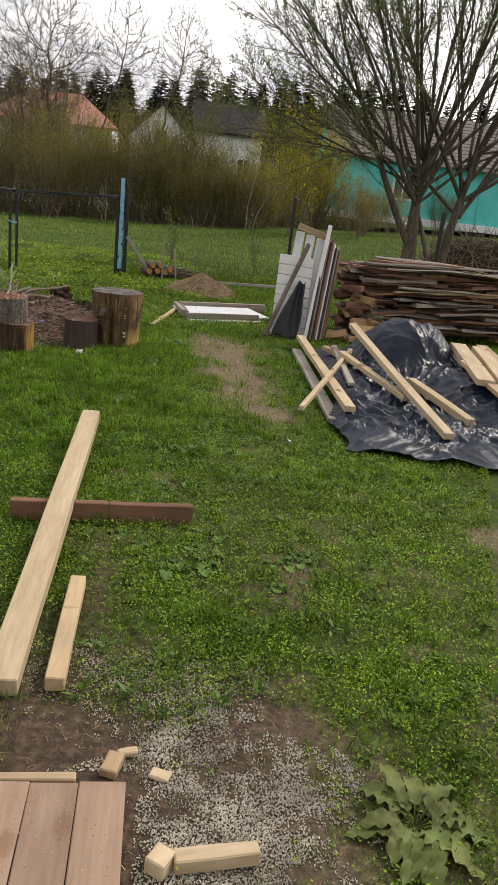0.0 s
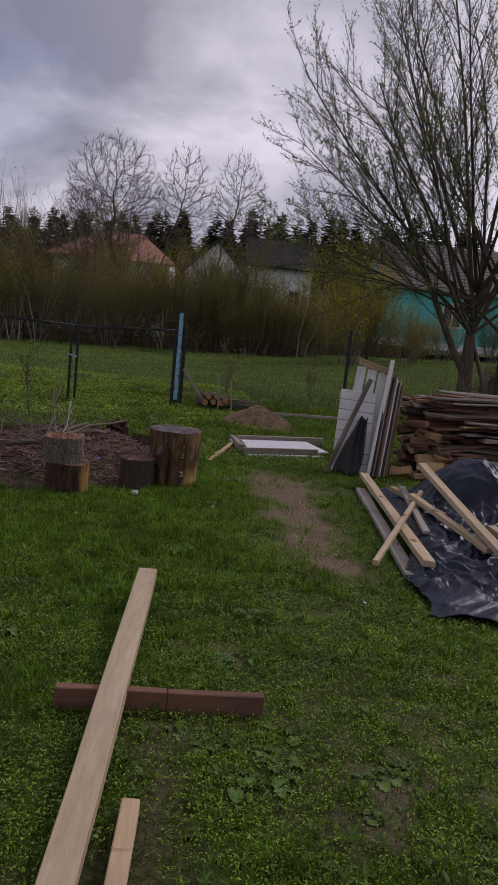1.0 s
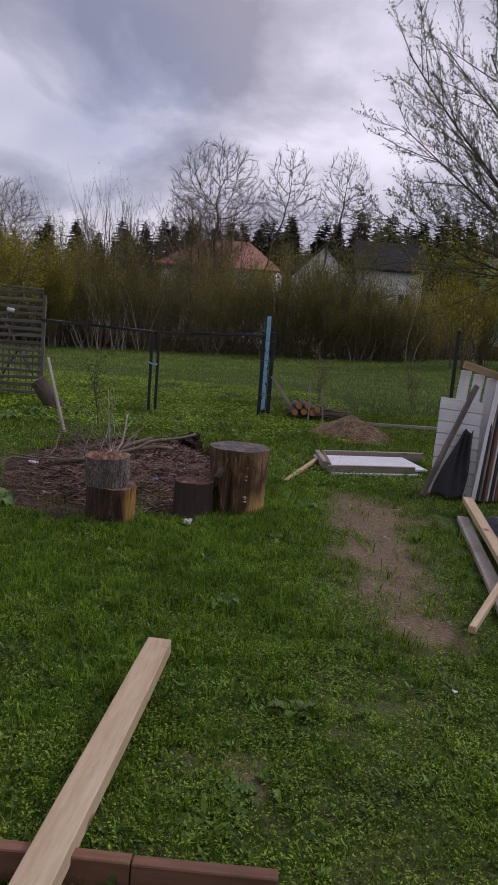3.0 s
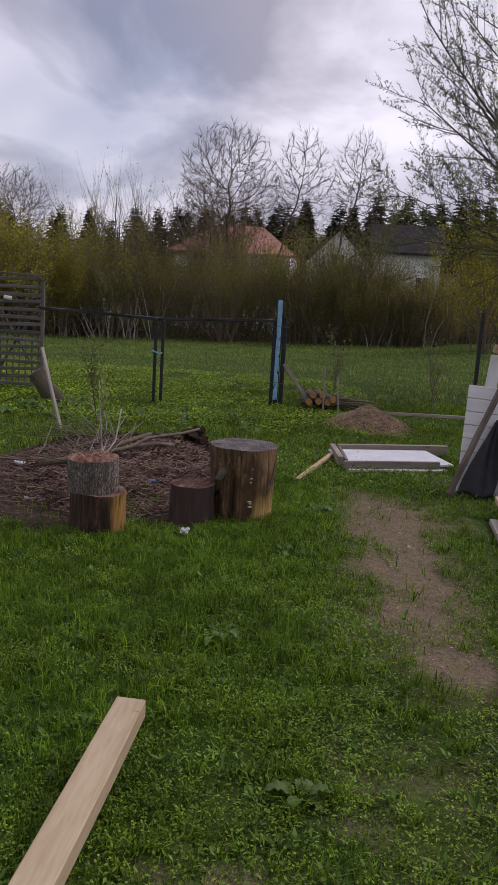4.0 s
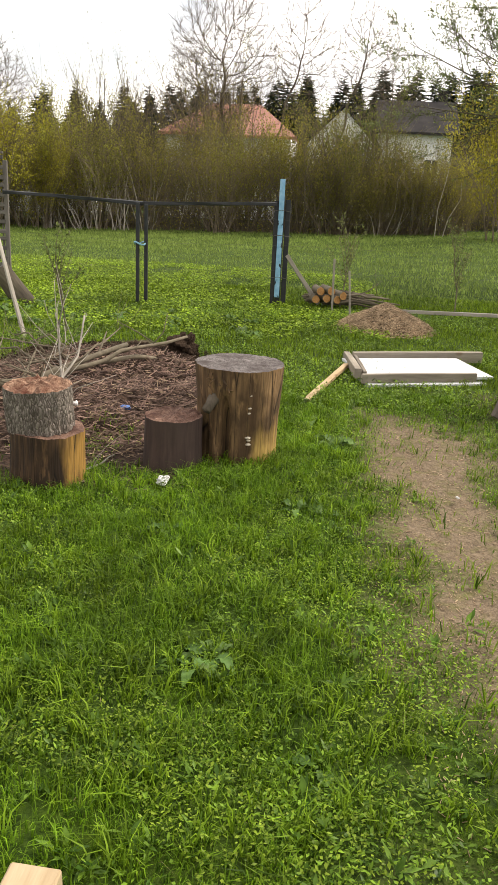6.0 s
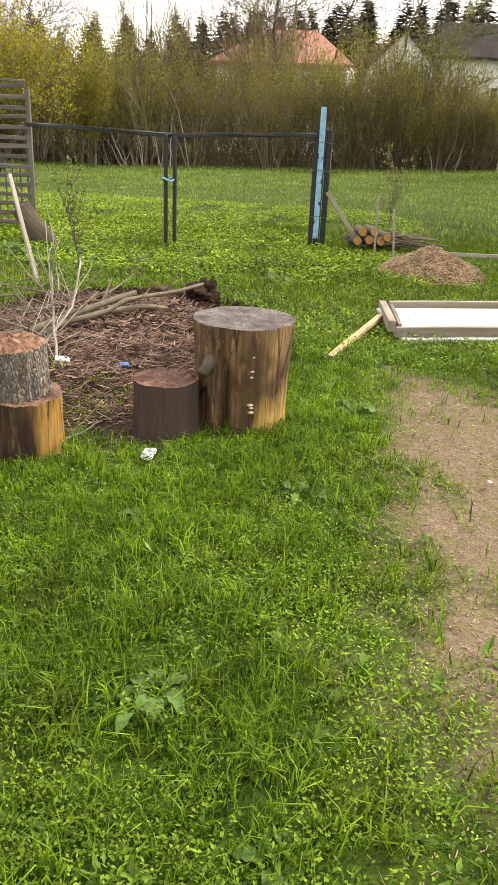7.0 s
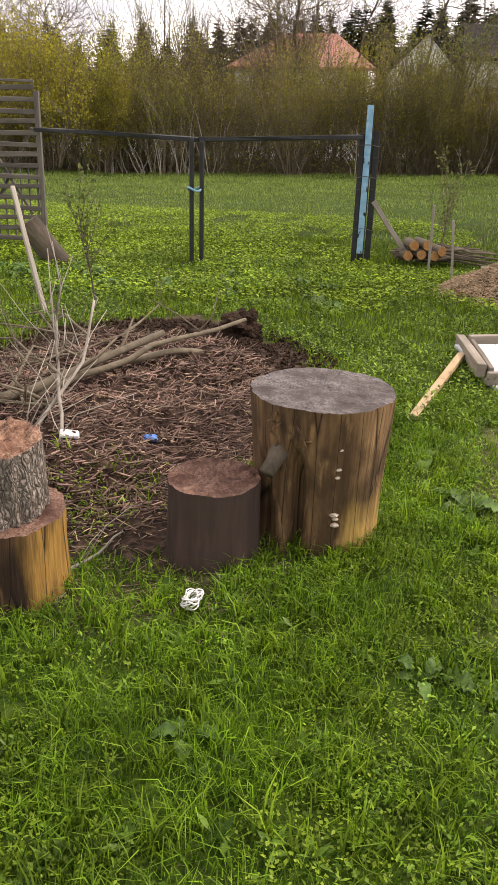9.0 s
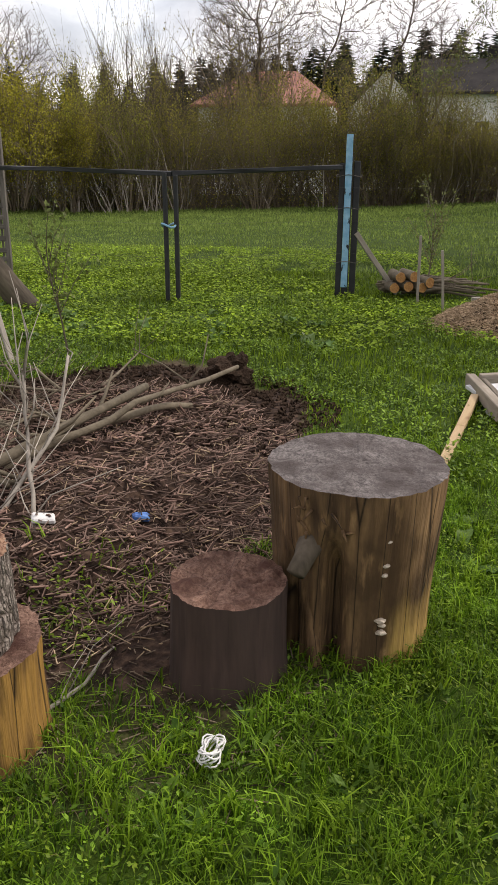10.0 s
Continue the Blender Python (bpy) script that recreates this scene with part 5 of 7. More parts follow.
def crown_tree(name, seed, height, half, base, lean, count, bark, label, group, step=0.27):
    """A tree whose branches grow towards points strewn through a rounded crown; the wood thickens where branches join."""
    rng = np.random.default_rng(seed)
    goal = rng.normal(0, 1, (count, 3))
    goal *= (rng.uniform(0.12, 1, count) ** 0.45 / np.linalg.norm(goal, axis=1))[:, None]
    goal = goal * [half, half, (height - base) / 2] + [lean * height, 0, (height + base) / 2]
    high = base + 0.5 * (height - base)
    node = [np.array([lean * height * (k / 26) ** 2 + 0.08 * math.sin(k * 0.9), 0.06 * math.sin(k * 0.7), high * k / 26]) for k in range(27)]
    parent = list(range(-1, 26))
    near, dist = np.zeros(count, int), np.full(count, 1e9)
    fresh = list(range(27))
    for _ in range(31):
        for i in fresh:
            d = np.linalg.norm(goal - node[i], axis=1)
            k = d < dist
            near[k], dist[k] = i, d[k]
        alive = dist > 0.42
        goal, near, dist = goal[alive], near[alive], dist[alive]
        if not len(goal) or not fresh:
            break
        fresh = []
        for i in np.unique(near):
            d = goal[near == i] - node[i]
            d = (d / np.linalg.norm(d, axis=1)[:, None]).mean(0) + rng.normal(0, 0.1, 3) + [0, 0, 0.22]
            last = node[i] - node[parent[i]]
            d = d / max(np.linalg.norm(d), 1e-6) + 0.25 * last / max(np.linalg.norm(last), 1e-6)
            node.append(node[i] + d / np.linalg.norm(d) * step)
            parent.append(int(i))
            fresh.append(len(node) - 1)
    size = np.zeros(len(node))
    kids = [[] for _ in node]
    for i in range(len(node) - 1, 0, -1):
        size[i] = max(size[i], 0.0068 ** 2.2)
        size[parent[i]] += size[i]
        kids[parent[i]].append(i)
    radius = size ** (1 / 2.2)
    s, turn = Soup(), random.Random(seed)
    todo = [(0, None)]
    while todo:
        i, before = todo.pop()
        chain = [i] if before is None else [before, i]
        while kids[chain[-1]]:
            ks = sorted(kids[chain[-1]], key=lambda k: -radius[k])
            todo += [(k, chain[-1]) for k in ks[1:]]
            chain.append(ks[0])
        s.tube([Vector(node[k]) for k in chain], [min(radius[k], radius[chain[1]] if before is not None and len(chain) > 1 else 9) for k in chain], 6 if radius[chain[-2] if len(chain) > 1 else 0] > 0.03 else 4, False)
    for i in range(28, len(node)):
        if radius[i] < 0.022:
            along = Vector(node[i] - node[parent[i]]).normalized()
            for _ in range(3):
                d = (along + Vector([turn.gauss(0, 0.4) for _ in range(3)]) + Vector((0, 0, 0.25))).normalized()
                p, L = Vector(node[i]), turn.uniform(0.2, 0.5)
                s.tube([p, p + d * L * 0.5, p + d * L + Vector([turn.gauss(0, 0.05) for _ in range(3)])], [0.0085, 0.007, 0.004], 3, False)
    root = new(name)
    part("trunk", s.mesh("trunk", bark), None, root)
    return tagged(root, label, "tree", group)


bare_a = crown_tree("bare_tree", 41, 10.9, 2.75, 4.3, 0.0, 4200, TREE_BARK, "tall leafless tree with a fine round crown", "bare trees behind the shrubs")
bare_b = crown_tree("bare_tree", 42, 11.0, 1.8, 5.0, 0.14, 2200, TREE_BARK, "slender leaning leafless tree with a fine crown", "bare trees behind the shrubs")
bare_a.matrix_world = pose(-5.9, 43, 0)
bare_b.matrix_world = pose(-3.7, 44, 0)
for ob, x, y, turn, sc in ((bare_b, -0.6, 45, 20, 1.03), (bare_a, -17.8, 43, 120, 0.8), (bare_a, -7.9, 47, 200, 0.83), (bare_b, 2.4, 50, 80, 0.85), (bare_a, -13.5, 58, 20, 0.8), (bare_b, -10.8, 56, 70, 0.78), (bare_a, -25, 52, 75, 0.85)):
    copy_thing(ob, pose(x, y, gz(x, y), 0, 0, turn) @ Matrix.Diagonal((sc, sc, sc, 1)))


def spruce_mesh(seed, height):
    rng = random.Random(seed)
    s, t = Soup(), Soup()
    t.tube([Vector((0, 0, -0.3)), Vector((0, 0, height * 0.6)), Vector((0, 0, height))], [0.22, 0.12, 0.02], 6)
    layers = 24
    for j in range(layers):
        u = j / layers
        z = height * (0.1 + 0.9 * u)
        reach = (1 - u) ** 0.75 * height * 0.27 + 0.25
        for k in range(13):
            a = rng.uniform(0, 6.28)
            z = height * (0.1 + 0.9 * u) + rng.uniform(-0.35, 0.35)
            L = reach * rng.uniform(0.6, 1.15)
            d = Vector((math.cos(a), math.sin(a), -0.45 + 0.6 * u + rng.uniform(-0.15, 0.15)))
            side = Vector((-math.sin(a), math.cos(a), 0))
            s.leaf(Vector((0, 0, z)), d, side, L, L * 0.55)
            s.leaf(Vector((0, 0, z - 0.2)), (d + Vector((0, 0, -0.25))), side, L * 0.85, L * 0.5)
    return s, t


def smooth_step(x):
    return min(1.0, max(0.0, (x + 25) / 30))


spruces = []
for k in range(3):
    root = new("spruce")
    s, t = spruce_mesh(50 + k, 13 + 1.5 * k)
    part("trunk", t.mesh("trunk", TREE_BARK), None, root)
    part("needles", s.mesh("needles", SPRUCE, False), None, root)
    spruces.append(tagged(root, "dark pointed spruce in the distant forest", "tree", "forest spruces"))
_spots = []
for k in range(180):
    row = k % 3
    x = -66 + (k // 3) * 2.2 + _r.uniform(-1.6, 1.6)
    _spots.append((x, 88 + row * 7 + _r.uniform(-3, 3), _r.uniform(0.62, 0.94) + 0.16 * smooth_step(x)))
for k, (x, y, sc) in enumerate(_spots):
    m = pose(x, y, gz(x, y) - 0.5, 0, 0, _r.uniform(0, 360)) @ Matrix.Diagonal((sc, sc, sc, 1))
    if k < 3:
        spruces[k].matrix_world = m
    else:
        put(spruces[k % 3], m)


# leafless broadleaved wood between the spruces
wood_trees = [tree_thing("wood_tree", [((0, 0, 0), (0.05, 0, 1), 6.0, 0.12, 2, (7, 9), 0.35, 0.5), ((0.3, 0, 0), (-0.1, 0.1, 1), 5.5, 0.1, 2, (7, 9), 0.35, 0.5)], DARK_TWIG, SHRUB_LEAF, 95 + k, 3, 0.14, "leafless broadleaved tree in the distant wood", "tree", "distant wood", 0.3, start=0.15) for k in range(2)]
for k in range(110):
    x, y, sc = -64 + k * 1.15 + _r.uniform(-1, 1), 82 + _r.uniform(-4, 8), _r.uniform(0.85, 1.25)
    m = pose(x, y, gz(x, y) - 0.5, 0, 0, _r.uniform(0, 360)) @ Matrix.Diagonal((sc, sc, sc, 1))
    if k < 2:
        wood_trees[k].matrix_world = m
    else:
        put(wood_trees[k % 2], m)


# ---- houses ----
def house(name, x, y, w, d, wall_h, ridge_h, wall_mat, roof_mat, label, windows=(), ridge_along_x=True, turn=0, base=0.0, hip=0.0, chimney=None):
    """windows: rows of (x, z, width, height) on the side facing the garden."""
    root = new(name)
    bm = box_bm(w, d, wall_h, 0.02)
    bmesh.ops.translate(bm, vec=(0, 0, wall_h / 2), verts=bm.verts)
    part("wall", bm, wall_mat, root)
    o, t = 0.45, 0.18
    if ridge_along_x:
        prof, length = [(-d / 2 - o, wall_h - 0.15), (0, ridge_h), (d / 2 + o, wall_h - 0.15)], w / 2 + o
    else:
        prof, length = [(-w / 2 - o, wall_h - 0.15), (0, ridge_h), (w / 2 + o, wall_h - 0.15)], d / 2 + o
    s = Soup()
    for e in (-length, length):
        for (p, z) in prof + [(p, z - t) for p, z in reversed(prof)]:
            if hip and p == 0:
                s.v.append(Vector((e - math.copysign(hip, e), p, z)))
                continue
            s.v.append(Vector((e, p, z)) if ridge_along_x else Vector((p, e, z)))
    for k in range(6):
        s.f.append((k, (k + 1) % 6, 6 + (k + 1) % 6, 6 + k))
    s.f += [tuple(range(5, -1, -1)), tuple(range(6, 12))]
    part("roof", s.mesh("roof", roof_mat, False), None, root)
    if chimney:
        c = part("chimney", box_bm(0.7, 0.7, 1.6, 0.02), ROOF_DARK, root)
        c.location = (chimney, 0.6, ridge_h)
    for e in (() if hip else (-1, 1)):
        g = Soup()
        for t in (0.0, -0.12):
            c = e * ((w if ridge_along_x else d) / 2 - 0.01 + t)
            corners = ((-d / 2, wall_h - 0.05), (d / 2, wall_h - 0.05), (0, ridge_h - 0.25)) if ridge_along_x else ((-w / 2, wall_h - 0.05), (w / 2, wall_h - 0.05), (0, ridge_h - 0.25))
            g.v += [Vector((c, p, z)) if ridge_along_x else Vector((p, c, z)) for p, z in corners]
        g.f += [(0, 1, 2), (5, 4, 3), (0, 3, 4, 1), (1, 4, 5, 2), (2, 5, 3, 0)]
        part("gable", g.mesh("gable", wall_mat, False), None, root)
    for wx, wz, ww, wh in windows:
        fr = part("window", box_bm(ww + 0.2, 0.12, wh + 0.2, 0.01), WALL_WHITE, root)
        fr.location = (wx, -d / 2 - 0.03, wz)
        pane = part("pane", box_bm(ww, 0.06, wh, 0.005), WINDOW_GLASS, fr)
        pane.location = (0, -0.06, 0)
        bar = part("glazing_bar", box_bm(0.07, 0.05, wh, 0.005), WALL_WHITE, fr)
        bar.location = (0, -0.08, 0)
    root.matrix_world = pose(x, y, gz(x, y) + base, 0, 0, turn)
    return tagged(root, label, "house")


house("house", -7.9, 62, 8.6, 8, 5.7, 7.9, WALL_WHITE, ROOF_RED, "two-storey white house with a red roof behind shrubs", [(-2.4, 3.1, 0.9, 1.4), (0.1, 3.1, 0.9, 1.4), (3.0, 3.1, 0.9, 1.4), (-2.4, 5.0, 0.8, 1.0)], hip=3.0, chimney=-1.0)
house("house", 5.1, 66, 5.0, 8, 6.15, 8.5, WALL_WHITE, ROOF_DARK, "white house with a dark roof behind shrubs", [(-1.3, 3.6, 0.9, 1.2), (1.2, 3.6, 0.9, 1.2)], chimney=2.0)
house("house", -0.2, 68, 5.0, 9, 5.4, 8.1, WALL_WHITE, ROOF_DARK, "pale gabled house end among trees", [(0, 5.4, 0.9, 1.2)], False)
house("house", -22, 60, 9, 8, 3.0, 5.5, WALL_WHITE, ROOF_DARK, "low pale house hidden by shrubs", [(2.0, 1.8, 0.9, 1.2), (0, 1.8, 0.9, 1.2)])
teal = house("house", 18.6, 47, 18, 7, 3.5, 6.1, WALL_TEAL, ROOF_GREY, "long teal house with a grey-brown tiled roof", [(-5, 1.9, 1.0, 1.2), (2.0, 1.9, 1.0, 1.2)], base=0.3)
for k in range(13):
    u = (k + 0.5) / 13
    bm = box_bm(18.9, 0.33, 0.05, 0.012)
    course = part("roof_course", bm, ROOF_GREY, teal)
    course.matrix_basis = pose(0, -3.95 * (1 - u), 3.39 + 2.75 * u, 34.6, 0, 0)
for k in range(7):
    door = part("wall_batten", box_bm(0.09, 0.05, 3.2, 0.01), WALL_TEAL, teal)
    door.location = (-8.2 + 2.6 * k, -3.53, 1.7)
plinth = part("plinth", box_bm(18.3, 0.3, 0.4, 0.02), WALL_WHITE, teal, "pale plinth")
plinth.location = (0, -3.5, 0.1)
fascia = part("fascia", box_bm(18.9, 0.06, 0.2, 0.01), PALE_GREY, teal, "pale fascia board")
fascia.location = (0, -4.0, 3.26)
house("shed", 8.6, 52, 3.2, 3, 2.6, 3.6, WALL_TAN, ROOF_DARK, "small tan shed behind shrubs", base=0.2)

mound = Soup()
for j in range(9):
    for k in range(26):
        r, q = j / 8, 2 * math.pi * k / 26
        x, y = 10.6 + 1.9 * r * math.cos(q), 24.5 + 1.2 * r * math.sin(q)
        mound.v.append(Vector((x, y, gz(x, y) - 0.05 + 0.85 * (1 - r * r) * (1 + 0.4 * noise.noise(Vector((x * 2, y * 2, 0)))))))
for j in range(8):
    for k in range(26):
        mound.f.append((j * 26 + k, (j + 1) * 26 + k, (j + 1) * 26 + (k + 1) % 26, j * 26 + (k + 1) % 26))
ob = tagged(new("brush_heap"), "dark heap of soil and brush beyond the fence", "brush heap")
part("soil", mound.mesh("soil", SOIL), None, ob)
s = Soup()
for k in range(420):
    r, q = math.sqrt(_r.random()), _r.uniform(0, 6.28)
    x, y = 10.6 + 1.9 * r * math.cos(q), 24.5 + 1.2 * r * math.sin(q)
    p = Vector((x, y, gz(x, y) + 0.85 * (1 - r * r)))
    d = Vector((_r.gauss(0, 1), _r.gauss(0, 0.6), _r.uniform(-0.1, 0.8))).normalized() * _r.uniform(0.3, 1.0)
    s.tube([p, p + d * 0.5, p + d], [0.018, 0.013, 0.006], 3, False)
tagged(part("brushwood", s.mesh("brushwood", TWIG), None, ob), kind="stuff")


# ---- timber stack, panels and plastic sheet ----
def wood_stack():
    """A long stack of weathered boards and slabs, layer on layer, split ends and gaps."""
    rng = random.Random(77)
    a, b = Vector((2.72, 10.2, 0)), Vector((5.6, 11.0, 0))
    d = (b - a).normalized()
    n = Vector((-d.y, d.x, 0))
    whole = (b - a).length
    root = new("timber_stack")
    z = 0.02
    layer = 0
    while z < 0.97:
        t = rng.uniform(0.016, 0.05)
        z += t
        for row in range(3):
            at = -0.12 + rng.uniform(0, 0.35)
            while at < whole - 0.2:
                length = rng.uniform(0.4, 2.2)
                off = (row - 1) * 0.23 + rng.uniform(-0.2, 0.1)
                tip, yaw = rng.gauss(0, 0.014), rng.gauss(0, 0.05)
                if rng.random() < 0.12:
                    at += length * 0.6
                    continue
                mat = rng.choice([GREY_BOARD, RED_BOARD, RED_BOARD, RED_BOARD, DARK_BOARD, SPLIT_WOOD if rng.random() < 0.4 else RED_BOARD, PALE_GREY if rng.random() < 0.3 else GREY_BOARD])
                end = min(at + length, whole + rng.uniform(-0.1, 0.3))
                p = a + d * at + n * (off - yaw) + Vector((0, 0, z + tip))
                q = a + d * end + n * (off + yaw) + Vector((0, 0, z - tip))
                board("board", p, q, rng.uniform(0.06, 0.19), t * rng.uniform(0.7, 1.25), mat, seed=layer * 7 + row, jitter=0.017, bevel=0.0, roll=rng.gauss(0, 9), parent=root)
                at = end + rng.uniform(0.02, 0.4)
                if row == 1:
                    break
        layer += 1
    for k in range(3):
        board("board", a + d * (0.1 + 0.2 * k) + n * (-0.3 + 0.22 * k) + Vector((0, 0, 1.0 + 0.03 * k)), a + d * (2.6 + 0.2 * k) + n * (-0.25 + 0.2 * k) + Vector((0, 0, 1.03 - 0.02 * k)), 0.14, 0.03, (GREY_BOARD, RED_BOARD, GREY_BOARD)[k], seed=900 + k, jitter=0.012, parent=root)
    # loose pale boards and bark slabs on the face of the stack
    for at, end, out, h, wide, thick, mat in ((0.55, 1.9, -0.5, 0.74, 0.09, 0.025, PALE_GREY), (0.5, 2.2, -0.46, 0.68, 0.1, 0.03, PINE_OLD), (1.5, 2.6, -0.48, 0.5, 0.13, 0.03, GREY_BOARD), (1.2, 2.5, -0.5, 0.42, 0.12, 0.03, GREY_BOARD), (1.4, 2.7, -0.5, 0.33, 0.14, 0.03, RED_BOARD), (1.1, 2.1, -0.52, 0.57, 0.12, 0.035, GREY_BOARD), (1.6, 2.8, -0.53, 0.22, 0.14, 0.03, GREY_BOARD)):
        board("board", a + d * at + n * out + Vector((0, 0, h)), a + d * end + n * (out + 0.05) + Vector((0, 0, h + rng.uniform(-0.04, 0.05))), wide, thick, mat, seed=int(at * 100), jitter=0.014, roll=rng.uniform(-16, 5), parent=root)
    return tagged(root, "stack of weathered grey-brown boards with uneven ends", "timber stack")


wood_stack()
rng = random.Random(5)
for k in range(26):
    x, y, z = 2.55 + rng.uniform(-0.1, 0.95) * (1 - 0.03 * k), 9.62 + rng.uniform(-0.12, 0.1) + 0.014 * k, 0.06 + 0.1 * (k // 4)
    L = rng.uniform(0.22, 0.42)
    a = rng.uniform(-1.1, 1.1)
    ob = board("firewood", (x, y, z), (x + L * math.cos(a), y + L * math.sin(a), z + rng.uniform(-0.03, 0.05)), rng.uniform(0.07, 0.13), rng.uniform(0.06, 0.09), rng.choice([SPLIT_WOOD, SPLIT_WOOD, RED_BOARD, BRANCH_BARK]), seed=300 + k, roll=rng.uniform(0, 90), jitter=0.012)
    tagged(ob, "split firewood piece at the end of the stack", "firewood", "firewood pieces")


def leaning_panel(name, foot, top, width, thick, mat, boards, label, side=(1, 0.25, 0)):
    """A panel of boards leaning from foot to top (middle of each end)."""
    foot, top, side = Vector(foot), Vector(top), Vector(side).normalized()
    up = (top - foot).normalized()
    out = side.cross(up).normalized()
    height = (top - foot).length
    root = new(name)
    for k in range(boards):
        bm = box_bm(width, height / boards - 0.006, thick, 0.004, 0.001, k)
        ob = part("board", bm, mat, root)
        ob.location = (0, (k + 0.5) * height / boards - height / 2, 0)
    root.matrix_world = Matrix.Translation((foot + top) / 2) @ Matrix((side, up, out)).transposed().to_4x4()
    return tagged(root, label, "panel")


leaning_panel("clad_screen", (1.86, 9.58, 0.02), (2.01, 9.87, 1.0), 0.44, 0.03, WHITE_PAINT, 8, "white board-clad panel leaning on the stack", (1, 0.1, 0))
tall = new("tall_screen")
for k in range(3):
    x = 1.98 + 0.14 * k
    board("upright_board", (x - 0.1, 9.86, 0.02), (x + 0.04, 10.12, 1.3 - 0.03 * k), 0.115, 0.025, WHITE_PAINT, seed=440 + k, parent=tall)
board("crosspiece", (1.84, 9.97, 0.5), (2.22, 9.99, 0.48), 0.03, 0.07, GREY_BOARD, seed=445, parent=tall)
tagged(tall, "tall white boarded panel leaning upright", "panel")
tagged(board("batten", (1.97, 10.03, 1.37), (2.38, 10.08, 1.26), 0.05, 0.08, PINE_OLD, seed=402), "pale batten along the panel top", "batten")
tagged(board("batten", (1.60, 9.42, 0.03), (2.08, 9.78, 1.17), 0.035, 0.055, GREY_BOARD, seed=400), "grey batten leaning across the white panel", "batten")
tagged(board("batten", (2.12, 9.45, 0.02), (2.36, 9.95, 1.42), 0.05, 0.03, WHITE_PAINT, seed=401), "white-faced board leaning upright", "batten")
for k in range(8):
    x = 2.16 + 0.03 * k
    tagged(board("leaning_board", (x, 9.47 + 0.015 * k, 0.0), (x + 0.2 - 0.005 * k, 9.97, 1.3 - 0.022 * k - 0.03 * (k % 3)), 0.018 + 0.006 * (k % 2), 0.13, (BLACK_FELT, GREY_BOARD, BLACK_FELT, DARK_BOARD, WHITE_PAINT, BLACK_FELT, PALE_GREY, RED_BOARD)[k], seed=410 + k, roll=4), "board leaning upright in a row of panels", "board", "leaning boards")
# black felt piece hung over the batten
s = Soup()
nu, nv = 14, 18
for j in range(nv + 1):
    for i in range(nu + 1):
        u, v = i / nu, j / nv
        w = 0.34 * (1 - 0.45 * v) * (0.75 + 0.25 * math.sin(3 * v + 1))
        p = Vector((1.84 + (u - 0.5) * w + 0.2 * v, 9.47 + 0.24 * v + 0.03 * math.sin(9 * u + 4 * v), 0.02 + 0.68 * v + 0.02 * math.sin(7 * u)))
        s.v.append(p)
for j in range(nv):
    for i in range(nu):
        k = j * (nu + 1) + i
        s.f.append((k, k + 1, k + nu + 2, k + nu + 1))
ob = new("black_sheet", s.mesh("black_sheet", BLACK_FELT))
ob.modifiers.new("thick", "SOLIDIFY").thickness = 0.006
tagged(ob, "torn black sheet draped against the white panel", "sheet")


def heap_under_sheet(x, y):
    h = (0.47 + 0.1 * noise.noise(Vector((x * 3, y * 3, 4)))) * math.exp(-(((x - 2.9) / 0.58) ** 2 + ((y - 7.95) / 0.46) ** 2) ** 2.0)
    h += 0.24 * math.exp(-(((x - 3.3) / 0.5) ** 2 + ((y - 6.7) / 0.9) ** 2) ** 1.4)
    h += 0.06 * math.exp(-(((x - 2.2) / 0.5) ** 2 + ((y - 7.0) / 1.0) ** 2))
    return h


def sheet_z(x, y):
    warp = Vector((x + 0.25 * noise.noise(Vector((x * 1.7, y * 1.7, 3))), y + 0.25 * noise.noise(Vector((x * 1.7, y * 1.7, 8))), 0))
    fold = 0.0
    for turn, across, along, high in ((0.5, 3.6, 1.0, 0.055), (-0.7, 6.0, 1.7, 0.036), (1.4, 9.0, 2.6, 0.024), (0.1, 15.0, 5.0, 0.012), (2.2, 22.0, 8.0, 0.006)):
        u, v = warp.x * math.cos(turn) + warp.y * math.sin(turn), -warp.x * math.sin(turn) + warp.y * math.cos(turn)
        fold += high * max(0.0, 1 - 2.2 * abs(noise.noise(Vector((u * across, v * along, across))))) ** 1.3
    fold = fold * (1 - 0.5 * min(1.0, heap_under_sheet(x, y) / 0.3)) + 0.012 * noise.noise(Vector((x * 5, y * 5, 7)))
    return 0.03 + heap_under_sheet(x, y) + fold


def plastic_sheet():
    s = Soup()
    nu, nv = 200, 300
    near_l, near_r, far_l, far_r = Vector((1.52, 5.02, 0)), Vector((3.3, 4.75, 0)), Vector((2.05, 8.75, 0)), Vector((3.9, 8.6, 0))
    for j in range(nv + 1):
        for i in range(nu + 1):
            u, v = i / nu, j / nv
            p = near_l.lerp(near_r, u).lerp(far_l.lerp(far_r, u), v)
            edge = min(u, 1 - u, v, 1 - v)
            p.x += 0.16 * noise.noise(Vector((v * 7, 1.3, 0))) * (1 - u) + (0.12 * (1 - u) * math.sin(v * math.pi))
            p.y += 0.12 * noise.noise(Vector((u * 6, 7.7, 0))) * (1 - v)
            p.z = 0.02 + (sheet_z(p.x, p.y) - 0.02) * (0.4 + 0.6 * min(1, edge * 12))
            s.v.append(p)
    for j in range(nv):
        for i in range(nu):
            k = j * (nu + 1) + i
            s.f.append((k, k + 1, k + nu + 2, k + nu + 1))
    ob = new("plastic_sheet", s.mesh("plastic_sheet", TARP))
    ob.modifiers.new("thick", "SOLIDIFY").thickness = 0.003
    tagged(ob, "crumpled black plastic sheet spread over timber", "plastic sheet")


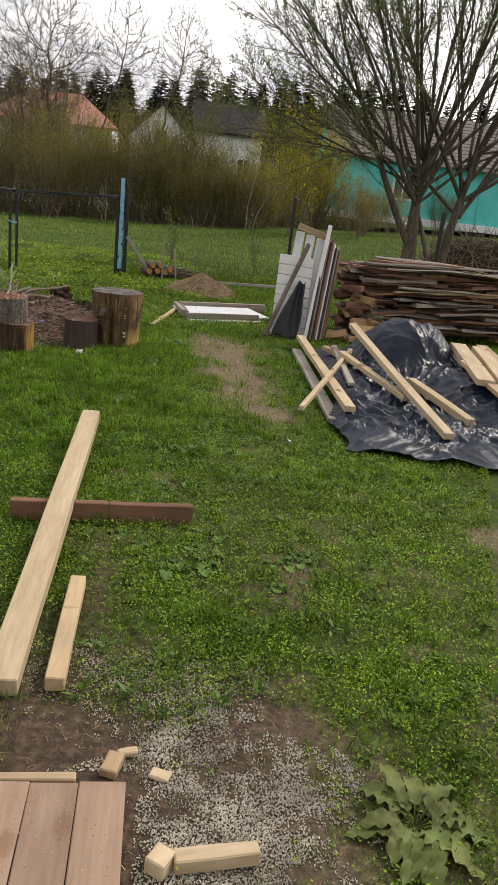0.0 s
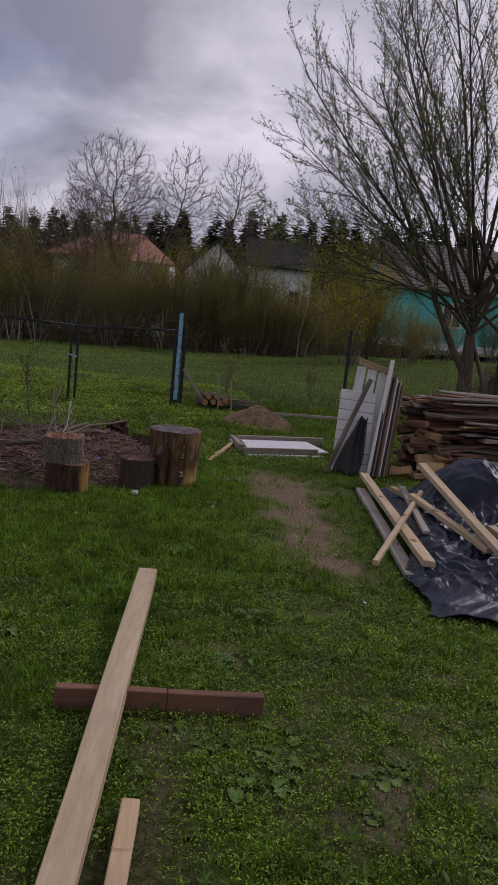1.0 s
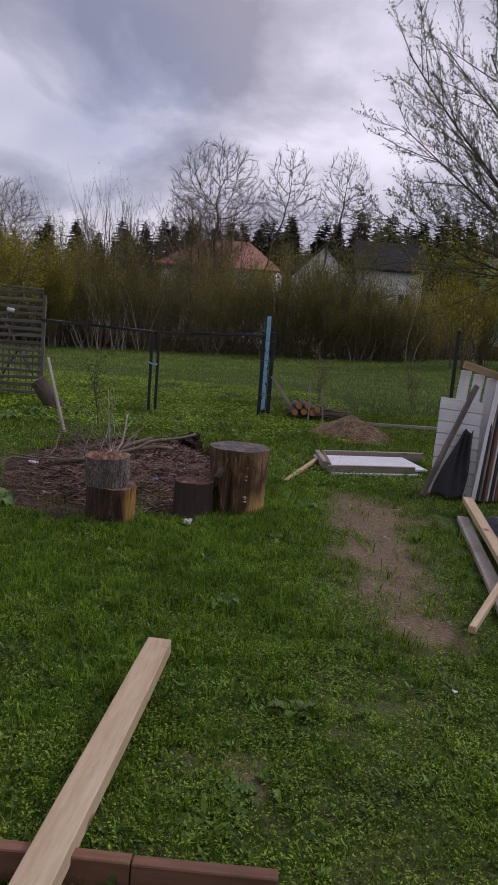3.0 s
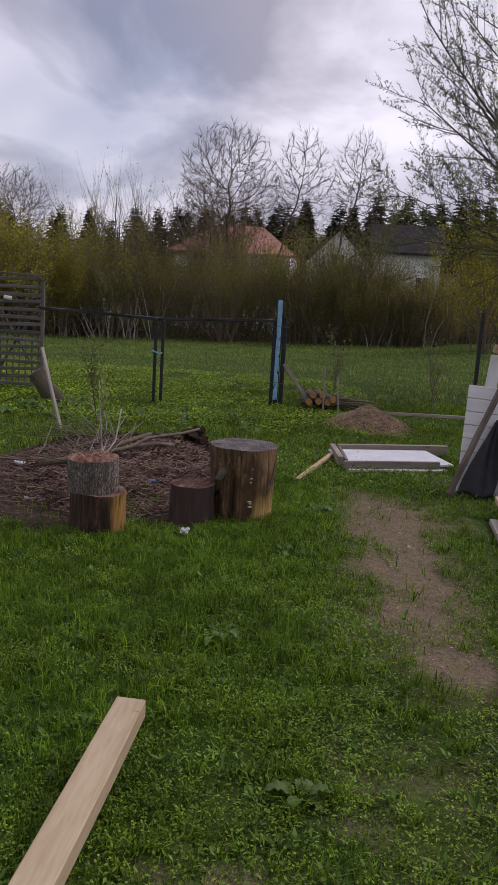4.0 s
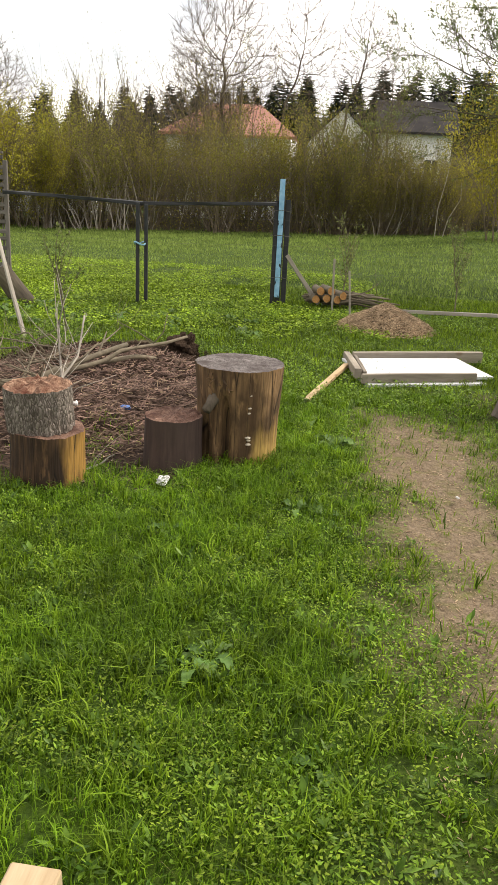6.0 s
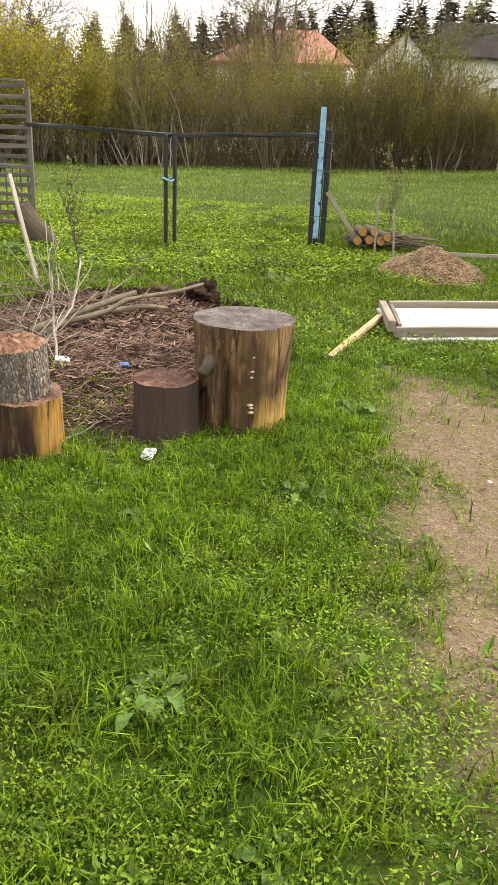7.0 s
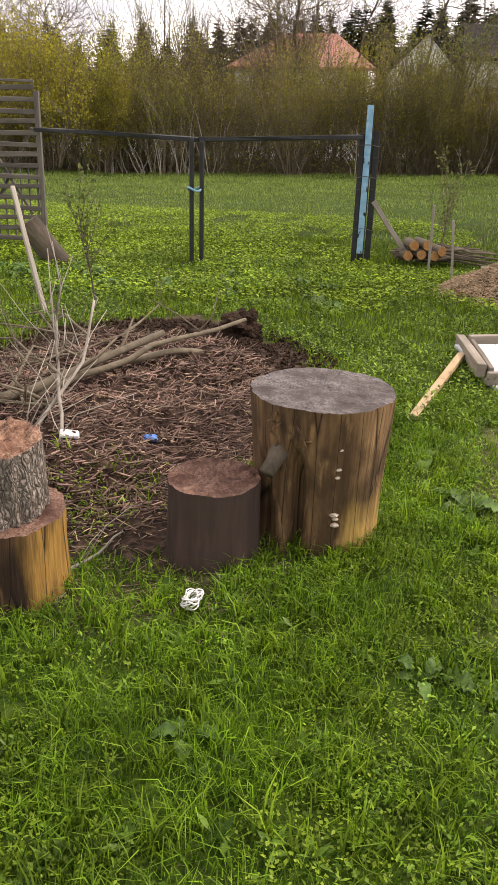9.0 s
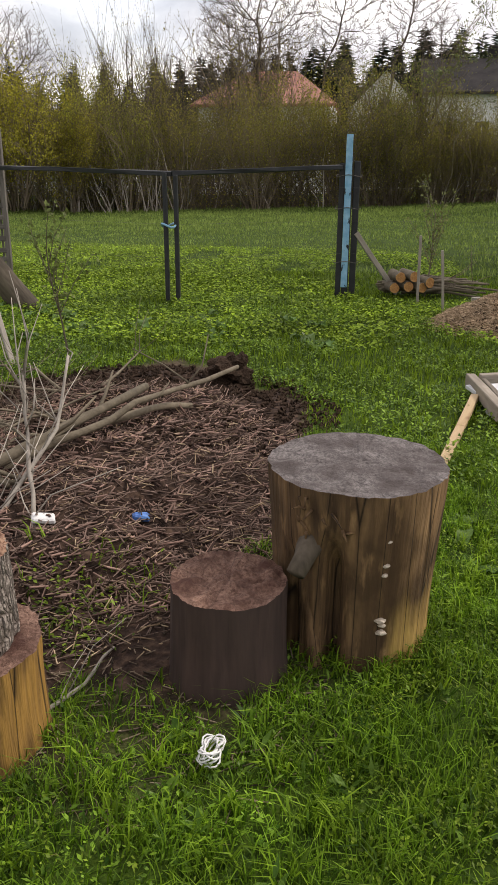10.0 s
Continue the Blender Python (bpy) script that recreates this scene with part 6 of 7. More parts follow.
plastic_sheet()


def laid(a, b, thick, over):
    """Ends of a plank let down or lifted until it rests on the sheet below it."""
    a, b = Vector(a), Vector(b)
    if over:
        worst = max(sheet_z(p.x, p.y) + thick / 2 - p.z for p in [a.lerp(b, k / 30) for k in range(31)])
        a.z += worst
        b.z += worst
    return a, b


for k, (a, b, w, t, mat, over, label) in enumerate([
    ((1.97, 9.02, 0.12), (1.78, 5.72, 0.15), 0.09, 0.05, PINE, False, "long pale pine plank lying beside the sheet"),
    ((1.86, 8.6, 0.03), (1.68, 5.75, 0.035), 0.10, 0.04, PALE_GREY, False, "greyed plank lying flat on grass"),
    ((1.38, 5.68, 0.14), (2.24, 7.65, 0.26), 0.04, 0.04, PINE, False, "thin pine stick lying across the planks"),
    ((2.40, 5.2, 0.12), (2.30, 7.95, 0.46), 0.08, 0.05, PINE, True, "pale pine plank lying on black plastic"),
    ((2.08, 7.4, 0.24), (2.36, 6.1, 0.14), 0.07, 0.045, PINE, True, "pale pine plank half under black plastic"),
    ((2.05, 8.0, 0.2), (2.3, 7.1, 0.18), 0.07, 0.045, PINE_OLD, True, "pine plank end poking from black plastic"),
    ((2.55, 6.6, 0.24), (2.75, 5.65, 0.15), 0.08, 0.06, PINE, True, "short pale pine beam on black plastic"),
    ((2.12, 7.9, 0.18), (1.98, 6.5, 0.11), 0.06, 0.03, PALE_GREY, True, "grey lath lying on black plastic"),
    ((3.46, 7.85, 0.47), (3.1, 6.25, 0.43), 0.16, 0.06, PINE, True, "wide pine plank on the covered heap"),
    ((3.65, 7.75, 0.44), (3.28, 6.2, 0.40), 0.14, 0.06, PINE, True, "pine plank on the covered heap"),
    ((3.75, 7.9, 0.50), (3.5, 6.3, 0.44), 0.12, 0.05, PINE_OLD, True, "aged pine plank on the covered heap"),
    ((3.2, 7.0, 0.33), (3.12, 5.75, 0.26), 0.10, 0.04, PINE_OLD, True, "aged pine plank on the covered heap edge"),
]):
    a, b = laid(a, b, t, over)
    tagged(board("plank", a, b, w, t, mat, seed=500 + k), label, "plank", "planks by the sheet")

# ---- foam-lined tray and stick ----
tray = new("wooden_tray")
board("side_rail", (0.63, 10.24, 0.06), (1.66, 10.62, 0.06), 0.035, 0.085, TRAY_WOOD, seed=600, parent=tray)
board("side_rail", (0.56, 11.05, 0.075), (1.86, 11.53, 0.075), 0.045, 0.11, TRAY_WOOD, seed=601, parent=tray)
board("end_rail", (0.60, 10.33, 0.08), (0.50, 11.06, 0.085), 0.06, 0.09, TRAY_WOOD, seed=602, parent=tray)
board("inner_rail", (0.66, 10.32, 0.07), (0.58, 11.0, 0.075), 0.03, 0.08, TRAY_WOOD, seed=604, parent=tray)
for z, sx, sy, px, py in ((0.065, 1.2, 0.7, 1.14, 10.8), (0.014, 1.14, 0.42, 1.15, 10.58)):
    ob = part("foam_insert", box_bm(sx, sy, 0.025, 0.003), FOAM, tray, "white foam board")
    ob.matrix_world = pose(px, py, z, 1.5, 0, 20)
tagged(tray, "shallow wooden tray holding a white board", "tray")
tagged(board("stick", (0.19, 9.5, 0.02), (0.50, 10.75, 0.06), 0.05, 0.035, PINE_OLD, seed=603), "greyed lath lying in the grass", "lath")


# ---- soil heap dressing, mulch and branches ----
def litter(name, cx, cy, rx, ry, n, lo, hi, thick, mat, lift, label, category, seed, rise=0.5, soft=False):
    """Short straws or chips lying every way over a patch."""
    rng = np.random.default_rng(seed)
    r, a = np.sqrt(rng.uniform(0, 1, n)), rng.uniform(0, 2 * np.pi, n)
    if soft:
        r = np.sqrt(rng.uniform(0, 1, n)) * 1.15
    x, y = cx + rx * r * np.cos(a), cy + ry * r * np.sin(a)
    if soft:
        k = 0.6 * wobble(x, y, 5.0, 0.7) + 0.6 * wobble(x, y, 14.0, 1.9) + rng.uniform(-0.6, 0.6, n) > r * 0.9 - 0.5
        k &= ~((x < 0.25) & (y < 2.0))
        x, y = x[k], y[k]
        n = len(x)
    z = lift(x, y)
    L = rng.uniform(lo, hi, n) * rng.uniform(0.4, 1, n)
    t, e = rng.uniform(0, 2 * np.pi, n), rng.uniform(-0.12, 1, n) * rise
    d = np.stack([np.cos(t) * np.cos(e), np.sin(t) * np.cos(e), np.sin(e)], -1) * L[:, None]
    w = np.stack([-np.sin(t), np.cos(t), np.zeros(n)], -1) * (thick * rng.uniform(0.5, 1.3, n))[:, None]
    up = np.array([0, 0, 1.0]) * (thick * 0.8)
    p = np.stack([x, y, z], -1)
    verts = np.stack([p - w / 2, p + w / 2, p + up, p + d - w / 2, p + d + w / 2, p + d + up], 1).reshape(-1, 3)
    b = np.arange(n)[:, None] * 6
    faces = np.concatenate([b + [[0, 3, 5, 2]], b + [[1, 2, 5, 4]], b + [[0, 1, 4, 3]]])
    return tagged(new(name, np_mesh(name, verts, faces, mat)), label, category, kind="stuff")


litter("heap_straw", -1.45, 9.15, 1.1, 1.4, 8500, 0.03, 0.17, 0.0045, STRAW, lambda x, y: ground_z(x, y) + 0.004, "brown straw and twigs strewn over the soil heap", "straw", 1, 0.35)
litter("coarse_mulch", -1.3, 9.15, 1.0, 1.15, 3400, 0.025, 0.12, 0.008, MULCH, lambda x, y: ground_z(x, y) + 0.006, "coarse reddish-brown stalks and bark on the heap", "mulch", 21, 0.45)
litter("pale_straw", -1.2, 9.05, 0.95, 1.25, 1100, 0.02, 0.10, 0.0045, CHIPS, lambda x, y: ground_z(x, y) + 0.008, "pale dry straw on the middle of the heap", "straw", 11, 0.5)
litter("soil_crumbs", -1.5, 10.3, 1.2, 1.05, 4200, 0.012, 0.05, 0.022, SOIL, lambda x, y: ground_z(x, y) - 0.004, "black soil crumbs on the back of the heap", "soil", 12, 0.6)
litter("yard_straw", -0.75, 7.85, 0.6, 0.55, 700, 0.03, 0.1, 0.004, STRAW, lambda x, y: ground_z(x, y) + 0.003, "straw on bare soil by the stumps", "straw", 3, 0.2)
litter("sawdust", 0.46, 1.82, 0.44, 0.42, 52000, 0.003, 0.008, 0.004, SAWDUST, lambda x, y: ground_z(x, y) + 0.002, "pale sawdust and shavings on the ground", "sawdust", 4, 0.4, True)
litter("sawdust", 0.25, 2.46, 0.5, 0.24, 9000, 0.003, 0.009, 0.004, SAWDUST, lambda x, y: ground_z(x, y) + 0.004, "pale sawdust and shavings on the ground", "sawdust", 5, 0.4, True)
litter("panel_shavings", -0.05, 1.5, 0.28, 0.42, 420, 0.002, 0.007, 0.002, SAWDUST, lambda x, y: np.full(len(x), 0.037), "pale shavings scattered on the plank panel", "shavings", 8, 0.2)
litter("path_litter", 1.03, 7.2, 0.45, 2.2, 2400, 0.006, 0.03, 0.003, CHIPS, lambda x, y: ground_z(x, y) + 0.003, "small twigs and crumbs on the worn track", "litter", 6, 0.2)


def mulch_lift(x, y):
    return ground_z(x, y) + 0.32 * np.clip(1 - np.hypot((x - 0.98) / 0.62, (y - 13.35) / 0.6), 0, 1) ** 0.8


s = Soup()
nr, na = 10, 28
for j in range(nr + 1):
    for k in range(na):
        r, q = j / nr, 2 * math.pi * k / na
        x, y = 0.98 + 0.62 * r * math.cos(q), 13.35 + 0.6 * r * math.sin(q)
        s.v.append(Vector((x, y, float(mulch_lift(x, y)) - 0.015 + 0.02 * noise.noise(Vector((x * 9, y * 9, 0))))))
for j in range(nr):
    for k in range(na):
        s.f.append((j * na + k, (j + 1) * na + k, (j + 1) * na + (k + 1) % na, j * na + (k + 1) % na))
tagged(new("mulch_heap", s.mesh("mulch_heap", SOIL)), "low heap of reddish-brown bark mulch", "mulch heap")
litter("mulch_chips", 0.98, 13.35, 0.66, 0.64, 17000, 0.012, 0.045, 0.007, CHIPS, mulch_lift, "reddish-brown bark chips covering the heap", "bark chips", 7, 0.4)


def bent_branch(name, pts, r0, r1, mat, label, twigs=0, seed=0):
    rng = random.Random(seed)
    pts = [Vector(p) for p in pts]
    n = len(pts)
    s = Soup()
    fine = [pts[0]]
    for i in range(n - 1):
        for f in (0.33, 0.66, 1.0):
            fine.append(pts[i].lerp(pts[i + 1], f) + Vector((rng.gauss(0, r0 * 0.35), rng.gauss(0, r0 * 0.35), rng.gauss(0, r0 * 0.35))))
    m = len(fine)
    s.tube(fine, [(r0 + (r1 - r0) * i / (m - 1)) * rng.uniform(0.9, 1.1) for i in range(m)], 8)
    stem = new(name, s.mesh(name, mat))
    for k in range(twigs):
        f = rng.uniform(0.15, 0.98) * (n - 1)
        i = min(int(f), n - 2)
        p = pts[i].lerp(pts[i + 1], f - i)
        d = (pts[i + 1] - pts[i]).normalized()
        d = (d + Vector((rng.gauss(0, 0.7), rng.gauss(0, 0.5), rng.uniform(-0.1, 0.9)))).normalized()
        L = rng.uniform(0.12, 0.45)
        q = p + d * L * 0.5 + Vector((rng.gauss(0, 0.02), rng.gauss(0, 0.02), 0))
        t = Soup()
        t.tube([p, q, p + d * L + Vector((rng.gauss(0, 0.05), rng.gauss(0, 0.05), rng.uniform(-0.03, 0.08)))], [r1 * 0.6, r1 * 0.45, r1 * 0.25], 4)
        part("twig", t.mesh("twig", mat), None, stem)
    return tagged(stem, label, "branch", "branches on the heap")


bent_branch("branch", [(-1.95, 8.5, 0.2), (-1.67, 8.83, 0.23), (-1.47, 9.15, 0.28), (-1.31, 9.78, 0.31)], 0.033, 0.02, BRANCH_BARK, "thick grey fallen branch across the soil heap", 2, 2)
bent_branch("branch", [(-1.75, 8.75, 0.16), (-1.51, 9.04, 0.24), (-1.27, 9.43, 0.30), (-0.91, 10.21, 0.31)], 0.026, 0.012, BRANCH_BARK, "long grey fallen branch across the soil heap", 3, 1)
bent_branch("branch", [(-1.40, 9.35, 0.24), (-1.25, 9.6, 0.24), (-1.09, 9.85, 0.2)], 0.022, 0.016, BRANCH_BARK, "short thick branch lying on the soil heap", 0, 3)
bent_branch("branch", [(-1.31, 8.34, 0.08), (-1.40, 8.55, 0.22), (-1.51, 8.76, 0.38), (-1.55, 8.87, 0.62)], 0.010, 0.006, PALE_GREY, "thin pale forked twig rising from the heap", 14, 4)
bent_branch("branch", [(-1.62, 8.4, 0.05), (-1.5, 8.52, 0.17), (-1.38, 8.77, 0.40), (-1.40, 8.99, 0.64)], 0.011, 0.006, PALE_GREY, "thin pale forked twig rising from the heap", 14, 5)
rng = random.Random(9)
for k in range(20):
    x, y = rng.uniform(-2.4, -1.4), rng.uniform(8.5, 10.2)
    a = rng.uniform(0, 6.28)
    L = rng.uniform(0.3, 0.8)
    z = gz(x, y) + 0.03
    bent_branch("branch", [(x, y, z), (x + 0.5 * L * math.cos(a), y + 0.5 * L * math.sin(a), z + rng.uniform(0.02, 0.15)), (x + L * math.cos(a), y + L * math.sin(a), z + rng.uniform(0.0, 0.2))], 0.01, 0.004, BRANCH_BARK, "thin brush twig lying on the soil heap", 5, 20 + k)
bent_branch("branch", [(-1.85, 7.95, 0.05), (-1.7, 8.0, 0.055), (-1.6, 8.15, 0.05)], 0.015, 0.009, PALE_GREY, "short bleached stick on bare soil", 0, 6)
bent_branch("branch", [(-0.98, 7.6, 0.015), (-0.9, 7.75, 0.02), (-0.88, 7.95, 0.015)], 0.007, 0.004, PALE_GREY, "short curved stick on bare soil", 2, 7)

# dark rotten clump at the back of the heap
bm = bmesh.new()
bmesh.ops.create_icosphere(bm, subdivisions=4, radius=0.16)
for v in bm.verts:
    v.co = Vector((v.co.x * 1.1, v.co.y * 0.8, v.co.z * 1.0)) * (1 + 0.75 * noise.noise(v.co * 9) + 0.35 * noise.noise(v.co * 26))
ob = part("root_clump", bm, SOIL, None)
ob.matrix_world = pose(-1.08, 11.0, 0.08, 0, 0, 40) @ Matrix.Diagonal((0.85, 0.85, 0.72, 1))
tagged(ob, "black rotten root clump at the heap edge", "root clump")


# ---- log pile by the post ----
for k, (x, z) in enumerate(((-0.02, 0.13), (0.1, 0.15), (0.22, 0.14), (0.04, 0.25), (0.16, 0.26), (0.3, 0.2))):
    root = new("cut_log")
    s, rim = trunk_side(0.058, 0.056, 0.34, 130 + k, 0, 0.03, 18, 3)
    part("bark", s.mesh("bark", BRANCH_BARK), None, root)
    part("sawn_end", cut_face(rim, 0.003, k).mesh("sawn_end", END_FRESH), None, root)
    root.matrix_world = Matrix.Translation((x, 15.1, z)) @ pose(0, 0, 0, 90, 0, 15 + 6 * (k % 3))
    tagged(root, "cut log with fresh orange sawn end", "log", "cut logs")
rng = random.Random(12)
for k in range(22):
    x, y, z = rng.uniform(-0.15, 0.5), 15.0 + rng.uniform(-0.1, 0.3), 0.03 + 0.012 * k * 0.6
    L = rng.uniform(0.6, 1.2)
    a = rng.uniform(-0.3, 0.3)
    bent_branch("branch", [(x, y, z), (x + L / 2, y + a * L / 2, z + 0.03), (x + L, y + a * L, z + rng.uniform(-0.03, 0.02))], rng.uniform(0.012, 0.028), 0.01, BRANCH_BARK, "cut branch in a low brushwood pile", 1, 60 + k)["group"] = "brushwood pile"
tagged(board("stake", (0.31, 14.4, 0.0), (0.29, 14.4, 0.74), 0.03, 0.03, PALE_GREY, seed=700), "grey wooden stake in the grass", "stake", "stakes")
tagged(board("stake", (0.56, 14.1, 0.0), (0.50, 14.1, 0.62), 0.05, 0.025, PALE_GREY, seed=701), "grey wooden stake in the grass", "stake", "stakes")
tagged(board("pole", (0.9, 14.6, 0.06), (3.6, 14.9, 0.08), 0.05, 0.05, PALE_GREY, seed=702), "grey pole lying in the grass", "pole")
sap = tree_thing("sapling", [((0, 0, 0), (0.05, 0, 1), 0.95, 0.012, 1, (7, 9), 0.6, 0.45)], BRANCH_BARK, WILLOW_LEAF, 91, 26, 0.05, "young sapling with pale green leaves", "sapling", "saplings", 0.03)
sap.matrix_world = pose(0.42, 15.0, 0.0)
copy_thing(sap, pose(2.1, 15.2, 0.0, 0, 0, 70))
copy_thing(sap, pose(-2.35, 11.2, 0.1, 0, 0, 170) @ Matrix.Diagonal((0.8, 0.8, 0.8, 1)))


# ---- broad-leaved weeds ----
def leaf_plate(s, base, a, length, width, rise, droop, rng, jag=0.05):
    """A broad leaf with stalk, folded midrib, lobed wavy edge and drooping tip."""
    d, side = Vector((math.cos(a), math.sin(a), 0)), Vector((-math.sin(a), math.cos(a), 0))
    k0, rows = len(s.v), 15
    turn, twist, ph = rng.uniform(-0.5, 0.5), rng.uniform(-0.5, 0.5), rng.uniform(0, 6.28)
    for j in range(rows + 1):
        u = j / rows
        out = base + d * (length * (0.28 + 0.72 * u)) + side * (turn * length * 0.4 * u * u)
        out.z += rise * length * math.sin(min(1, u + 0.3) * 1.6) - droop * length * u * u
        w = width * 0.5 * (math.sin(math.pi * (u * 0.84 + 0.13)) ** 0.8) * (1 + jag * math.sin(u * 24 + ph))
        for q in (-1, -0.5, 0, 0.5, 1):
            wave = (0.07 + 0.5 * jag) * width * math.sin(u * 22 + ph + 2.5 * q) * abs(q) ** 2
            p = out + side * (w * q) + Vector((0, 0, 0.3 * w * abs(q) + wave + twist * w * q * u))
            p.z = max(p.z, 0.004)
            s.v.append(p)
    for j in range(rows):
        for q in range(4):
            k = k0 + j * 5 + q
            s.f.append((k, k + 1, k + 6, k + 5))
    s.tube([base, base + d * length * 0.32 + Vector((0, 0, rise * length * 0.5))], [width * 0.04, width * 0.03], 4)


def rosette(name, x, y, n, length, width, seed, label, rise=0.45, mat=None, jag=0.05):
    rng = random.Random(seed)
    root = new(name)
    for k in range(n):
        s = Soup()
        a = 2 * math.pi * (k * 0.382 + rng.uniform(-0.05, 0.05))
        leaf_plate(s, Vector((0, 0, 0)), a, length * rng.uniform(0.6, 1.1), width * rng.uniform(0.7, 1.1), rise * rng.uniform(0.5, 1.3), 0.35 * rng.uniform(0.5, 1.3), rng, jag)
        part("leaf", s.mesh("leaf", mat or DOCK), None, root)
    root.matrix_world = pose(x, y, gz(x, y), 0, 0, 0)
    return tagged(root, label, "weed", "broad-leaved weeds")


rosette("burdock", 1.03, 1.79, 30, 0.2, 0.072, 1, "large burdock rosette with broad grey-green leaves", 0.32, BURDOCK, 0.16)
rosette("dock_plant", 0.02, 6.05, 11, 0.12, 0.05, 2, "dock plant with broad leaves in the lawn", 0.28)
rosette("dock_plant", -0.03, 5.98, 4, 0.10, 0.045, 3, "dock plant with broad leaves in the lawn")
rosette("dock_plant", -2.1, 7.6, 14, 0.24, 0.11, 4, "large dock plant beside the soil heap")
rosette("dock_plant", 0.48, 4.82, 7, 0.12, 0.06, 5, "small dock plant in the lawn")
rosette("dock_plant", 0.42, 8.5, 8, 0.15, 0.07, 6, "dock plant with broad leaves in the lawn")
rosette("dock_plant", 0.24, 8.95, 5, 0.13, 0.07, 7, "small dock plant near the stump")
rosette("dock_plant", -1.03, 4.66, 9, 0.15, 0.06, 8, "dock plant with broad leaves in the lawn", 0.3)
rosette("dock_plant", 0.38, 8.62, 9, 0.13, 0.06, 9, "low dock plant beside the worn track", 0.25)
rosette("dock_plant", 0.43, 5.61, 7, 0.1, 0.05, 10, "low dock plant beside the worn track", 0.25)
rng = random.Random(3)
for k in range(34):
    x, y = rng.choice([(0.7, 3.1), (0.5, 2.9), (0.9, 3.4), (0.15, 4.12), (0.3, 4.2), (0.25, 3.55), (0.45, 3.35), (0.6, 3.6), (0.0, 3.9)])
    rosette("dock_plant", x + rng.uniform(-0.16, 0.16), y + rng.uniform(-0.12, 0.12), rng.randint(2, 4), rng.uniform(0.06, 0.1), rng.uniform(0.045, 0.065), 30 + k, "few low round leaves flat in the lawn", 0.2)
for k in range(34):
    x, y = rng.choice([rng.uniform(-5.2, -2.7), rng.uniform(-5.2, -2.7), rng.uniform(-2.7, -0.6)]), rng.uniform(11.8, 13.4)
    rosette("dock_plant", x, y, rng.randint(5, 9), rng.uniform(0.11, 0.2), rng.uniform(0.06, 0.1), 70 + k, "leafy weed plant in the rough grass", 0.5, DOCK)
for k in range(22):
    x, y = rng.uniform(-1.4, 2.6), rng.uniform(2.4, 8.5)
    if bare(x, y) < 0.4 and not (-0.45 < x < 0.15 and y < 5.1) and not (x > 1.35 and y > 4.8) and not (x < 0.2 and y > 7.2):
        rosette("dock_plant", x, y, rng.randint(3, 6), rng.uniform(0.06, 0.12), rng.uniform(0.035, 0.06), 120 + k, "small broad-leaved weed in the lawn", 0.4)
_g = np.random.default_rng(15)
x, y = scatter(_g, 70000, -9, 1.0, 12.0, 20.0)
k = wobble(x, y, 0.7, 1.0) + 0.5 * smooth01(-x, -1.0, 3.0) > 0.05
x, y = x[k], y[k]
flat_leaves("ground_elder", x, y, ground_z(x, y) + _g.uniform(0.01, 0.07, len(x)), _g.uniform(0.022, 0.055, len(x)), _g.uniform(0.015, 0.04, len(x)), NETTLE, _g, "bright green leafy weeds by the fence", rise=0.5)

x, y = _g.normal(-1.05, 0.1, 450), _g.normal(8.12, 0.12, 450)
flat_leaves("heap_weeds", x, y, ground_z(x, y) + _g.uniform(0.002, 0.02, len(x)), _g.uniform(0.01, 0.03, len(x)), _g.uniform(0.006, 0.014, len(x)), CLOVER, _g, "small weeds sprouting on the dark soil", rise=0.7)

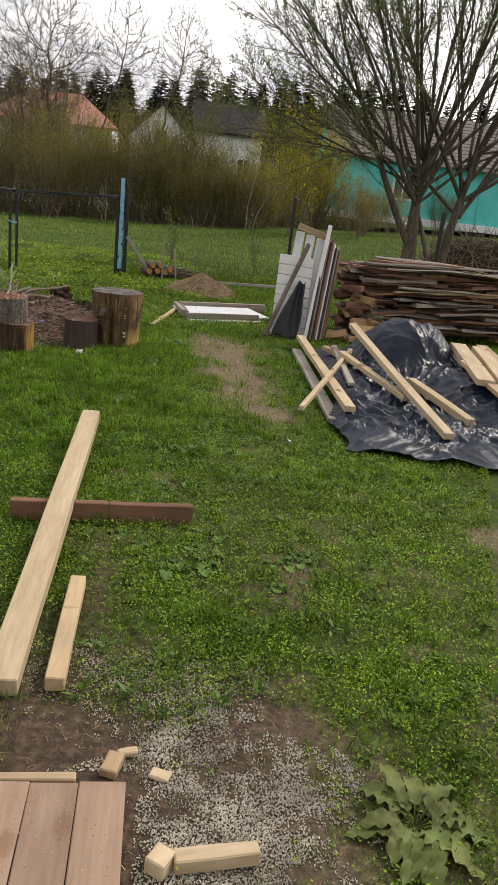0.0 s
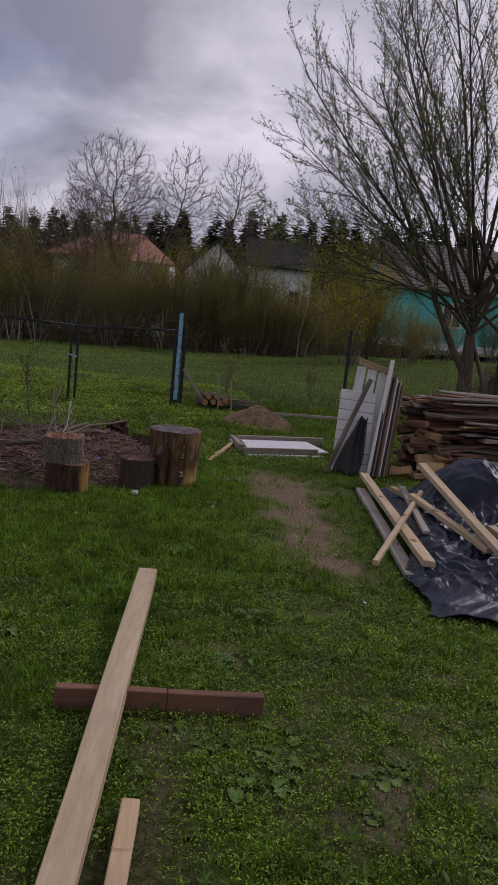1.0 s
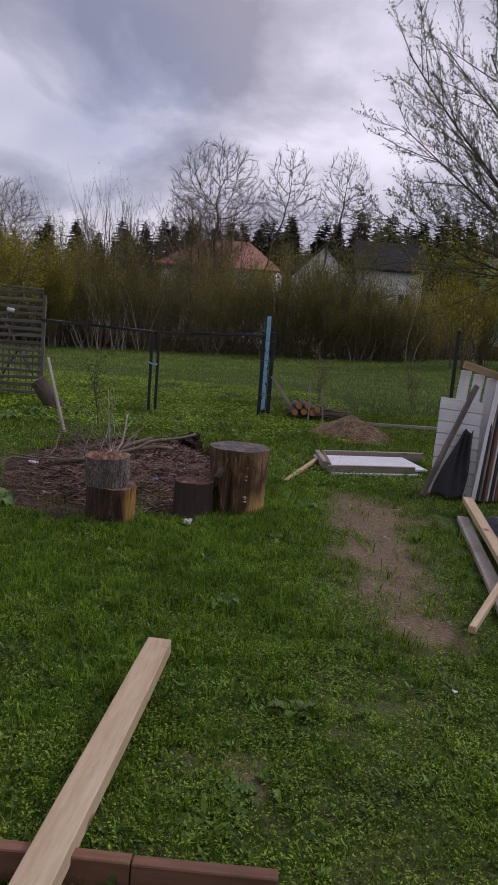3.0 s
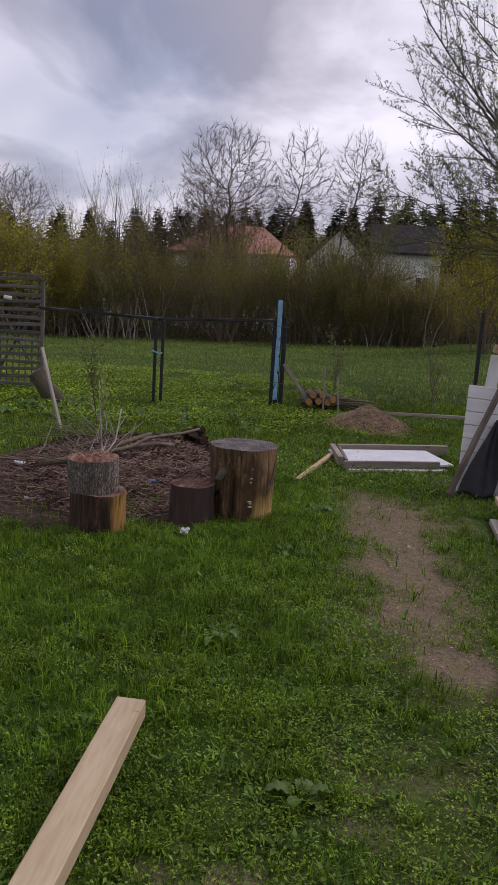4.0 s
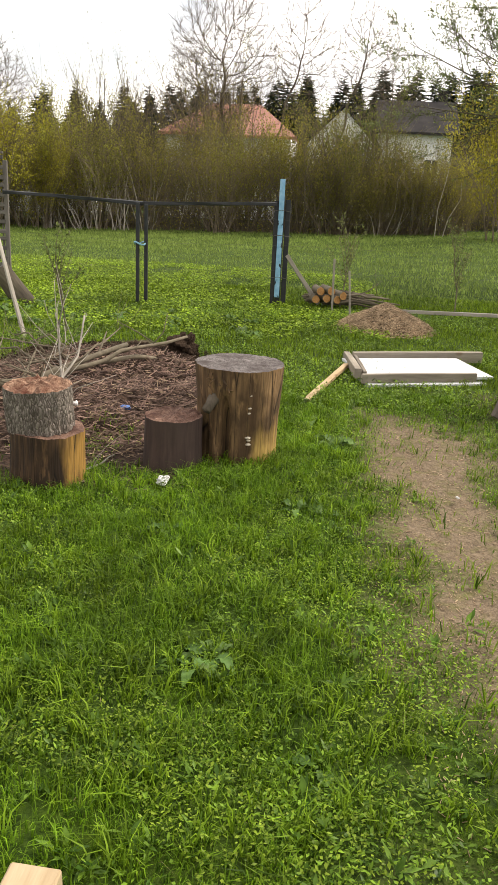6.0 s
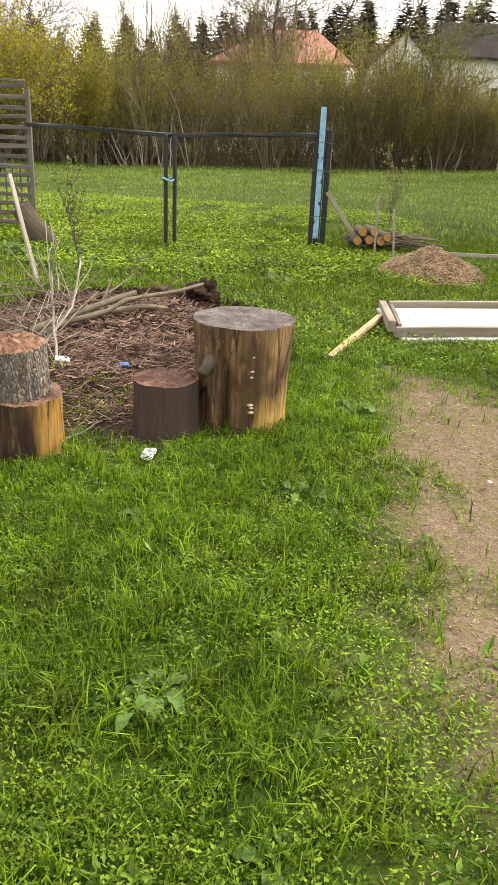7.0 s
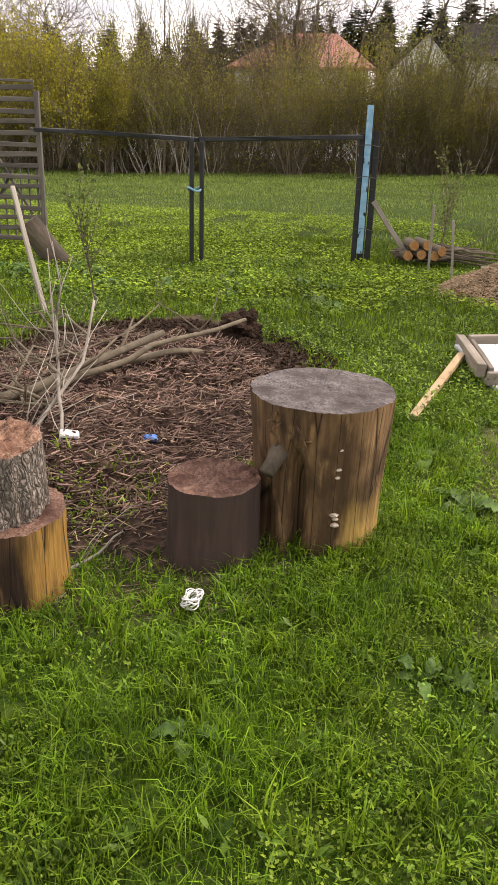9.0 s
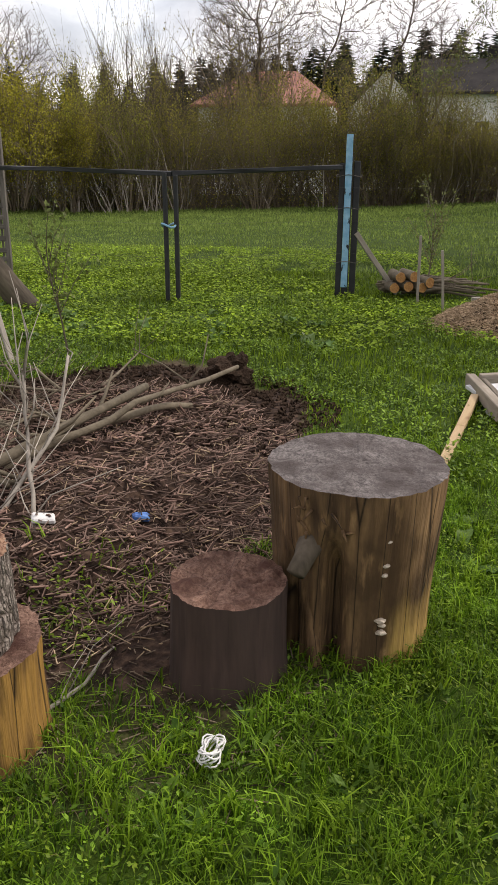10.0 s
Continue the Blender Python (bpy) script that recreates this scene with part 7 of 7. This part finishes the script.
# ---- litter ----
s = Soup()
_c = random.Random(6)
for k in range(9):
    a, wide, long_, high = _c.uniform(-0.5, 0.5), _c.uniform(0.01, 0.024), _c.uniform(0.03, 0.06), _c.uniform(0.005, 0.03)
    loop = []
    for i in range(15):
        q = i * 0.45
        u, v = long_ * math.sin(q), wide * math.cos(q) * (1 + 0.8 * abs(math.sin(q)))
        loop.append(Vector((v * math.cos(a) - u * math.sin(a), v * math.sin(a) + u * math.cos(a), high + 0.012 * math.sin(q * 1.3 + k))))
    s.tube(loop, [0.003] * 15, 5)
ob = new("cord_bundle", s.mesh("cord_bundle", PLASTIC_WHITE))
ob.matrix_world = pose(-0.49, 7.55, 0.025) @ Matrix.Diagonal((0.85, 0.85, 0.85, 1))
tagged(ob, "small bundle of white cord lying in grass", "cord")
ob = part("packet", box_bm(0.085, 0.05, 0.022, 0.006, 0.004, 3), PLASTIC_WHITE, None)
ob.matrix_world = pose(-1.32, 8.46, gz(-1.32, 8.46) + 0.02, 8, 10, 25)
tagged(ob, "crumpled white packet on the soil heap", "packet")
ob = part("foil_wrapper", box_bm(0.07, 0.045, 0.03, 0.008, 0.008, 5), PLASTIC_BLUE, None)
ob.matrix_world = pose(-1.01, 8.66, gz(-1.01, 8.66) + 0.02, 5, 0, 15)
tagged(ob, "crumpled blue foil wrapper on the soil heap", "wrapper")
bottle = new("plastic_bottle")
s = Soup()
s.tube([Vector((x, 0, 0)) for x in (-0.08, -0.075, 0.04, 0.06, 0.085)], [0.03, 0.035, 0.035, 0.018, 0.016], 14)
part("body", s.mesh("body", PLASTIC_WHITE), None, bottle)
s = Soup()
s.tube([Vector((-0.02, 0, 0)), Vector((0.02, 0, 0))], [0.0358, 0.0358], 14)
part("band", s.mesh("band", WINDOW_GLASS), None, bottle, "dark label band")
bottle.matrix_world = pose(-2.62, 8.54, 0.045, 0, 0, -12)
tagged(bottle, "white plastic bottle lying in the grass", "bottle")
ob = part("packet", box_bm(0.1, 0.06, 0.025, 0.006, 0.006, 8), PLASTIC_WHITE, None)
ob.matrix_world = pose(-2.35, 9.0, gz(-2.35, 9.0) + 0.025, 0, 10, -10)
tagged(ob, "crumpled white packet on the soil heap", "packet")
for x, y in ((1.217, 5.167), (1.09, 7.69), (1.45, 12.6), (-0.75, 12.6)):
    ob = part("paper_scrap", box_bm(0.035, 0.022, 0.01, 0.003, 0.006, int(x * 100)), PLASTIC_WHITE, None)
    ob.matrix_world = pose(x, y, gz(x, y) + 0.03, 10, 20, 60)
    tagged(ob, "small white paper scrap in the grass", "paper scrap", "paper scraps")
